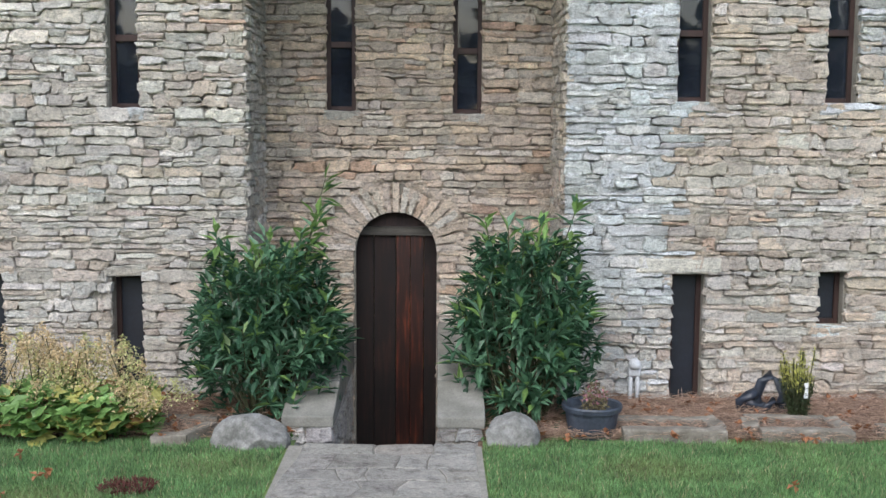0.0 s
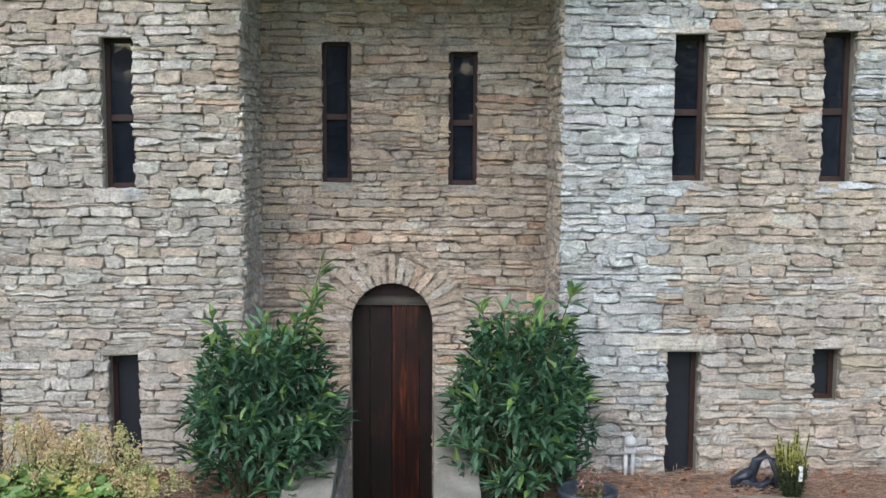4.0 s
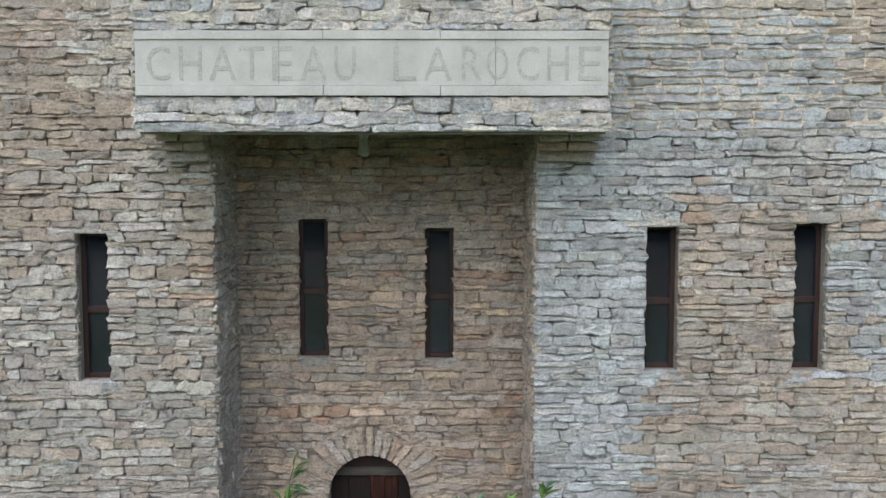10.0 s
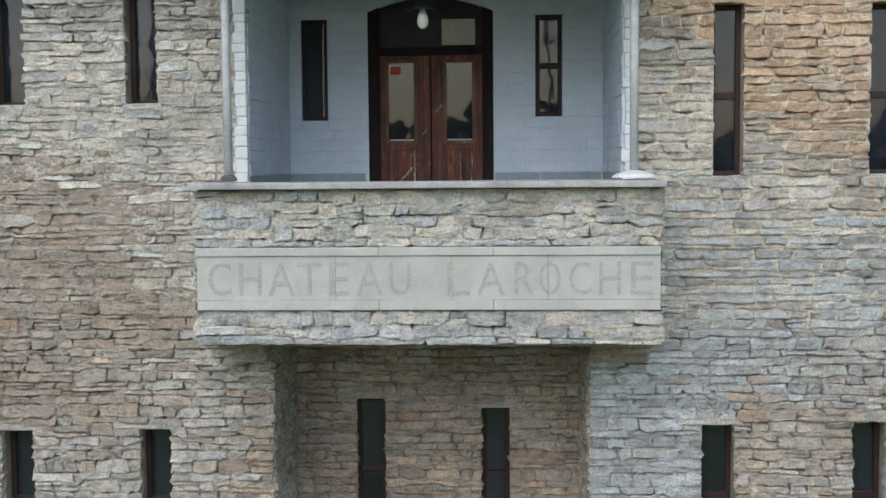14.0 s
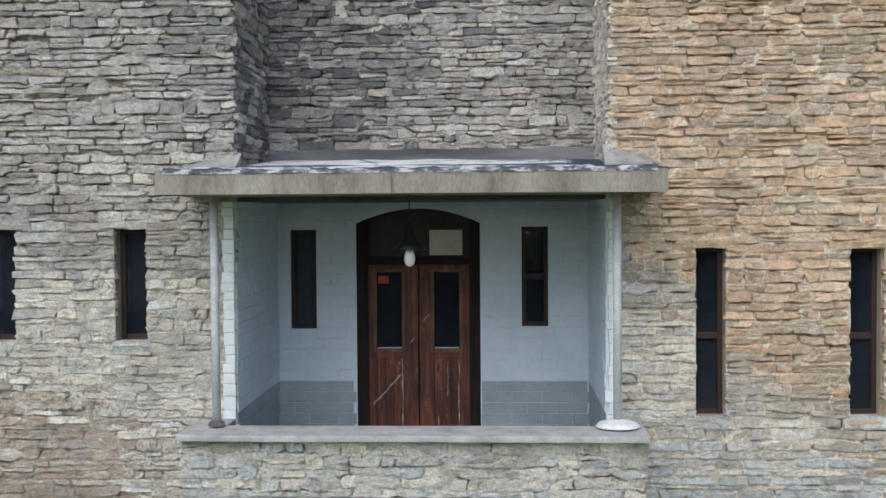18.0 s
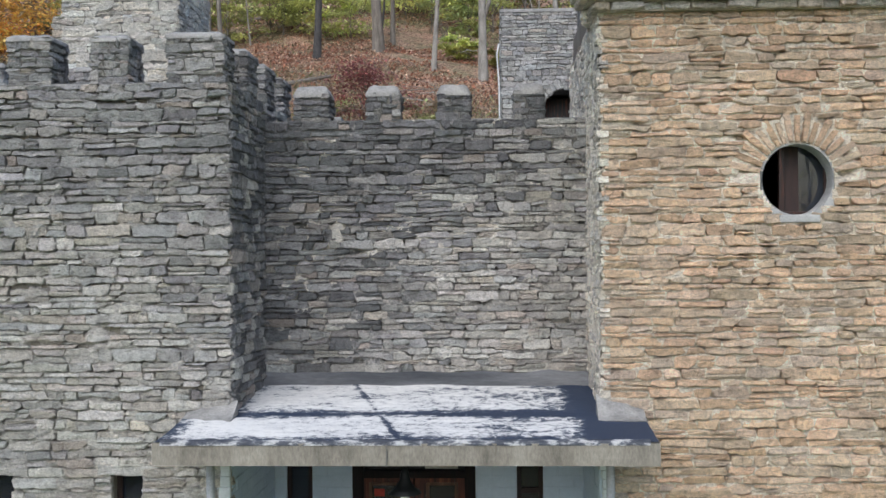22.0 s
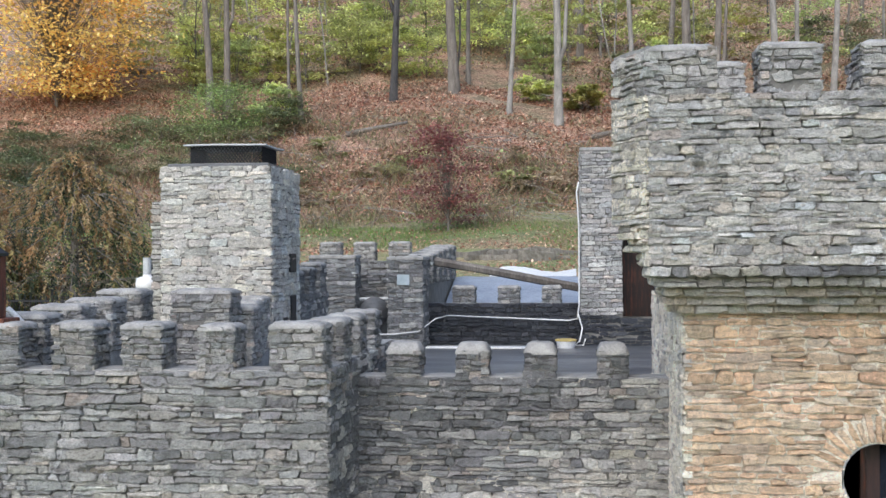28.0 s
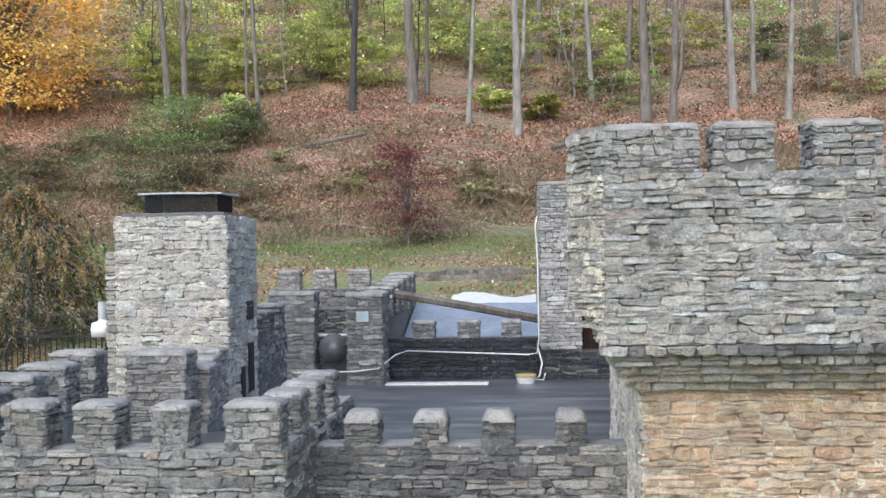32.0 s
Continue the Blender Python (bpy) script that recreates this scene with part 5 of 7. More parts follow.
pd = thing("door_2", (-0.26, 2.02, 7.35), "reddish weathered double door with two tall panes and a transom", "door", kind="structure")
part("backing", box_bm(-0.92, 0.40, 2.10, 2.14, 7.35, 10.12), M_BLACK, pd)
part("jamb", box_bm(-0.93, -0.80, 1.985, 2.12, 7.35, 10.1, 0.008), M_DOORDARK, pd)
part("jamb", box_bm(0.285, 0.41, 1.985, 2.12, 7.35, 10.1, 0.008), M_DOORDARK, pd)
part("transom_bar", box_bm(-0.82, 0.30, 2.0, 2.1, 9.52, 9.60, 0.006), M_DOORDARK, pd)
for s in (0, 1):
    x0 = -0.81 + 0.555 * s
    leaf = part("leaf", box_bm(x0, x0 + 0.545, 2.06, 2.10, 7.36, 9.52), M_FRAME, pd)
    a, b = (x0 + 0.10, x0 + 0.37) if s == 0 else (x0 + 0.16, x0 + 0.43)
    for nm, bx in (("stile", (x0, a, 7.36, 9.52)), ("stile", (b, x0 + 0.545, 7.36, 9.52)), ("rail", (a, b, 9.44, 9.52)), ("rail", (a, b, 8.52, 8.62)), ("rail", (a, b, 7.36, 7.5))):
        part(nm, box_bm(bx[0] + 0.002, bx[1] - 0.002, 2.03, 2.06, bx[2] + 0.002, bx[3] - 0.002, 0.006), M_DOOR2, leaf)
    for k in range(3):
        u0 = a + (b - a) * k / 3
        part("panel_board", box_bm(u0 + 0.002, u0 + (b - a) / 3 - 0.002, 2.045, 2.06, 7.5, 8.52, 0.004), M_DOOR2, leaf)
    part("pane", box_bm(a, b, 2.045, 2.052, 8.62, 9.44), M_GLASS, leaf)
    for nm, bx in (("bead", (a - 0.035, a, 8.585, 9.47)), ("bead", (b, b + 0.035, 8.585, 9.47)), ("bead", (a, b, 9.44, 9.47)), ("bead", (a, b, 8.585, 8.62))):
        part(nm, box_bm(*bx[:2], 2.016, 2.032, *bx[2:], 0.004), M_BEAD, leaf, "brown glazing bead")
    part("lower_line", box_bm(a + 0.006, b - 0.006, 2.036, 2.044, 8.622, 8.636), M_PIPE, leaf, "pale putty line")
    part("lock_plate", box_bm((b if s == 0 else a) + 0.022, (b if s == 0 else a) + 0.058, 2.0265, 2.0295, 8.36, 8.47, 0.002), M_BEAD, leaf)
    part("keyhole", box_bm((b if s == 0 else a) + 0.03, (b if s == 0 else a) + 0.05, 2.024, 2.03, 8.38, 8.45, 0.003), M_BLACK, leaf)
part("notice", box_bm(-0.14, 0.21, 2.03, 2.04, 9.62, 9.89), plain("cream card", [(0.3, (0.50, 0.48, 0.42)), (0.7, (0.62, 0.60, 0.53))], 4, 0.7), pd, "blank cream card behind the transom")
part("sticker", box_bm(-0.69, -0.58, 2.036, 2.044, 9.32, 9.40), plain("red sticker", [(0.3, (0.42, 0.05, 0.03)), (0.7, (0.55, 0.08, 0.05))], 9), pd, "small red sticker")
for q, (pts, w_) in enumerate((([(-0.44, 8.52), (-0.435, 8.1), (-0.45, 7.5)], 0.007), ([(-0.76, 8.02), (-0.62, 8.16), (-0.46, 8.34)], 0.014), ([(0.17, 8.54), (0.165, 8.0), (0.17, 7.6)], 0.007),
                               ([(-0.05, 7.9), (-0.06, 7.5)], 0.005), ([(-0.23, 8.9), (-0.14, 9.0)], 0.008), ([(-0.30, 8.74), (-0.36, 8.68)], 0.007), ([(-0.60, 7.7), (-0.61, 7.42)], 0.004), ([(0.05, 8.5), (0.045, 8.1)], 0.003))):
    crack(pd, pts, w_, 2.026, 40 + q)
settle(pd)
# segmental head of the porch door
V, F, n = [], [], 12
for i in range(n + 1):
    u = -0.93 + 1.34 * i / n
    z = 10.12 - 0.16 * ((u + 0.26) / 0.67) ** 2
    for vv in (z, 10.14):
        for d in (0.0, -0.1):
            V.append(PB(u, vv, d + 0.004))
for i in range(n):
    k, m = 4 * i, 4 * i + 4
    F += [(k, m, m + 2, k + 2), (k, k + 1, m + 1, m)]
mesh_ob("arch_head", V, F, M_PAINT, porch_back)

# painted blockwork of the porch: courses of blocks, a grey dado below
def porch_blocks(wall, place, a, b, holes):
    r = random.Random(5)
    z, row = 7.36, 0
    while z < 10.16:
        h = 0.115
        spans = [(a, b)]
        for (p, q, c, d) in holes:
            if z + h > c and z < d:
                nxt = []
                for s, e in spans:
                    if q <= s or p >= e:
                        nxt.append((s, e))
                    else:
                        nxt += [(s, p)] * (p - s > 0.03) + [(q, e)] * (e - q > 0.03)
                spans = nxt
        for s, e in spans:
            u = s - (0.16 if row % 2 else 0)
            while u < e:
                u1 = u + 0.32
                p, q = max(u, s) + 0.002, min(u1, e) - 0.002
                if q - p > 0.04:
                    ring = [(p, z + 0.003), ((p + q) / 2, z + 0.002), (q, z + 0.003), (q, z + h - 0.003), ((p + q) / 2, z + h - 0.002), (p, z + h - 0.003)]
                    vs, fs = stone_mesh(r, ring, place, (0.004, 0.012), 0.007, 0.22)
                    c = Vector(vs[0])
                    ob = mesh_ob("brick", [Vector(v) - c for v in vs], fs, M_GREYPAINT if z < 8.27 - h * 0.5 else M_PAINT, wall)
                    ob.location = c
                u = u1
        z += h
        row += 1


porch_blocks(porch_back, PB, -1.76, 1.55, PW + [(-0.93, 0.41, 7.3, 10.14)])
porch_blocks(porch_left, facing_right(-1.76), 0.0, 1.96, [])
porch_blocks(porch_right, facing_left(1.55), -1.96, 0.0, [])
for x0, x1 in ((-1.87, -1.765), (1.555, 1.66)):
    j = thing("jamb_strip", ((x0 + x1) / 2, 0, 8.2), "white painted stone edge of the porch opening", "trim", kind="structure")
    z = 7.3
    while z < 10.16:
        h = min(rng.uniform(0.07, 0.13), 10.19 - z)
        part("brick", rough_up(box_bm(x0 - rng.uniform(-0.015, 0.02), x1, -0.05, 0.04, z - 0.001, z + h - 0.002, 0.012), 0.006, 1, 9), M_JAMB, j)
        z += h
    settle(j)

# hanging lamp
M_BULB, nt, b = mat("milky bulb glass", 0.25)
b.inputs["Base Color"].default_value = (0.85, 0.85, 0.83, 1)
lamp = thing("pendant_lamp", (-0.21, 0.2, 10.18), "black bell-shaped pendant lamp with a bare white bulb", "lamp")
part("cord", tube_bm([(-0.21, 0.2, 9.9), (-0.21, 0.2, 10.19)], 0.006, 6), M_BLACK, lamp)
shade = part("shade", lathe_bm([(0.02, 0.24), (0.035, 0.19), (0.05, 0.12), (0.09, 0.055), (0.155, 0.0), (0.152, -0.005), (0.085, 0.05), (0.03, 0.09)], 20, (-0.21, 0.2, 9.745)), M_BLACK, lamp, smooth=True)
part("bulb", lathe_bm([(0.02, 0.06), (0.025, 0.03), (0.047, -0.03), (0.052, -0.07), (0.042, -0.11), (0.02, -0.13), (0.003, -0.135)], 18, (-0.21, 0.2, 9.72)), M_BULB, shade, "bare white bulb", smooth=True)
settle(lamp)

# drip stub under the balcony
tagged(part("downspout_stub", lathe_bm([(0.03, 0), (0.05, 0.03), (0.035, 0.16), (0.05, 0.2)], 10, (-0.28, 0.4, 6.66)), M_CAP), "short stone spout under the balcony", "spout")

# ---------------------------------------------------------------- ground, path, hill
def ground_z(x, y):
    P = ((-400, 2.0), (4, 2.0), (8, 10.2), (13, 12.1), (16, 12.7), (20, 13.7), (36, 14.9), (50, 17.0), (70, 23.4), (110, 38), (160, 56), (260, 85), (420, 110))
    for (a, za), (b, zb) in zip(P, P[1:]):
        if y <= b:
            z = za + (zb - za) * (y - a) / (b - a)
            break
    else:
        z = P[-1][1]
    if y > 30:
        k = min(1, (y - 30) / 30)
        z += k * (1.6 * noise.noise((x * 0.05, y * 0.05, 2)) + 0.35 * noise.noise((x * 0.25, y * 0.25, 5)))
    elif y < -1:
        z += 0.008 * noise.noise((x * 0.9, y * 0.9, 1))
    return z


def ground_material():
    m, nt, b = mat("lawn and leaf-strewn hillside", 0.95)
    geo = nt.nodes.new("ShaderNodeNewGeometry")
    sep = nt.nodes.new("ShaderNodeSeparateXYZ")
    nt.links.new(geo.outputs["Position"], sep.inputs[0])
    fine = noise_tex(nt, 5.5, 10, 0.85)
    mid = noise_tex(nt, 0.3, 8, 0.7)
    big = noise_tex(nt, 0.09, 4, 0.6)
    leaf = ramp(nt, fine, [(0.41, (0.035, 0.021, 0.015)), (0.47, (0.25, 0.128, 0.086)), (0.53, (0.48, 0.29, 0.20)), (0.59, (0.74, 0.56, 0.43))])
    grass = ramp(nt, fine, [(0.34, (0.06, 0.11, 0.03)), (0.5, (0.15, 0.24, 0.07)), (0.64, (0.27, 0.34, 0.13))])
    scrub = ramp(nt, fine, [(0.42, (0.025, 0.024, 0.014)), (0.5, (0.16, 0.135, 0.075)), (0.59, (0.42, 0.34, 0.21))])
    k1 = ramp(nt, mid, [(0.42, (0, 0, 0)), (0.60, (1, 1, 1))])
    hill = mix(nt, k1, leaf, scrub)
    # the mown strip below the wood, the wood above it
    mr = node(nt, "ShaderNodeMapRange")
    nt.links.new(sep.outputs[1], mr.inputs[0])
    mr.inputs[1].default_value, mr.inputs[2].default_value = 44, 54
    ms = node(nt, "ShaderNodeMapRange")
    nt.links.new(sep.outputs[1], ms.inputs[0])
    ms.inputs[1].default_value, ms.inputs[2].default_value = 36, 41
    low = mix(nt, ramp(nt, mid, [(0.38, (0.2, 0.2, 0.2)), (0.6, (0.8, 0.8, 0.8))]), leaf, grass)
    strip = mix(nt, ms.outputs[0], low, mix(nt, ramp(nt, mid, [(0.40, (0.15, 0.15, 0.15)), (0.58, (0.75, 0.75, 0.75))]), scrub, grass))
    mf = node(nt, "ShaderNodeMapRange")
    nt.links.new(sep.outputs[1], mf.inputs[0])
    mf.inputs[1].default_value, mf.inputs[2].default_value = 2, 4
    mg = node(nt, "ShaderNodeMapRange")
    nt.links.new(sep.outputs[1], mg.inputs[0])
    mg.inputs[1].default_value, mg.inputs[2].default_value = -26, -14
    strip = mix(nt, mf.outputs[0], mix(nt, mg.outputs[0], low, grass), strip)
    c = mix(nt, mr.outputs[0], strip, hill)
    nt.links.new(c, b.inputs["Base Color"])
    bump(nt, b, fine, 0.9, 0.05)
    return m


M_GROUND = ground_material()
ys = [-400, -150, -60, -30, -18, -12, -9, -7, -5.5, -4.5, -3.6] + [-3.0 + 0.15 * i for i in range(28)] + [1.4, 3, 4, 6, 8, 10, 13, 16, 18, 20] + [22 + 2 * i for i in range(40)] + [104 + 6 * i for i in range(14)] + [200, 240, 300, 420]
xs = [-400, -250, -150, -100, -75] + [-60 + 2 * i for i in range(13)] + [-34 + 1.0 * i for i in range(69)] + [36 + 2 * i for i in range(13)] + [75, 100, 150, 250, 400]
V = [(x, y, ground_z(x, y)) for y in ys for x in xs]
F = []
nx = len(xs)
for j in range(len(ys) - 1):
    for i in range(nx - 1):
        cx, cy = (xs[i] + xs[i + 1]) / 2, (ys[j] + ys[j + 1]) / 2
        if -1.0 < cx < 1.0 and -1.5 < cy < 1.4 and xs[i] >= -1.0 and xs[i + 1] <= 1.0:
            continue
        k = j * nx + i
        F.append((k, k + 1, k + nx + 1, k + nx))
ground = mesh_ob("ground", V, F, M_GROUND, smooth=True)
tagged(ground, "mown lawn rising behind to a leaf-strewn wooded slope", "ground", kind="structure")

# ---------------------------------------------------------------- plants and garden
def leaf_material(name, rough=0.5):
    m, nt, b = mat(name, rough)
    at = nt.nodes.new("ShaderNodeAttribute")
    at.attribute_name = "tone"
    n = noise_tex(nt, 35, 3, 0.6)
    c = mix(nt, 1.0, at.outputs["Color"], ramp(nt, n, [(0.3, (0.75, 0.75, 0.75)), (0.7, (1.2, 1.2, 1.2))]), 'MULTIPLY')
    nt.links.new(c, b.inputs["Base Color"])
    tr = node(nt, "ShaderNodeBsdfTranslucent")
    nt.links.new(c, tr.inputs["Color"])
    ms = node(nt, "ShaderNodeMixShader")
    ms.inputs[0].default_value = 0.35
    nt.links.new(b.outputs[0], ms.inputs[1])
    nt.links.new(tr.outputs[0], ms.inputs[2])
    nt.links.new(ms.outputs[0], nt.nodes["Material Output"].inputs[0])
    return m


M_LEAF = leaf_material("foliage", 0.42)
M_DRYLEAF = leaf_material("dry foliage", 0.8)


class Leaves:
    """Gathers leaves into one mesh."""

    def __init__(self, flat=False):
        self.V, self.F, self.T, self.flat = [], [], [], flat

    def add(self, p, d, up, length, width, tone, fold=0.25):
        d = Vector(d).normalized()
        s = d.cross(Vector(up))
        s = s.normalized() if s.length > 1e-3 else d.orthogonal().normalized()
        n = s.cross(d)
        p = Vector(p)
        k = len(self.V)
        m = p + d * length * 0.45
        if self.flat:
            self.V += [p, m + s * width / 2, p + d * length, m - s * width / 2]
            self.F.append((k, k + 1, k + 2, k + 3))
            self.T.append((*tone, 1))
            return
        self.V += [p, m - s * width / 2 + n * width * fold, m - n * width * 0.1, m + s * width / 2 + n * width * fold, p + d * length - n * length * 0.12]
        self.F += [(k, k + 2, k + 1), (k, k + 3, k + 2), (k + 1, k + 2, k + 4), (k + 2, k + 3, k + 4)]
        self.T += [(*tone, 1)] * 4

    def done(self, name, material, parent, kind=""):
        ob = mesh_ob(name, self.V, self.F, material, parent, tones=self.T)
        if kind:
            ob["kind"] = kind
        return ob


def rand_dir(r, up=0.0):
    a = r.uniform(0, 2 * math.pi)
    z = r.uniform(-1, 1)
    q = math.sqrt(1 - z * z)
    v = Vector((q * math.cos(a), q * math.sin(a), z + up))
    return v.normalized()


M_STEM = plain("green-brown stems", [(0.3, (0.04, 0.042, 0.022)), (0.7, (0.10, 0.105, 0.05))], 9)


def laurel(x, y, w, h, shoots, seed, label):
    """Upright evergreen shrub: many stems, whorls of long glossy leaves."""
    r = random.Random(seed)
    t = thing("laurel_bush", (x, y, GROUND), label, "bush", "bushes by the door")
    lv, st = Leaves(), bmesh.new()
    stems = []
    for i in range(64):
        a, q = r.uniform(0, 2 * math.pi), math.sqrt(r.random())
        top = Vector((x + math.cos(a) * q * w * 0.46, y + math.sin(a) * q * w * 0.40, GROUND + h * (1.0 - 0.42 * q * q) * r.uniform(0.80, 1.03)))
        stems.append((Vector((x + math.cos(a) * q * w * 0.16, y + math.sin(a) * q * w * 0.14, GROUND)), top))
    for i in range(34):
        a = r.uniform(0, 2 * math.pi)
        z = r.uniform(0.12, 0.6)
        top = Vector((x + math.cos(a) * w * r.uniform(0.36, 0.5), y + math.sin(a) * w * r.uniform(0.3, 0.44), GROUND + h * z))
        stems.append((Vector((x + math.cos(a) * w * 0.1, y + math.sin(a) * w * 0.1, GROUND + h * z * 0.5)), top))
    for sx, sz in shoots:
        stems.append((Vector((x + sx * 0.5, y - 0.05, GROUND + h * 0.5)), Vector((x + sx, y - 0.08, GROUND + sz))))
    nshoot = len(shoots)
    for i, (a, b) in enumerate(stems):
        mid = (a + b) / 2 + Vector((r.uniform(-0.05, 0.05), r.uniform(-0.05, 0.05), 0.03))
        tube_bm([a, mid, b], 0.009, 5, st, 0.004)
        shoot = i >= len(stems) - nshoot
        L = (b - mid).length
        n = int(17 if not shoot else 26)
        for j in range(n):
            k = 1 - (j / n) * (0.62 if not shoot else 0.6)
            p = a + (b - a) * k if shoot else mid + (b - mid) * max(0.0, (k - 0.38) / 0.62)
            d = rand_dir(r, 0.35 + 0.6 * (k > 0.9))
            d = (d + Vector(((p.x - x) * 0.9, (p.y - y) * 0.9, 0))).normalized()
            new_leaf = (k > 0.86 and r.random() < 0.35) or (shoot and r.random() < 0.6)
            g = r.uniform(0.75, 1.25)
            tone = (0.20 * g, 0.33 * g, 0.10 * g) if new_leaf else (0.115 * g, 0.235 * g, 0.135 * g)
            lv.add(p, d, (0, 0, 1), r.uniform(0.14, 0.225), r.uniform(0.05, 0.072), tone)
    # body leaves toned darker, standing for the shade inside the bush
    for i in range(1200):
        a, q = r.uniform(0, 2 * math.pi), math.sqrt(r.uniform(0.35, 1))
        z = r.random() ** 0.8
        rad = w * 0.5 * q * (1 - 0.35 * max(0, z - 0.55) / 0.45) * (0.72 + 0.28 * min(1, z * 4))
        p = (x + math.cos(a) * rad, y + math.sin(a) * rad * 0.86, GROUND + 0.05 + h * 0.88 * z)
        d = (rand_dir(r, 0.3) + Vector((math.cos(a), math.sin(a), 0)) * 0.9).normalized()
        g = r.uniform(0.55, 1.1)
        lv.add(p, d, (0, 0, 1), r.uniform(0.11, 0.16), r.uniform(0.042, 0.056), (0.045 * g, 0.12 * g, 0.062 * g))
    part("stem_work", st, M_STEM, t)["kind"] = "stuff"
    lv.done("crown", M_LEAF, t)
    settle(t)


laurel(-1.32, -0.62, 1.36, 1.58, [(0.50, 2.06), (0.42, 1.75), (0.30, 1.62), (-0.42, 1.60)], 3, "dense dark green laurel bush with one tall pale shoot")
laurel(0.88, -0.62, 1.26, 1.70, [(0.42, 1.86), (-0.35, 1.72), (0.12, 1.74)], 8, "dense dark green laurel bush beside the door")

# the perennial with seed heads
r = random.Random(21)
per = thing("seeding_perennial", (-2.75, -1.15, GROUND), "autumn perennial with lobed leaves and beige seed plumes", "plant")
lv, st = Leaves(), bmesh.new()
for i in range(430):
    a, q = r.uniform(0, 2 * math.pi), math.sqrt(r.random())
    p = Vector((-2.85 + math.cos(a) * q * 0.78, -1.18 + math.sin(a) * q * 0.42, GROUND + 0.05 + 0.38 * r.random() * (1.1 - q * 0.4)))
    base = Vector((r.uniform(-1, 1), r.uniform(-1, -0.1), r.uniform(0.0, 0.5))).normalized()
    yel = r.random()
    g = r.uniform(0.8, 1.2)
    tone = (0.22 * g, 0.38 * g, 0.12 * g) if yel < 0.72 else ((0.56 * g, 0.54 * g, 0.18 * g) if yel < 0.92 else (0.38 * g, 0.23 * g, 0.10 * g))
    for k in range(5):
        ang = (k - 2) * 0.55
        d = Matrix.Rotation(ang, 3, Vector((0, -0.4, 1))) @ base
        lv.add(p, d, (0, -0.5, 1), 0.14 * r.uniform(0.8, 1.3), 0.105, tone, 0.1)
lv.done("leaves", M_LEAF, per)
pl = Leaves()
for i in range(58):
    x0, y0 = -2.85 + r.uniform(-0.7, 0.62), -1.15 + r.uniform(-0.3, 0.3)
    top = Vector((x0 + r.uniform(-0.15, 0.42), y0 - r.uniform(0, 0.1), GROUND + r.uniform(0.36, 0.82)))
    tube_bm([(x0, y0, GROUND), ((x0 + top.x) / 2 + 0.01, y0, GROUND + (top.z - GROUND) * 0.6), top], 0.004, 4, st)
    for k in range(130):
        z = r.random()
        p = top + Vector((r.gauss(0, 0.085 * (1.1 - z)) + 0.06 * (1 - z), r.gauss(0, 0.07 * (1.1 - z)), -0.14 + 0.2 * z + r.gauss(0, 0.02)))
        g = r.uniform(0.7, 1.3)
        pl.add(p, rand_dir(r, 0.4), (0, 0, 1), 0.030, 0.018, (0.66 * g, 0.53 * g, 0.33 * g) if i % 3 else (0.55 * g, 0.55 * g, 0.27 * g))
part("stalk_work", st, M_STEM, per)["kind"] = "stuff"
pl.done("seed_head", M_DRYLEAF, per, "stuff")
settle(per)

# planting beds with needle mulch
def mulch_material():
    m, nt, b = mat("needle mulch", 0.95)
    f = noise_tex(nt, 30, 8, 0.8, (1, 2.5, 1))
    g = noise_tex(nt, 4, 4, 0.6)
    c = mix(nt, 1.0, ramp(nt, f, [(0.3, (0.075, 0.045, 0.032)), (0.5, (0.23, 0.14, 0.10)), (0.72, (0.42, 0.30, 0.23))]), ramp(nt, g, [(0.3, (0.7, 0.7, 0.7)), (0.7, (1.15, 1.1, 1.05))]), 'MULTIPLY')
    nt.links.new(c, b.inputs["Base Color"])
    bump(nt, b, f, 1.0, 0.03)
    return m


M_MULCH = mulch_material()
for x0, x1 in ((-5.6, -1.05), (0.46, 5.5)):
    V, F = [], []
    nx_, ny_ = int((x1 - x0) / 0.08), 24
    for j in range(ny_ + 1):
        for i in range(nx_ + 1):
            x = x0 + (x1 - x0) * i / nx_
            k = j / ny_
            y = -1.42 + 0.09 * noise.noise((x * 2.2, 0, 7)) + k * 1.44
            if x0 < -4 and x > -1.05 - 0.08 or x < 0.55:
                y = min(y + 0.0, 0.05)
            V.append((x, y, GROUND - 0.03 + 0.05 * min(1, k * 6) + 0.03 * noise.noise((x * 3, y * 3, 1)) + 0.012 * noise.noise((x * 14, y * 14, 2)) + (0.03 if k > 0.7 else 0)))
    for j in range(ny_):
        for i in range(nx_):
            k = j * (nx_ + 1) + i
            F.append((k, k + 1, k + nx_ + 2, k + nx_ + 1))
    bed = mesh_ob("ground_bed", V, F, M_MULCH)
    tagged(bed, "planting bed covered with brown needle mulch", "bed", kind="structure")
st = Leaves()
r = random.Random(31)
for i in range(15000):
    x = r.choice((r.uniform(-4.4, -1.0), r.uniform(0.5, 4.6), r.uniform(0.5, 4.6)))
    y = r.uniform(-1.42, -0.02)
    a = r.uniform(0, math.pi)
    g = r.uniform(0.6, 1.3)
    st.add((x, y, GROUND + 0.035 + r.uniform(0, 0.065)), (math.cos(a), math.sin(a) * 0.6, r.uniform(-0.15, 0.2)), (0, 0, 1), r.uniform(0.08, 0.22), 0.008, (0.46 * g, 0.33 * g, 0.25 * g))
tagged(st.done("needle_litter", M_DRYLEAF, None), "loose brown needle litter on the beds", "litter", kind="stuff")
st = Leaves()
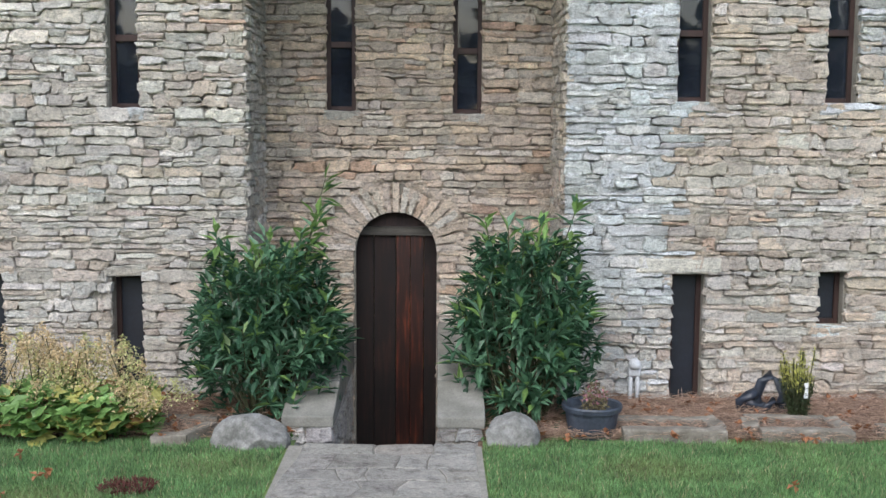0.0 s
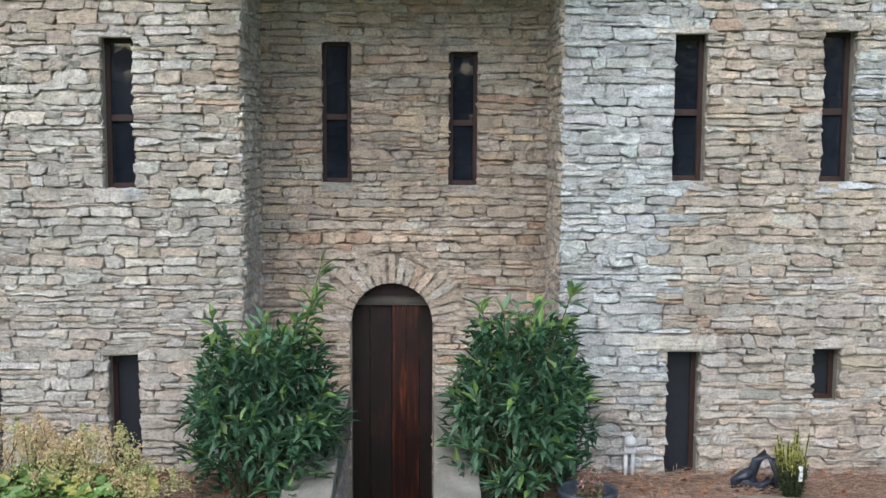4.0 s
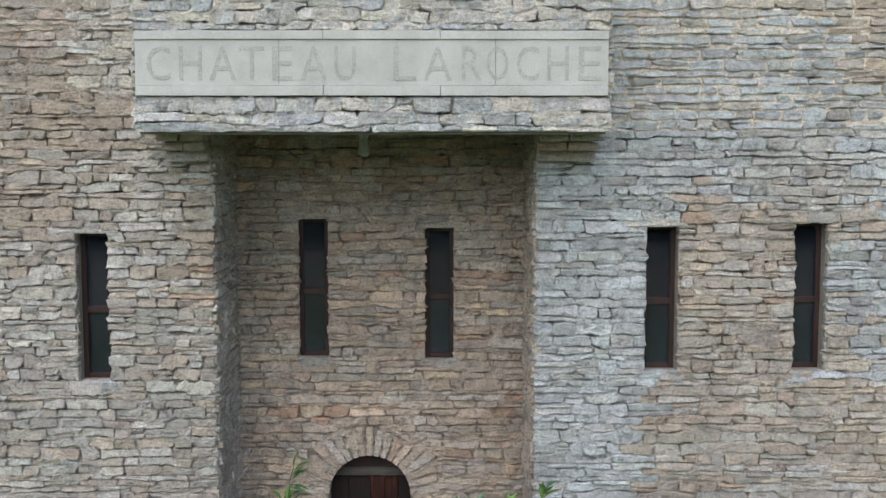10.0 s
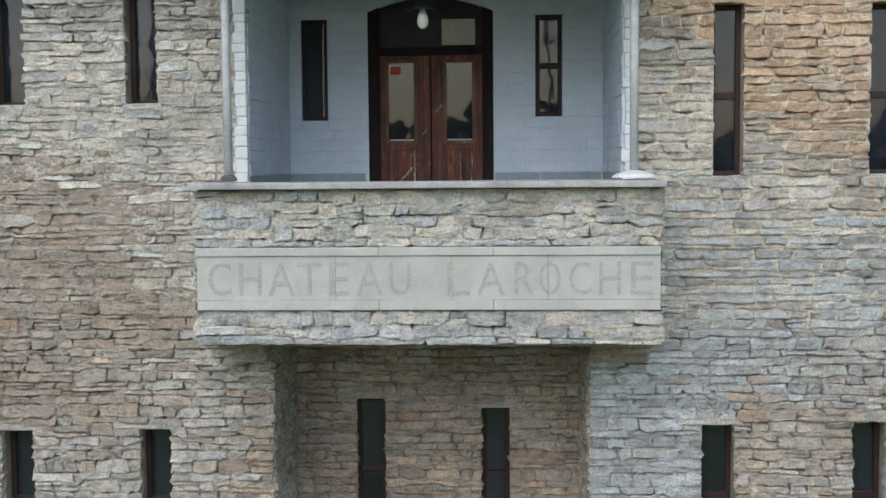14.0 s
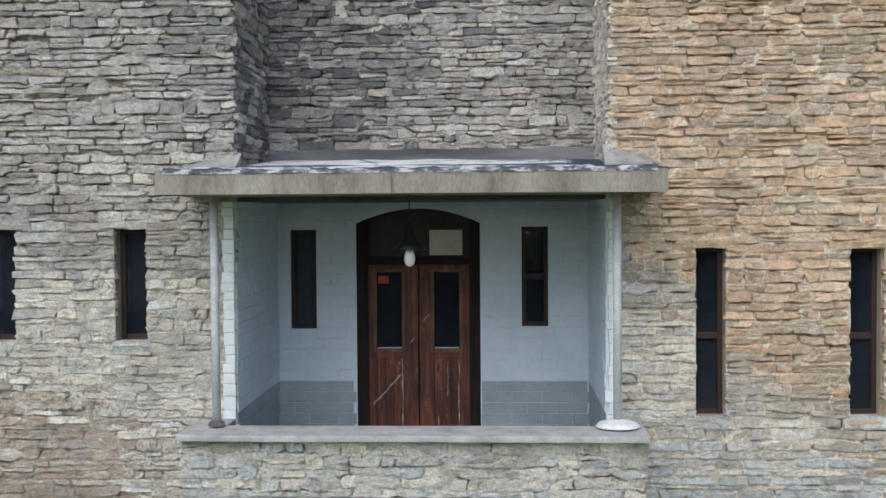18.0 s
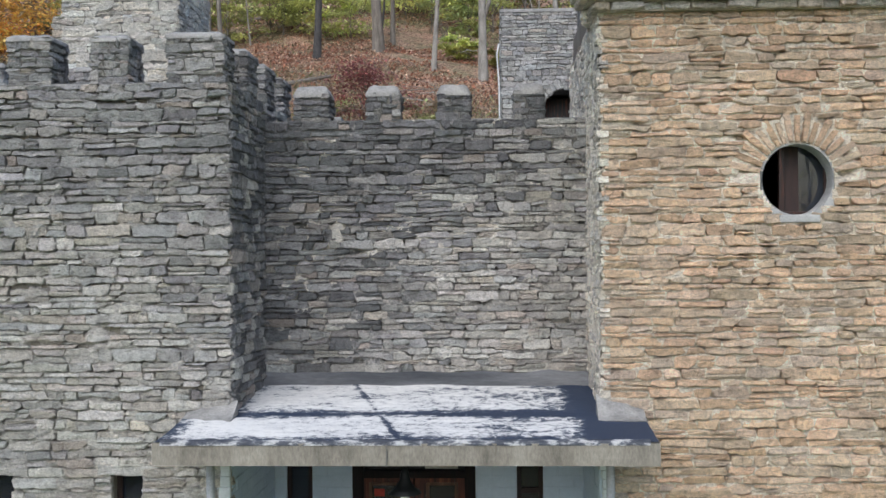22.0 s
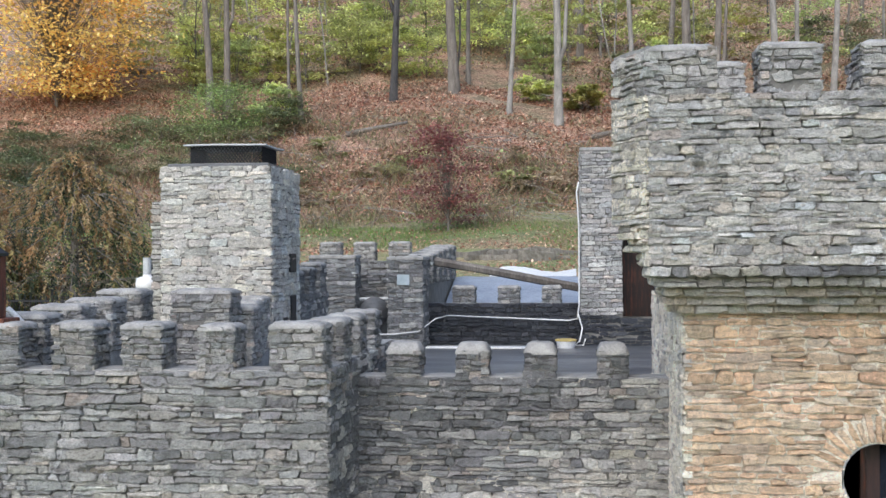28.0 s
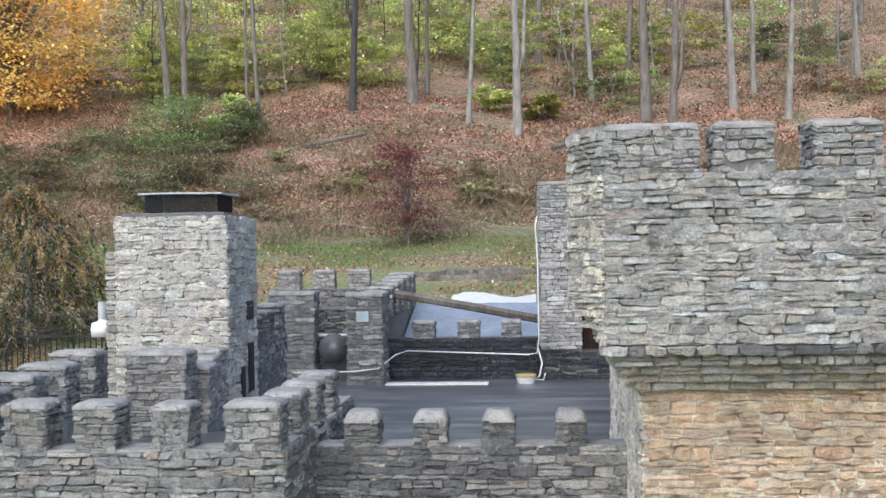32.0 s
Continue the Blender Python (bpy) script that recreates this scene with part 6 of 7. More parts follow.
for i in range(150):
    x = r.choice((r.uniform(-4.2, -1.0), r.uniform(0.5, 4.6)))
    y = r.uniform(-1.5, -0.05) if r.random() < 0.93 else r.uniform(-3.0, -1.5)
    g = r.uniform(0.7, 1.3)
    for k in range(4):
        st.add((x, y, GROUND + 0.07), rand_dir(r, 0.1), (0, 0, 1), 0.06, 0.05, (0.33 * g, 0.15 * g, 0.075 * g))
tagged(st.done("fallen_leaves", M_DRYLEAF, None), "fallen rust-brown leaves on bed and lawn", "leaves", kind="stuff")

# lawn blades
gr = Leaves()
r = random.Random(41)
for i in range(190000):
    x = r.uniform(-3.8, 4.4) if i < 76000 else r.uniform(-9.5, 10)
    y = -3.4 + 2.05 * r.random() if i < 76000 else -1.35 - 9.0 * r.random() ** 1.5
    if -1.06 < x < 0.50 or y > -1.40 + 0.1 * noise.noise((x * 2.5, 2, 2)):
        continue
    if i < 76000 and r.random() < max(0.0, -3.0 - x, x - 3.6, 2.5 * (-3.0 - y)) + 0.3 * noise.noise((x * 1.5, y * 1.5, 6)) * (y < -2.8):
        continue
    g = r.uniform(0.40, 1.30) * (1 + 0.35 * noise.noise((x * 3.5, y * 5, 8)))
    warm = noise.noise((x * 1.2, y * 1.2, 3))
    tone = (0.20 * g + 0.08 * max(0, warm), 0.36 * g, 0.15 * g) if r.random() < 0.93 else (0.45 * g, 0.42 * g, 0.25 * g)
    gr.add((x, y, GROUND - 0.005), (r.uniform(-0.5, 0.5), r.uniform(-0.5, 0.5), 1), (r.uniform(-1, 1), 1, 0), r.uniform(0.03, 0.075), r.uniform(0.005, 0.009), tone)
tagged(gr.done("lawn_grass", M_LEAF, None), "short green lawn grass", "grass", kind="stuff")
sd = Leaves()
for i in range(420):
    a, q = r.uniform(0, 6.283), math.sqrt(r.random())
    g = r.uniform(0.7, 1.2)
    sd.add((-2.0 + math.cos(a) * q * 0.20, -2.62 + math.sin(a) * q * 0.16, GROUND + 0.02), rand_dir(r, 0.8), (0, 0, 1), 0.06, 0.016, (0.15 * g, 0.055 * g, 0.045 * g))
tagged(sd.done("red_groundcover", M_DRYLEAF, None), "patch of low red-brown groundcover in the lawn", "plant", kind="stuff")
wd = Leaves()
for x0, y0 in ((0.58, -1.15), (0.64, -1.35), (0.56, -0.95), (-1.12, -1.35)):
    for i in range(26):
        g = r.uniform(0.7, 1.3)
        wd.add((x0 + r.gauss(0, 0.06), y0 + r.gauss(0, 0.06), GROUND + 0.03), rand_dir(r, 0.7), (0, 0, 1), r.uniform(0.05, 0.11), 0.03, (0.08 * g, 0.17 * g, 0.045 * g))
tagged(wd.done("weeds", M_LEAF, None), "small green weeds beside the path", "weeds", kind="stuff")

# flagstone path with its sunken door well
M_FLAG = stone_material("grey flagstone", 0.3)
M_FLAGBED = plain("sandy joint", [(0.3, (0.20, 0.19, 0.165)), (0.7, (0.31, 0.295, 0.26))], 8)
path = tagged(part("path", box_bm(-1.03, 0.48, -14, -1.55, GROUND - 0.14, GROUND + 0.022), M_FLAGBED), "irregular grey flagstone path leading to the door", "path", kind="structure")
r = random.Random(51)
rows_ = 34
ycuts = [-1.50]
while len(ycuts) < rows_ + 1:
    ycuts.append(ycuts[-1] - r.uniform(0.26, 0.42))


def path_side(y, s):
    k = min(1, (-1.5 - y) / 1.2)
    return (-0.90 - 0.11 * k) if s < 0 else 0.44


for i in range(rows_):
    ya, yb = ycuts[i], ycuts[i + 1]
    n = 4 if i % 3 else 3
    us = [0] + sorted((k + r.uniform(-0.22, 0.22)) / n for k in range(1, n)) + [1]
    for a, b in zip(us, us[1:]):
        c4 = []
        for u, y in ((a, yb), ((a + b) / 2, yb), (b, yb), (b, (ya + yb) / 2), (b, ya), ((a + b) / 2, ya), (a, ya), (a, (ya + yb) / 2)):
            x = path_side(y, -1) + (path_side(y, 1) - path_side(y, -1)) * u
            j = noise.noise_vector((x * 2.6, y * 2.6, 2)) * 0.13
            j = j * (0.25 if u in (0, 1) else 1.0)
            c4.append((x + j.x, y + j.y))
        cx_, cy_ = sum(p[0] for p in c4) / 8, sum(p[1] for p in c4) / 8
        ring = [(cx_ + (p[0] - cx_) * (1 - 0.008 / max(0.05, abs(p[0] - cx_) + 0.04)), cy_ + (p[1] - cy_) * (1 - 0.008 / max(0.05, abs(p[1] - cy_) + 0.04))) for p in c4]
        n8 = 8
        zt = GROUND + 0.028 + r.uniform(-0.003, 0.006)
        V = [(p, q, GROUND - 0.1) for p, q in ring] + [(p, q, zt - 0.006) for p, q in ring] + [(cx_ + (p - cx_) * 0.96, cy_ + (q - cy_) * 0.96, zt + r.uniform(-0.002, 0.002)) for p, q in ring]
        F = [(k + j, k + (j + 1) % n8, k + n8 + (j + 1) % n8, k + n8 + j) for k in (0, n8) for j in range(n8)] + [tuple(range(2 * n8, 3 * n8))]
        mesh_ob("paving_stone", V, F, M_FLAG, path, tones=[[0.35 * a + 0.65 * b for a, b in zip(stone_tone(r, "grey"), (0.24, 0.228, 0.20, 1))]] * len(F))
well = thing("stairs", (-0.28, -0.8, 1.1), "stone steps sunk between low cheek walls", "stairs", kind="structure")
for k in range(5):
    y0 = -1.5 + 0.30 * k
    bm = rough_up(box_bm(-0.72, 0.16, y0, y0 + 0.32, 0.9, GROUND - 0.17 * (k + 1), 0.012), 0.008, 2)
    ob = part("step", bm, M_FLAG, well)
    at = ob.data.attributes.new("tone", 'FLOAT_COLOR', 'FACE')
    at.data.foreach_set("color", list(stone_tone(r, "grey")) * len(ob.data.polygons))
part("landing", box_bm(-0.72, 0.16, 0.0, 1.36, 0.9, 1.06), M_FLAGBED, well)
settle(well)
M_CEMENT = plain("smooth pale cement", [(0.25, (0.13, 0.127, 0.108)), (0.5, (0.20, 0.195, 0.17)), (0.75, (0.28, 0.272, 0.245))], 4, fine=70)
for x0, x1 in ((-1.10, -0.72), (0.15, 0.50)):
    ck = thing("cheek_wall", ((x0 + x1) / 2, -0.2, 1.0), "low pale stone cheek wall beside the steps", "wall", "cheek walls", kind="structure")
    part("core", box_bm(x0 + 0.03, x1 - 0.03, -1.28, 1.12, 0.9, 2.16), M_MORTAR, ck)
    f = facing_right(x1 - 0.03) if x0 < 0 else facing_left(x0 + 0.03)
    lo, hi = (-1.28, 1.12) if x0 < 0 else (-1.12, 1.28)
    hang_stones(ck, r, lay(r, lo, hi, 0.95, 2.16), f, lambda u, v, q: "grey")
    hang_stones(ck, r, lay(r, x0, x1, 1.9, 2.12, h=(0.07, 0.1)), at_y(-1.28), lambda u, v, q: "grey", (-5, 5, 0, 5))
    y0 = -1.32
    for L in (0.62, 0.7, 0.55, 0.55):
        bm = rough_up(box_bm(x0 - 0.02, x1 + 0.02, y0, y0 + L - 0.006, 2.10, 2.20, 0.018), 0.008, 2, 5)
        for v in bm.verts:
            if v.co.z > 2.16:
                v.co.z += 0.27 * max(0.0, min(v.co.y, 0.0) + 1.28)
        part("coping", bm, M_CEMENT, ck, "sloped smooth cement top")
        y0 += L
    settle(ck)


def boulder(x, y, w, d, h, seed, label):
    """A field boulder: blunt facets with worn edges."""
    r = random.Random(seed)
    planes = [(rand_dir(r, 0.25), r.uniform(0.72, 1.0)) for i in range(11)]
    bm = bmesh.new()
    bmesh.ops.create_icosphere(bm, subdivisions=5, radius=1)
    for v in bm.verts:
        n = v.co.normalized()
        k = sum(min(6.0, q / max(0.05, n.dot(p))) ** -22 for p, q in planes) ** (-1 / 22)
        c = n * min(1.15, k) * (1 + 0.05 * noise.noise(n * 3 + Vector((seed, 0, 0))) + 0.025 * noise.noise(n * 9) + 0.012 * noise.noise(n * 24))
        v.co = (c.x * w / 2.0, c.y * d / 2.0, max(-0.4, c.z) * h / 1.3)
    ob = part("boulder", bm, M_BOULDER, smooth=True)
    ob.location = (x, y, GROUND + h * 0.2)
    return tagged(ob, label, "boulder")


M_BOULDER = plain("grey granite boulder", [(0.28, (0.07, 0.07, 0.06)), (0.48, (0.19, 0.188, 0.175)), (0.72, (0.37, 0.367, 0.355))], 7, fine=60, strength=0.6, dist=0.01)
boulder(-1.34, -1.50, 0.54, 0.42, 0.235, 4.0, "rounded grey boulder by the path")
boulder(0.71, -1.40, 0.42, 0.38, 0.24, 9.0, "rounded pale grey boulder by the path")

# edging slabs and low troughs of stone
M_EDGE = plain("mossy brown-grey stone", [(0.25, (0.09, 0.08, 0.062)), (0.5, (0.20, 0.18, 0.148)), (0.75, (0.34, 0.315, 0.27))], 7, fine=50, strength=0.6)
def slab(x0, x1, y0, y1, z1, turn=0.0, label="low rough stone edging slab in the bed"):
    cx, cy = (x0 + x1) / 2, (y0 + y1) / 2
    ob = part("edging_stone", rough_up(box_bm(x0 - cx, x1 - cx, y0 - cy, y1 - cy, -0.05, z1 * 0.98, 0.015), 0.016, 4, 7), M_EDGE)
    ob.matrix_basis = pose(cx, cy, GROUND, 0, 0, turn)
    return tagged(ob, label, "stone", "edging stones")


slab(1.62, 2.46, -1.38, -1.24, 0.12)
slab(1.62, 2.36, -0.98, -0.86, 0.11)
slab(2.34, 2.48, -1.22, -0.86, 0.11, 6)
slab(2.74, 3.50, -1.34, -1.20, 0.11)
slab(2.72, 3.42, -0.90, -0.78, 0.11)
slab(2.66, 2.80, -1.18, -0.84, 0.10, -8)
slab(3.38, 3.52, -1.18, -0.84, 0.10, 5)
slab(3.75, 4.6, -1.20, -1.06, 0.10, -3)
slab(-2.12, -1.84, -1.54, -1.38, 0.09, 4)
slab(-1.86, -1.74, -1.5, -1.1, 0.10, -24)
slab(-2.15, -1.70, -0.98, -0.82, 0.09, 2)

# tub with dry flowers
M_TUB = plain("grey-blue plastic", [(0.3, (0.025, 0.033, 0.048)), (0.6, (0.055, 0.068, 0.09)), (0.8, (0.12, 0.135, 0.155))], 7, 0.5, fine=30)
tub = thing("flower_tub", (1.40, -1.12, GROUND), "low grey-blue plastic tub with faded pink flowers", "planter")
part("pot", lathe_bm([(0.18, 0.0), (0.195, 0.05), (0.222, 0.215), (0.245, 0.22), (0.25, 0.255), (0.242, 0.27), (0.225, 0.255), (0.215, 0.20), (0.0, 0.19)], 28, (1.40, -1.12, GROUND)), M_TUB, tub, smooth=False)
fl, r = Leaves(), random.Random(61)
for i in range(420):
    a, q = r.uniform(0, 6.283), r.random() ** 0.7
    p = (1.42 + math.cos(a) * q * 0.11, -1.12 + math.sin(a) * q * 0.1, GROUND + 0.20 + 0.24 * r.random() * (1.1 - q * 0.5))
    g = r.uniform(0.7, 1.2)
    tone = (0.50 * g, 0.24 * g, 0.27 * g) if r.random() < 0.3 and p[2] > GROUND + 0.27 else (0.26 * g, 0.22 * g, 0.12 * g)
    fl.add(p, rand_dir(r, 0.5), (0, 0, 1), 0.035, 0.02, tone)
fl.done("flower_growth", M_DRYLEAF, tub, "stuff")
settle(tub)

# meter pipes on the wall
mt = thing("utility_meter", (1.92, -0.08, GROUND), "grey metal meter on two upright pipes", "meter")
for x in (1.885, 1.95):
    part("pipe", tube_bm([(x, -0.09, GROUND - 0.02), (x, -0.09, GROUND + 0.30)], 0.02, 10), M_PIPE, mt, smooth=True)
case = part("body", box_bm(1.86, 1.975, -0.13, -0.055, GROUND + 0.27, GROUND + 0.36, 0.02), M_PIPE, mt)
part("dial", lathe_bm([(0.055, 0), (0.06, 0.03), (0.05, 0.07), (0.02, 0.09)], 16, (1.92, -0.10, GROUND + 0.34)), M_PIPE, case, smooth=True)
settle(mt)

# dark ornament: a knot of rounded lobes
bm = bmesh.new()
tube_bm([(2.98, -0.42, GROUND + 0.03), (2.94, -0.42, GROUND + 0.16), (2.99, -0.42, GROUND + 0.30), (3.06, -0.42, GROUND + 0.36), (3.14, -0.42, GROUND + 0.30), (3.19, -0.42, GROUND + 0.17), (3.13, -0.42, GROUND + 0.03)], 0.045, 10, bm)
tube_bm([(2.82, -0.42, GROUND + 0.14), (2.92, -0.42, GROUND + 0.09), (3.06, -0.42, GROUND + 0.05), (3.2, -0.42, GROUND + 0.10), (3.30, -0.42, GROUND + 0.15)], 0.06, 10, bm, 0.04)
tube_bm([(2.80, -0.46, GROUND + 0.04), (2.79, -0.46, GROUND + 0.13), (2.86, -0.46, GROUND + 0.18), (2.93, -0.44, GROUND + 0.20)], 0.04, 9, bm, 0.05)
tube_bm([(3.30, -0.46, GROUND + 0.03), (3.33, -0.46, GROUND + 0.12), (3.27, -0.46, GROUND + 0.20), (3.18, -0.44, GROUND + 0.24)], 0.04, 9, bm, 0.05)
tube_bm([(2.98, -0.50, GROUND + 0.02), (3.02, -0.52, GROUND + 0.10), (3.07, -0.50, GROUND + 0.15), (3.12, -0.47, GROUND + 0.10)], 0.035, 9, bm, 0.03)
box_bm(2.93, 3.2, -0.50, -0.34, GROUND - 0.02, GROUND + 0.05, 0.015, bm)
orn = part("garden_ornament", bm, M_ORN := plain("glossy blue-black glaze", [(0.3, (0.012, 0.016, 0.026)), (0.7, (0.04, 0.05, 0.07))], 9, 0.35), smooth=True)
tagged(orn, "glossy blue-black looped garden ornament", "ornament")

# small upright yew with a tag
yew = thing("young_yew", (3.19, -0.80, GROUND), "small columnar yew with yellow tips and a white tag", "shrub")
yl, st, r = Leaves(), bmesh.new(), random.Random(71)
for i in range(44):
    a, q = r.uniform(0, 6.283), math.sqrt(r.random()) * 0.14
    b = Vector((3.19 + math.cos(a) * q * 0.35, -0.80 + math.sin(a) * q * 0.35, GROUND + 0.02))
    t_ = Vector((3.19 + math.cos(a) * q * 1.15, -0.80 + math.sin(a) * q, GROUND + r.uniform(0.36, 0.66)))
    tube_bm([b, (b + t_) / 2, t_], 0.005, 4, st)
    for j in range(64):
        k = j / 64
        p = b + (t_ - b) * (0.1 + 0.9 * k)
        g = r.uniform(0.7, 1.2)
        tone = (0.50 * g, 0.50 * g, 0.13 * g) if k > 0.6 and t_.z > GROUND + 0.42 else (0.05 * g, 0.075 * g, 0.03 * g)
        yl.add(p, rand_dir(r, 0.5), (0, 0, 1), 0.05, 0.012, tone)
part("stem_work", st, M_STEM, yew)["kind"] = "stuff"
yl.done("needles", M_LEAF, yew)
part("tag", box_bm(3.20, 3.235, -0.925, -0.920, GROUND + 0.27, GROUND + 0.40, 0.002), M_WHITE, yew)
settle(yew)

# ---------------------------------------------------------------- roof terrace things
tagged(part("slope_rail", rough_up(tube_bm([(-2.5, 15.0, 14.48), (-0.8, 15.0, 14.18), (0.85, 15.0, 13.86)], 0.10, 6), 0.01, 1), M_TIMBER), "grey weathered timber rail sloping across the back", "beam")
M_TARP = plain("blue-grey sheet roofing", [(0.3, (0.20, 0.24, 0.30)), (0.6, (0.30, 0.34, 0.41)), (0.8, (0.42, 0.45, 0.5))], 1.4, 0.5, fine=14)
V = [(-2.5 + 3.3 * i / 12, 15.3 + 4.5 * j / 8, 12.95 + 1.1 * j / 8 + 0.03 * noise.noise((i * 0.6, j * 0.6, 0))) for j in range(9) for i in range(13)]
F = [(j * 13 + i, j * 13 + i + 1, j * 13 + i + 14, j * 13 + i + 13) for j in range(8) for i in range(12)]
tagged(mesh_ob("sheet_roof", V, F, M_TARP, smooth=True), "blue-grey sheet roof behind the terrace", "roof", kind="structure")
V = [(-1.6 + 2.3 * i / 16, 19.85 + 1.4 * j / 6, 14.05 + 0.08 * math.sin(i * 0.4) * (j / 6) + 0.18 * j / 6 + 0.03 * noise.noise((i * 0.7, j, 1))) for j in range(7) for i in range(17)]
F = [(j * 17 + i, j * 17 + i + 1, j * 17 + i + 18, j * 17 + i + 17) for j in range(6) for i in range(16)]
tagged(mesh_ob("white_sheet", V, F, M_WHITE, smooth=True), "white plastic sheet lying over the roof edge", "sheet")
cd = thing("white_conduit", (-1, 12.2, 13.0), "white plastic conduit along the terrace wall", "pipe")
part("pipe", tube_bm([(-4.2, 12.1, 13.02), (-3.0, 12.15, 13.03), (-2.5, 12.2, 13.08), (-2.2, 12.6, 13.32), (-2.0, 13.05, 13.36), (0.5, 13.08, 13.26), (0.68, 12.95, 13.3), (0.72, 12.95, 13.6), (0.72, 12.95, 15.2), (0.68, 12.95, 15.9), (0.72, 12.95, 16.1)], 0.015, 8), M_WHITE, cd, smooth=True)
part("loop", tube_bm([(0.7, 12.93, 13.4), (0.78, 12.9, 13.1), (0.72, 12.8, 12.85), (0.62, 12.75, 12.78), (0.8, 12.7, 12.78), (0.84, 12.8, 12.9)], 0.016, 6), M_WHITE, cd)
settle(cd)
tagged(part("white_flashing", box_bm(-2.35, -0.3, 12.1, 12.5, 12.752, 12.775, 0.004), M_WHITE), "strip of white flashing on the terrace", "flashing", kind="structure")
bk = thing("bucket", (0.45, 12.4, 12.75), "white bucket with a yellow lid", "bucket")
pail = part("body", lathe_bm([(0.17, 0), (0.2, 0.14)], 18, (0.45, 12.4, 12.75)), M_WHITE, bk)
part("lid", lathe_bm([(0.215, 0.14), (0.215, 0.17), (0.2, 0.175)], 18, (0.45, 12.4, 12.75)), plain("yellowed lid", [(0.3, (0.45, 0.33, 0.10)), (0.7, (0.6, 0.48, 0.2))], 9, 0.5), pail, "yellow lid")
settle(bk)

# chimney hood: mesh sides under a bent plate
hood = part("hood_plate", rough_up(box_bm(-5.42, -4.12, 6.55, 7.75, 16.325, 16.35, 0.004), 0.03, 4, 1.3), M_PIPE, chim, "bent grey metal plate")
for x0, x1, y0, y1 in ((-5.34, -4.19, 6.65, 6.66), (-5.34, -4.19, 7.59, 7.60), (-5.34, -5.33, 6.66, 7.59), (-4.20, -4.19, 6.66, 7.59)):
    bm = bmesh.new()
    L = max(x1 - x0, y1 - y0)
    n = int(L / 0.055)
    along = Vector((1, 0, 0)) if x1 - x0 > y1 - y0 else Vector((0, 1, 0))
    o = Vector((x0, y0, 16.06))
    for i in range(-4, n):
        for s in (0, 1):
            a, b = max(0, i) * 0.055, min(n, i + 4) * 0.055
            za, zb = (max(0, i) - i) * 0.066, (min(n, i + 4) - i) * 0.066
            if s:
                za, zb = 0.265 - za, 0.265 - zb
            tube_bm([o + along * a + Vector((0, 0, za)), o + along * b + Vector((0, 0, zb))], 0.0075, 3, bm)
    part("mesh_side", bm, M_BLACK, hood, "black expanded-metal mesh")
# openings low in the chimney's side: raised black blocks in place of their shade
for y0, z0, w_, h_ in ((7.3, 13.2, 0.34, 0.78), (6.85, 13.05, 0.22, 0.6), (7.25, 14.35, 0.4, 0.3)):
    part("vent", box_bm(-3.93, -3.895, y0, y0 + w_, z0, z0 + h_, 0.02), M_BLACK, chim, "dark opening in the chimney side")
# outdoor lamp on a post
ol = thing("outdoor_lamp", (-7.0, 9.1, 13.2), "white bowl-shaped outdoor lamp", "lamp")
part("bowl", lathe_bm([(0.05, 0.30), (0.075, 0.19), (0.185, 0.15), (0.205, 0.03), (0.19, -0.09), (0.02, -0.10)], 18, (-6.97, 9.1, 14.08)), M_WHITE, ol, smooth=True)
part("neck", tube_bm([(-6.97, 9.1, 14.3), (-6.97, 9.1, 14.6)], 0.075, 10), M_PIPE, ol)
part("post", tube_bm([(-6.97, 9.3, 9.5), (-6.97, 9.3, 14.56), (-6.97, 9.1, 14.56)], 0.03, 8), M_BLACK, ol)
settle(ol)
# wooden lantern box and a white fitting with its cable on the battlement
lant = thing("wooden_lantern", (-5.24, 0.21, 13.96), "red-brown wooden lantern box with a dark roof on a merlon", "lantern")
part("base", box_bm(-5.44, -5.02, 0.04, 0.38, 13.955, 14.0, 0.006), M_DOOR2, lant)
part("body", box_bm(-5.38, -5.14, 0.09, 0.33, 14.0, 14.62, 0.008), M_DOOR2, lant)
part("roof", lathe_bm([(0.2, 0.0), (0.21, 0.03), (0.1, 0.1), (0.02, 0.14)], 4, (-5.26, 0.21, 14.62)), M_BLACK, lant)
settle(lant)
fit_ = thing("white_fitting", (-5.1, 0.5, 13.9), "short white pipe fitting with a hanging black cable", "pipe")
part("pipe", tube_bm([(-5.24, 0.56, 14.08), (-5.14, 0.54, 14.0), (-5.06, 0.52, 13.93)], 0.03, 8), M_WHITE, fit_, smooth=True)
part("cable", tube_bm([(-5.06, 0.52, 13.93), (-4.96, 0.48, 13.76), (-4.86, 0.44, 13.6), (-4.80, 0.42, 13.515)], 0.009, 6), M_BLACK, fit_)
settle(fit_)
# iron fence
fence = thing("iron_fence", (-10, 15.5, ground_z(0, 15.5)), "black iron picket fence", "fence")
part("rail", box_bm(-15, -7.0, 15.5, 15.54, 13.55, 13.6), M_BLACK, fence)
part("rail", box_bm(-15, -7.0, 15.5, 15.54, 12.75, 12.8), M_BLACK, fence)
for i in range(60):
    x = -15 + 8.0 * i / 59
    part("picket", tube_bm([(x, 15.52, 12.3), (x, 15.52, 13.7 if i % 12 else 13.85)], 0.016 if i % 12 else 0.03, 5), M_BLACK, fence)
settle(fence)

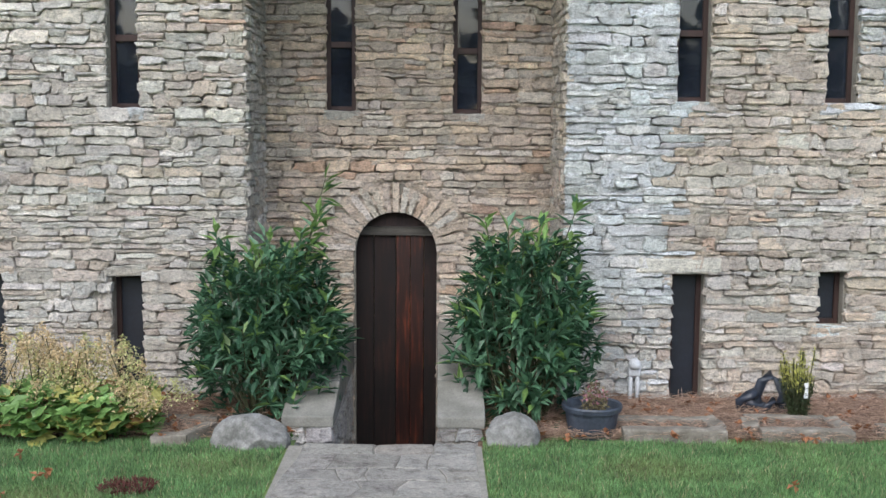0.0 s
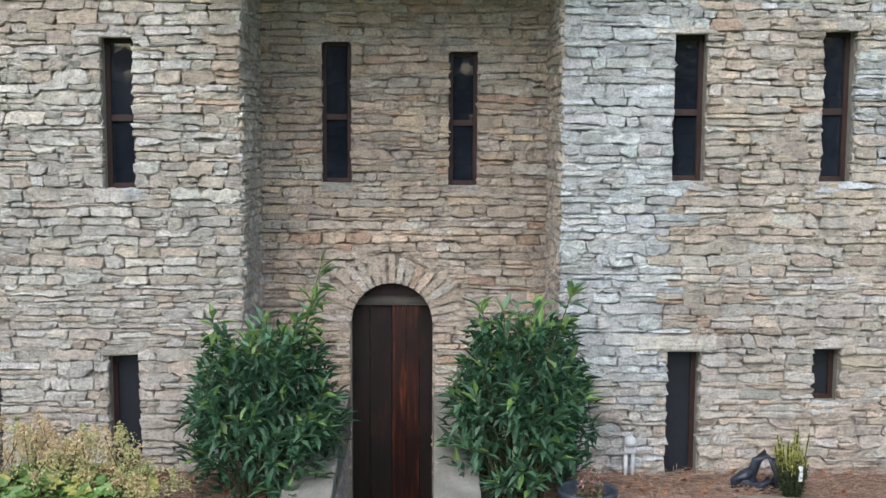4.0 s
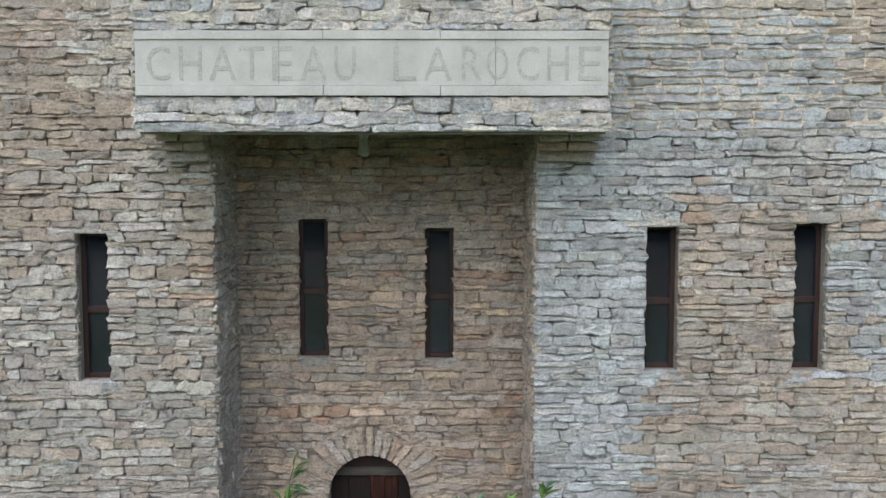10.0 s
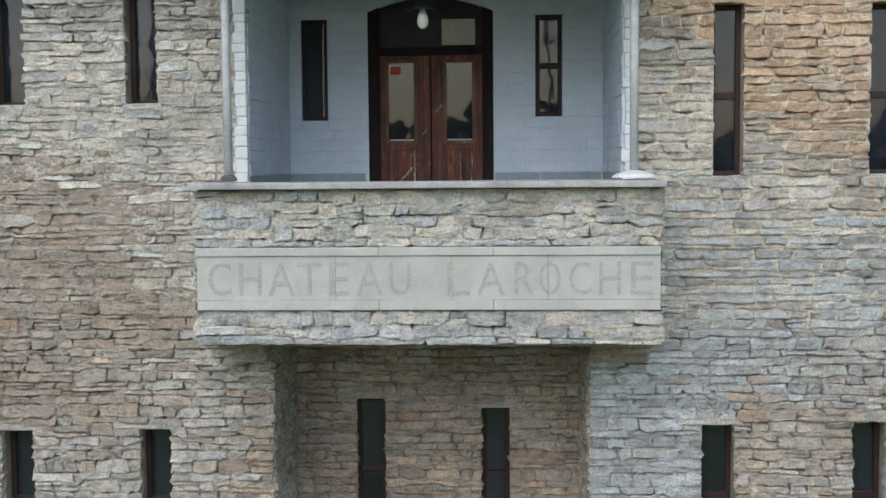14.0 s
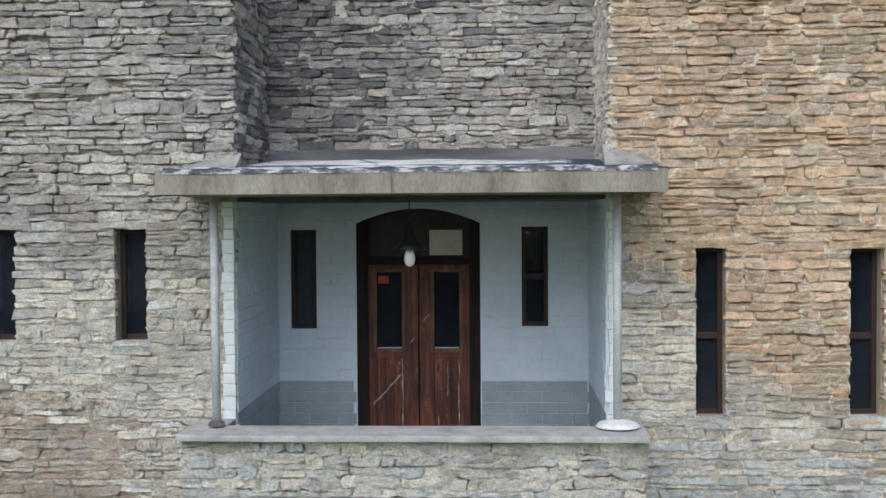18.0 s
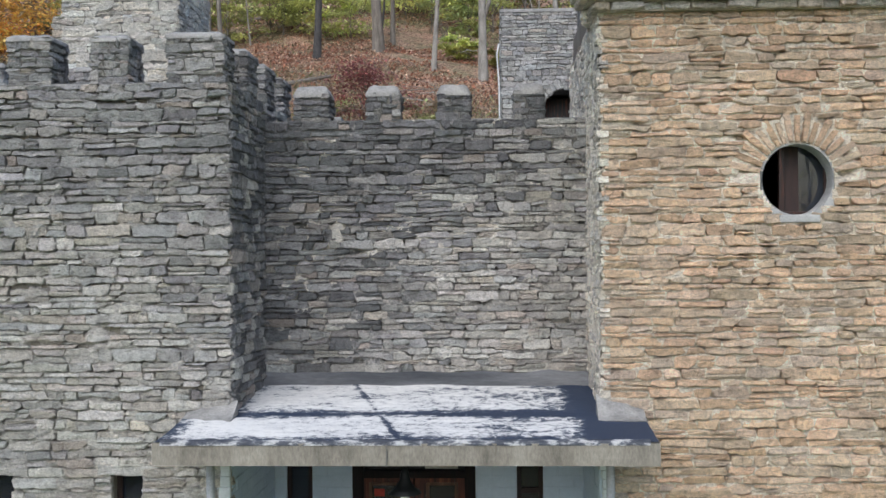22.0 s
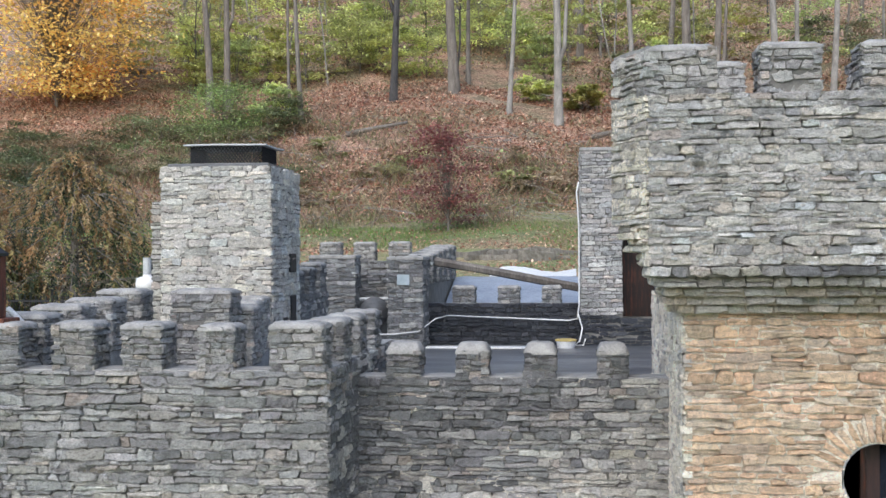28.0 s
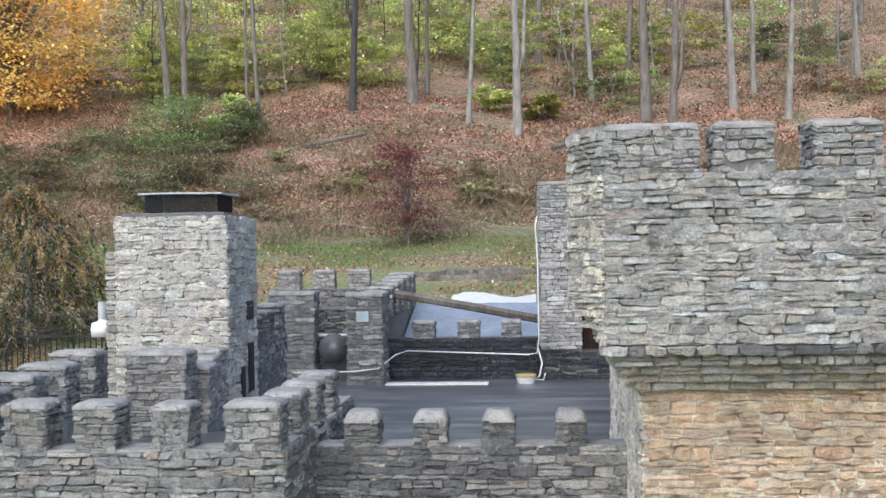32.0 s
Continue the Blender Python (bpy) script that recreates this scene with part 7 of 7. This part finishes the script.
# ---------------------------------------------------------------- the wooded slope
M_BARK = plain("grey bark", [(0.3, (0.10, 0.088, 0.075)), (0.55, (0.215, 0.19, 0.165)), (0.8, (0.34, 0.315, 0.285))], 2.2, fine=12, strength=0.8, dist=0.03, stretch=(3, 3, 0.5))
M_BARKDARK = plain("dark furrowed bark", [(0.3, (0.03, 0.03, 0.033)), (0.7, (0.095, 0.09, 0.088))], 3, fine=12, strength=0.8, dist=0.03, stretch=(3, 3, 0.5))
M_BARKPALE = plain("pale smooth bark", [(0.3, (0.17, 0.16, 0.145)), (0.7, (0.40, 0.38, 0.35))], 2, fine=12, stretch=(2, 2, 0.6))
YG, GR, DG, OR, BR, RD = (0.68, 0.72, 0.28), (0.50, 0.58, 0.25), (0.20, 0.23, 0.115), (0.90, 0.47, 0.09), (0.36, 0.25, 0.15), (0.38, 0.13, 0.125)


def tree(x, y, wd, bark, seed, height=22, lean=0.0, label="tall bare-trunked forest tree on the slope"):
    """Tapered bowed trunk with limbs and a thin high crown."""
    r = random.Random(seed)
    z = ground_z(x, y) - 0.3
    t = thing("forest_tree", (x, y, z), label, "tree", "trees of the slope")
    bm = bmesh.new()
    pts = [Vector((x + lean * k * height + 0.25 * noise.noise((seed, k * 2.2, 0)) * k * 3, y + 0.3 * noise.noise((seed, k * 2, 9)), z + height * k)) for k in [j / 9 for j in range(10)]]
    tube_bm([pts[0] - Vector((0, 0, 0.2))] + pts, wd * 0.56, 9, bm, wd * 0.16)
    for v in bm.verts:
        if v.co.z < z + 0.5:
            c = pts[0]
            v.co.x = c.x + (v.co.x - c.x) * 1.25
            v.co.y = c.y + (v.co.y - c.y) * 1.25
    lv = Leaves(True)
    for i in range(9):
        k = r.uniform(0.5, 0.98)
        p = pts[int(k * 9)]
        d = rand_dir(r, 0.7)
        L = r.uniform(1.5, 3.8) * (1.25 - k * 0.6)
        q = [p, p + d * L * 0.5, p + d * L + Vector((0, 0, L * 0.25))]
        tube_bm(q, wd * 0.14, 5, bm, 0.02)
        for j in range(26):
            c = q[1] + (q[2] - q[1]) * r.random() + rand_dir(r) * r.uniform(0.1, 1.0)
            g = r.uniform(0.7, 1.3)
            base = r.choice((YG, GR, YG, BR))
            lv.add(c, rand_dir(r), (0, 0, 1), r.uniform(0.2, 0.34), r.uniform(0.14, 0.22), tuple(v * g for v in base))
    for i in range(5):
        k = r.uniform(0.08, 0.5)
        p = pts[int(k * 9)].lerp(pts[min(9, int(k * 9) + 1)], k * 9 % 1)
        d = rand_dir(r, 0.5)
        L = r.uniform(0.6, 2.2)
        e = p + d * L + Vector((0, 0, r.uniform(-0.4, 0.3) * L))
        tube_bm([p, p + d * L * 0.5, e], wd * 0.08, 4, bm, 0.010)
        for j in range(3):
            q = (p + d * L * 0.5).lerp(e, r.random())
            tube_bm([q, q + (d + rand_dir(r, -0.2) * 0.9).normalized() * L * r.uniform(0.3, 0.6)], 0.018, 3, bm, 0.006)
    if seed % 4 == 1:
        k = r.uniform(0.1, 0.3)
        p = pts[0].lerp(pts[9], k)
        s_ = r.choice((-1, 1))
        tube_bm([p, p + Vector((0.5 * s_, 0, 1.4)), p + Vector((0.8 * s_, 0.1, height * 0.3)), p + Vector((1.3 * s_, 0.2, height * 0.62))], wd * 0.34, 7, bm, 0.05)
    part("trunk", bm, bark, t, smooth=True)
    lv.done("crown", M_LEAF, t)
    settle(t)


B, D_, P_ = M_BARK, M_BARKDARK, M_BARKPALE
SPECS = ((-28.4, 80.3, .64, B), (-27.3, 81.2, .58, B), (-39.2, 87.4, .5, P_), (-18.3, 69.2, .36, B), (-21.1, 76.9, .26, B), (-12.7, 75.4, .56, D_), (-8.4, 78.9, .86, B),
         (-7.8, 84.4, .4, B), (-3.8, 72.2, .38, P_), (-0.2, 69.6, .6, P_), (1.5, 96.5, .62, B), (5.6, 81.2, .42, P_), (9.2, 75.3, .78, B), (10.8, 72.7, .56, B),
         (16.1, 78.3, .6, P_), (18.3, 81.9, .42, P_), (19.7, 76.2, .52, P_), (27.3, 85.2, .46, P_), (27, 97.4, .42, B), (8.6, 84.9, .5, B))
for i, (x, y, w_, bk_) in enumerate(SPECS):
    tree(x, y, w_, bk_, 100 + i, 20 + (i * 7) % 8, ((i * 37) % 11 - 5) * 0.011)
r = random.Random(81)
for i in range(42):
    x, y = r.uniform(-60, 60), r.uniform(96, 165)
    tree(x, y, r.uniform(0.25, 0.6), r.choice((B, B, P_)), 300 + i, r.uniform(18, 26), r.uniform(-0.03, 0.03))
for i in range(24):
    x, y = r.uniform(-36, 32), r.uniform(82, 112)
    tree(x, y, r.uniform(0.12, 0.28), r.choice((B, P_, P_, D_)), 440 + i, r.uniform(9, 16), r.uniform(-0.10, 0.10), label="thin leaning young forest tree on the slope")
for i in range(14):
    x = r.choice((r.uniform(-75, -42), r.uniform(32, 70)))
    tree(x, r.uniform(66, 100), r.uniform(0.3, 0.6), B, 400 + i, 22)


def sapling(x, y, h, w, tones, seed, count, label, name="sapling", low=0.3, leaf=(0.16, 0.30), dense=0.34):
    """A small leafy tree or shrub: forked stems and layered sprays of leaves."""
    r = random.Random(seed)
    z = ground_z(x, y)
    t = thing(name, (x, y, z), label, "shrub" if h < 3.2 else "tree", "undergrowth of the slope")
    bm, br, lv = bmesh.new(), bmesh.new(), Leaves(True)
    sprays = []
    for i in range(max(6, count // 24)):
        k = low + (1 - low) * r.random()
        a = r.uniform(0, 6.283)
        q = w * 0.5 * math.sqrt(r.random()) * (1.15 - abs(k - 0.55) * 1.1)
        c = Vector((x + math.cos(a) * q, y + math.sin(a) * q, z + h * k))
        tube_bm([(x, y, z + h * k * 0.35), Vector((x, y, z + h * k * 0.35)).lerp(c, 0.55) + Vector((0, 0, 0.1 * h)), c], 0.012 + 0.0018 * h, 3, br, 0.006)
        sprays.append(c)
    tube_bm([(x, y, z - 0.2), (x + 0.05 * h * r.uniform(-1, 1), y, z + h * 0.5), (x + 0.08 * h * r.uniform(-1, 1), y, z + h * 0.95)], 0.018 * h ** 0.7 + 0.01, 6, bm, 0.012)
    main, own = r.choice(tones), r.uniform(0.85, 1.3)
    for c in sprays:
        tint = main if r.random() < 0.7 else r.choice(tones)
        shade = own * r.uniform(0.6, 1.2)
        for j in range(84 if w > 2.5 else 40):
            g = shade * r.uniform(0.7, 1.3)
            o = Vector((r.gauss(0, 1), r.gauss(0, 1), r.gauss(0, 0.2))) * w * 0.13 * dense * 2
            d = rand_dir(r)
            lv.add(c + o, (d.x, d.y, d.z * 0.45 - 0.1), (r.uniform(-0.4, 0.4), r.uniform(-0.4, 0.4), 1), r.uniform(*leaf), r.uniform(leaf[0] * 0.7, leaf[1] * 0.7), tuple(v * g for v in tint))
    part("trunk", bm, M_BARK, t)
    part("twig_work", br, M_BARK, t)["kind"] = "stuff"
    lv.done("crown", M_LEAF, t)
    settle(t)


sapling(-41.2, 79.5, 17, 15.5, ((1.0, 0.60, 0.18), (1.0, 0.66, 0.22), (1.0, 0.57, 0.16), (1.0, 0.78, 0.30)), 501, 6800, "maple with orange autumn leaves", low=0.07, leaf=(0.26, 0.46), dense=0.34)
sapling(-22.8, 65.5, 4.0, 6.0, ((0.34, 0.46, 0.17), (0.40, 0.50, 0.19), (0.28, 0.36, 0.14), (0.46, 0.52, 0.2)), 502, 1900, "rounded green shrub on the slope", low=0.05, leaf=(0.12, 0.24), dense=0.5)
sapling(-5.2, 43.5, 5.0, 3.5, (RD, (0.42, 0.16, 0.15), (0.30, 0.11, 0.11)), 503, 1300, "thin shrub with dark red leaves", name="red_shrub", low=0.10, leaf=(0.11, 0.20), dense=0.5)
for i, (x, y, h, w_) in enumerate(((-33, 92, 7, 8), (-37, 99, 8, 8), (-27, 98, 7, 7), (-24, 88, 5.5, 6), (-19, 90, 5, 6), (-16.5, 97, 7, 8), (-14, 86, 4.5, 6), (-11, 98, 7, 8), (-8, 103, 8, 9), (-5, 92, 5, 6),
                                   (-1.5, 86, 4, 4), (0, 104, 7, 8), (4, 98, 5, 6), (10, 96, 5, 6), (-2, 77, 2.2, 3), (1.5, 73, 1.8, 2.6), (14, 90, 5, 7), (21, 92, 6, 7), (-30, 84, 3.5, 5), (-20.5, 70, 3, 4))):
    sapling(x, y, h, w_, (YG, YG, GR, (0.42, 0.40, 0.13)), 520 + i, 560, "sapling with yellow-green autumn leaves", low=0.2, leaf=(0.22, 0.38))
for i in range(30):
    x = r.uniform(-40, 12)
    sapling(x, r.uniform(84, 110), r.uniform(3, 6), r.uniform(4, 7), (YG, YG, GR, (0.60, 0.58, 0.22)), 700 + i, 460, "sapling with yellow-green autumn leaves", low=0.15, leaf=(0.22, 0.38))
for i in range(34):
    x = r.uniform(-56, 34)
    sapling(x, r.uniform(112, 165), r.uniform(4, 8), r.uniform(6, 10), (YG, YG, GR, (0.52, 0.46, 0.16), (0.55, 0.36, 0.12)), 740 + i, 380, "sapling with yellow-green autumn leaves", low=0.1, leaf=(0.28, 0.46))
for i in range(26):
    x = r.uniform(5, 46)
    sapling(x, r.uniform(76, 105), r.uniform(1.6, 4), r.uniform(3, 6), (GR, DG, GR, YG, BR), 560 + i, 300, "green shrub among the trunks", low=0.05)
for i in range(62):
    x = r.uniform(-46, -16)
    sapling(x, r.uniform(52, 71), r.uniform(1.0, 2.6), r.uniform(2.5, 5), (DG, DG, (0.13, 0.17, 0.08), (0.26, 0.33, 0.15), (0.15, 0.19, 0.09), BR, (0.34, 0.30, 0.17)), 600 + i, 340, "tangled dark green bramble", name="bramble", low=0.05, leaf=(0.12, 0.24), dense=0.5)
for i in range(18):
    sapling(r.uniform(-16, 14), r.uniform(50, 62), r.uniform(0.7, 1.6), r.uniform(2, 4), (BR, (0.36, 0.30, 0.19), (0.44, 0.35, 0.24), (0.32, 0.30, 0.15), (0.36, 0.38, 0.17)), 650 + i, 120, "low brown brush below the wood", name="brush", low=0.05)


# the drooping evergreen beside the wing
def drooping_tree(x, y, h, w, seed):
    r = random.Random(seed)
    z = ground_z(x, y)
    t = thing("drooping_conifer", (x, y, z), "dark conifer with drooping rust-tipped sprays", "tree")
    bm, lv = bmesh.new(), Leaves(True)
    tube_bm([(x, y, z - 0.3), (x, y, z + h * 0.95)], 0.16, 8, bm, 0.03)
    for i in range(210):
        k = r.uniform(0.02, 1.0)
        a = r.uniform(0, 6.283)
        L = w * 0.5 * (1.05 - k ** 3.2) * r.uniform(0.65, 1.1)
        p = Vector((x, y, z + h * k * 0.95))
        e = p + Vector((math.cos(a) * L, math.sin(a) * L, 0.15 - 0.16 * L))
        out = Vector((math.cos(a), math.sin(a), 0))
        tube_bm([p, p.lerp(e, 0.5) + Vector((0, 0, 0.12 * L)), e], 0.02, 4, bm, 0.006)
        for f in range(9):
            m = r.uniform(0.3, 1.0)
            o = p.lerp(e, m) + Vector((0, 0, 0.12 * L * (1 - abs(2 * m - 1)))) + Vector((r.gauss(0, 0.12), r.gauss(0, 0.12), r.gauss(0, 0.05)))
            fall = (out * r.uniform(0.1, 0.7) + Vector((r.gauss(0, 0.35), r.gauss(0, 0.35), -1))).normalized()
            n = r.uniform(0.28, 0.7)
            dry = r.random() < (0.30 + 0.55 * k) * (0.45 + 0.55 * m)
            base = r.choice(((0.43, 0.28, 0.14), (0.50, 0.36, 0.20), (0.36, 0.21, 0.10), (0.38, 0.31, 0.13))) if dry else r.choice(((0.06, 0.085, 0.05), (0.10, 0.13, 0.065), (0.19, 0.20, 0.09), (0.05, 0.07, 0.05)))
            shade = r.uniform(0.75, 1.2)
            for j in range(15):
                q = o + fall * n * (j / 14)
                g = shade * r.uniform(0.75, 1.2)
                side = rand_dir(r)
                lv.add(q, (side.x + fall.x, side.y + fall.y, fall.z * 0.8 + 0.2 * side.z), rand_dir(r), r.uniform(0.07, 0.17) * (1.1 - 0.5 * j / 14), r.uniform(0.028, 0.05), tuple(v * g for v in base))
    part("trunk", bm, M_BARK, t)
    lv.done("crown", M_DRYLEAF, t)
    settle(t)


drooping_tree(-12.2, 17.8, 4.3, 6.0, 701)
drooping_tree(-16.5, 19.5, 4.6, 5.5, 702)
drooping_tree(-14.3, 16.6, 3.2, 4.0, 703)

# rocks at the foot of the slope, fallen logs, leaf litter
r = random.Random(91)
for i in range(26):
    x, y = r.uniform(-3.5, 3.5), 30.0 + r.uniform(-0.5, 2.2)
    bm = rough_up(box_bm(-0.5, 0.5, -0.25, 0.25, -0.15, r.uniform(0.12, 0.3), 0.06), 0.07, 1, 3)
    ob = part("rock", bm, M_EDGE)
    k = r.uniform(0.3, 0.95)
    ob.matrix_basis = pose(x, y, ground_z(x, y), r.uniform(-8, 8), r.uniform(-8, 8), r.uniform(0, 60)) @ Matrix.Diagonal((k * 1.5, k, 0.6 + 0.6 * k, 1))
    tagged(ob, "flat grey fieldstone lying at the slope's foot", "rock", "fieldstones")
for i, (x, y, L, a) in enumerate(((-14.5, 66, 4.5, 24), (-19, 94, 7, 35), (2, 66, 3, 10), (-24, 100, 8, 25))):
    z = ground_z(x, y)
    d = Vector((math.cos(radians(a)), math.sin(radians(a)) * 0.4, 0.15))
    ob = part("fallen_log", tube_bm([Vector((x, y, z + 0.15)), Vector((x, y, z + 0.25)) + d * L * 0.5, Vector((x, y, z + 0.3)) + d * L], 0.2, 8, None, 0.1), M_BARK, smooth=True)
    tagged(ob, "fallen grey log lying on the slope", "log", "fallen logs")
lt = Leaves(True)
for i in range(250000):
    x, y = r.uniform(-50, 40), 26 + 124 * r.random() ** 1.25 if i < 110000 else r.uniform(46, 84) if i < 215000 else r.uniform(24, 52)
    if y < 52 and r.random() < (0.4 if 37 < y and x < 0 else 0.1):
        continue
    if noise.noise((x * 0.12, y * 0.12, 8)) < -0.22:
        continue
    g = r.uniform(0.45, 1.55)
    tone = tuple(v * g for v in r.choice(((0.50, 0.25, 0.17), (0.60, 0.38, 0.265), (0.38, 0.18, 0.125), (0.70, 0.53, 0.40), (0.28, 0.18, 0.125))))
    s = r.uniform(0.13, 0.29) if y > 50 else r.uniform(0.09, 0.17)
    lt.add((x, y, ground_z(x, y) + 0.03), (r.uniform(-1, 1), r.uniform(-1, 1), r.uniform(0, 0.6)), (0, 0, 1), s, s * 0.7, tone)
tagged(lt.done("leaf_litter", M_DRYLEAF, None), "red-brown fallen leaves covering the slope", "leaves", kind="stuff")
sticks = bmesh.new()
for i in range(800):
    x, y = (r.uniform(-24, 14), r.uniform(44, 66)) if i % 3 else (r.uniform(-38, 20), r.uniform(66, 100))
    a, L = r.uniform(0, 6.283), r.uniform(0.8, 3.2)
    p = Vector((x, y, ground_z(x, y) + r.uniform(0.05, 0.4)))
    q = Vector((x + math.cos(a) * L, y + math.sin(a) * L * 0.4, 0))
    q.z = ground_z(q.x, q.y) + r.uniform(0.1, 0.9)
    tube_bm([p, p.lerp(q, 0.5) + Vector((0, 0, r.uniform(0, 0.25))), q], r.uniform(0.02, 0.05) if i < 150 else r.uniform(0.010, 0.02), 3, sticks, 0.008)
tagged(part("brushwood", sticks, M_BARKPALE), "pale dead sticks and brushwood lying on the slope", "brushwood", kind="stuff")
gs = Leaves(True)
for i in range(60000):
    x, y = r.uniform(-26, 12), r.uniform(21, 56)
    n = noise.noise((x * 0.11, y * 0.2, 3))
    if n < (-0.05 if 36 < y < 50 else 0.12):
        continue
    g = r.uniform(0.6, 1.3)
    tone = (0.20 * g, 0.33 * g, 0.08 * g) if r.random() < (0.7 if x < -4 else 0.45) else (0.40 * g, 0.34 * g, 0.18 * g)
    gs.add((x, y, ground_z(x, y) - 0.02), (r.uniform(-0.5, 0.5), r.uniform(-0.5, 0.5), 1), (1, r.uniform(-1, 1), 0), r.uniform(0.10, 0.26), r.uniform(0.03, 0.06), tone)
tagged(gs.done("rough_grass", M_LEAF, None), "rough green and straw-coloured grass behind the castle", "grass", kind="stuff")
ub = Leaves(True)
for i in range(64000):
    x, y = r.uniform(-52, 44), 50 + 95 * r.random()
    n = noise.noise((x * 0.1, y * 0.1, 12)) + (0.35 if x > 4 and y > 76 else 0) + (0.35 if x < -20 and y < 70 else 0) + (0.15 if y > 90 else 0)
    if n < 0.22:
        continue
    g = r.uniform(0.5, 1.5)
    tone = tuple(v * g for v in r.choice(((0.30, 0.38, 0.16), DG, DG, (0.14, 0.13, 0.06), BR, (0.24, 0.12, 0.08), (0.36, 0.30, 0.18))))
    ub.add((x, y, ground_z(x, y) + r.random() ** 2 * 0.9), rand_dir(r, 0.5), (0, 0, 1), r.uniform(0.14, 0.34), r.uniform(0.10, 0.22), tone)
for i in range(30000):
    x, y = r.uniform(-36, 18), r.uniform(45, 70)
    n = noise.noise((x * 0.16, y * 0.16, 22)) + (0.25 if y < 60 else 0.0) + (0.3 if x < -18 else 0)
    if n < 0.05:
        continue
    g = r.uniform(0.5, 1.35)
    tone = tuple(v * g for v in r.choice(((0.40, 0.31, 0.20), (0.46, 0.38, 0.25), (0.30, 0.27, 0.14), (0.27, 0.31, 0.13), (0.33, 0.19, 0.14), (0.20, 0.17, 0.12))))
    d = (r.uniform(-0.9, 0.9), r.uniform(-0.5, 0.5), 1) if r.random() < 0.7 else rand_dir(r)
    ub.add((x, y, ground_z(x, y) + r.random() ** 2 * 0.5), d, (1, r.uniform(-1, 1), 0), r.uniform(0.3, 0.9), r.uniform(0.04, 0.10), tone)
tagged(ub.done("undergrowth", M_LEAF, None), "low green and brown undergrowth on the slope", "undergrowth", kind="stuff")

# added unseen behind the viewer: a leaf band screening low sky, and trees
r = random.Random(95)
fw = Leaves(True)
for i in range(26000):
    a = r.uniform(-1.25, 1.25)
    R = r.uniform(50, 66)
    x, y = R * 1.5 * math.sin(a), -R * math.cos(a) + 6
    h = 7.0 + 2.2 * noise.noise((a * 9, 0, 5)) + 2.2 * noise.noise((a * 31, 0, 9))
    z = GROUND + h * r.random() ** 0.8
    g = r.uniform(0.6, 1.2)
    fw.add((x, y, z), rand_dir(r), (0, 0, 1), r.uniform(1.3, 2.4), r.uniform(0.9, 1.6), tuple(v * g for v in r.choice(((0.10, 0.13, 0.05), (0.16, 0.17, 0.06), (0.22, 0.15, 0.06), (0.07, 0.10, 0.045)))))
tagged(fw.done("far_wood", M_LEAF, None), "autumn wood at the far edge of the garden", "wood", kind="stuff")
for i in range(12):
    tree(-42 + 7.5 * i + r.uniform(-2, 2), -58 + r.uniform(-6, 6), r.uniform(0.4, 0.7), B, 800 + i, r.uniform(16, 22), 0.0, "garden tree far in front of the castle")
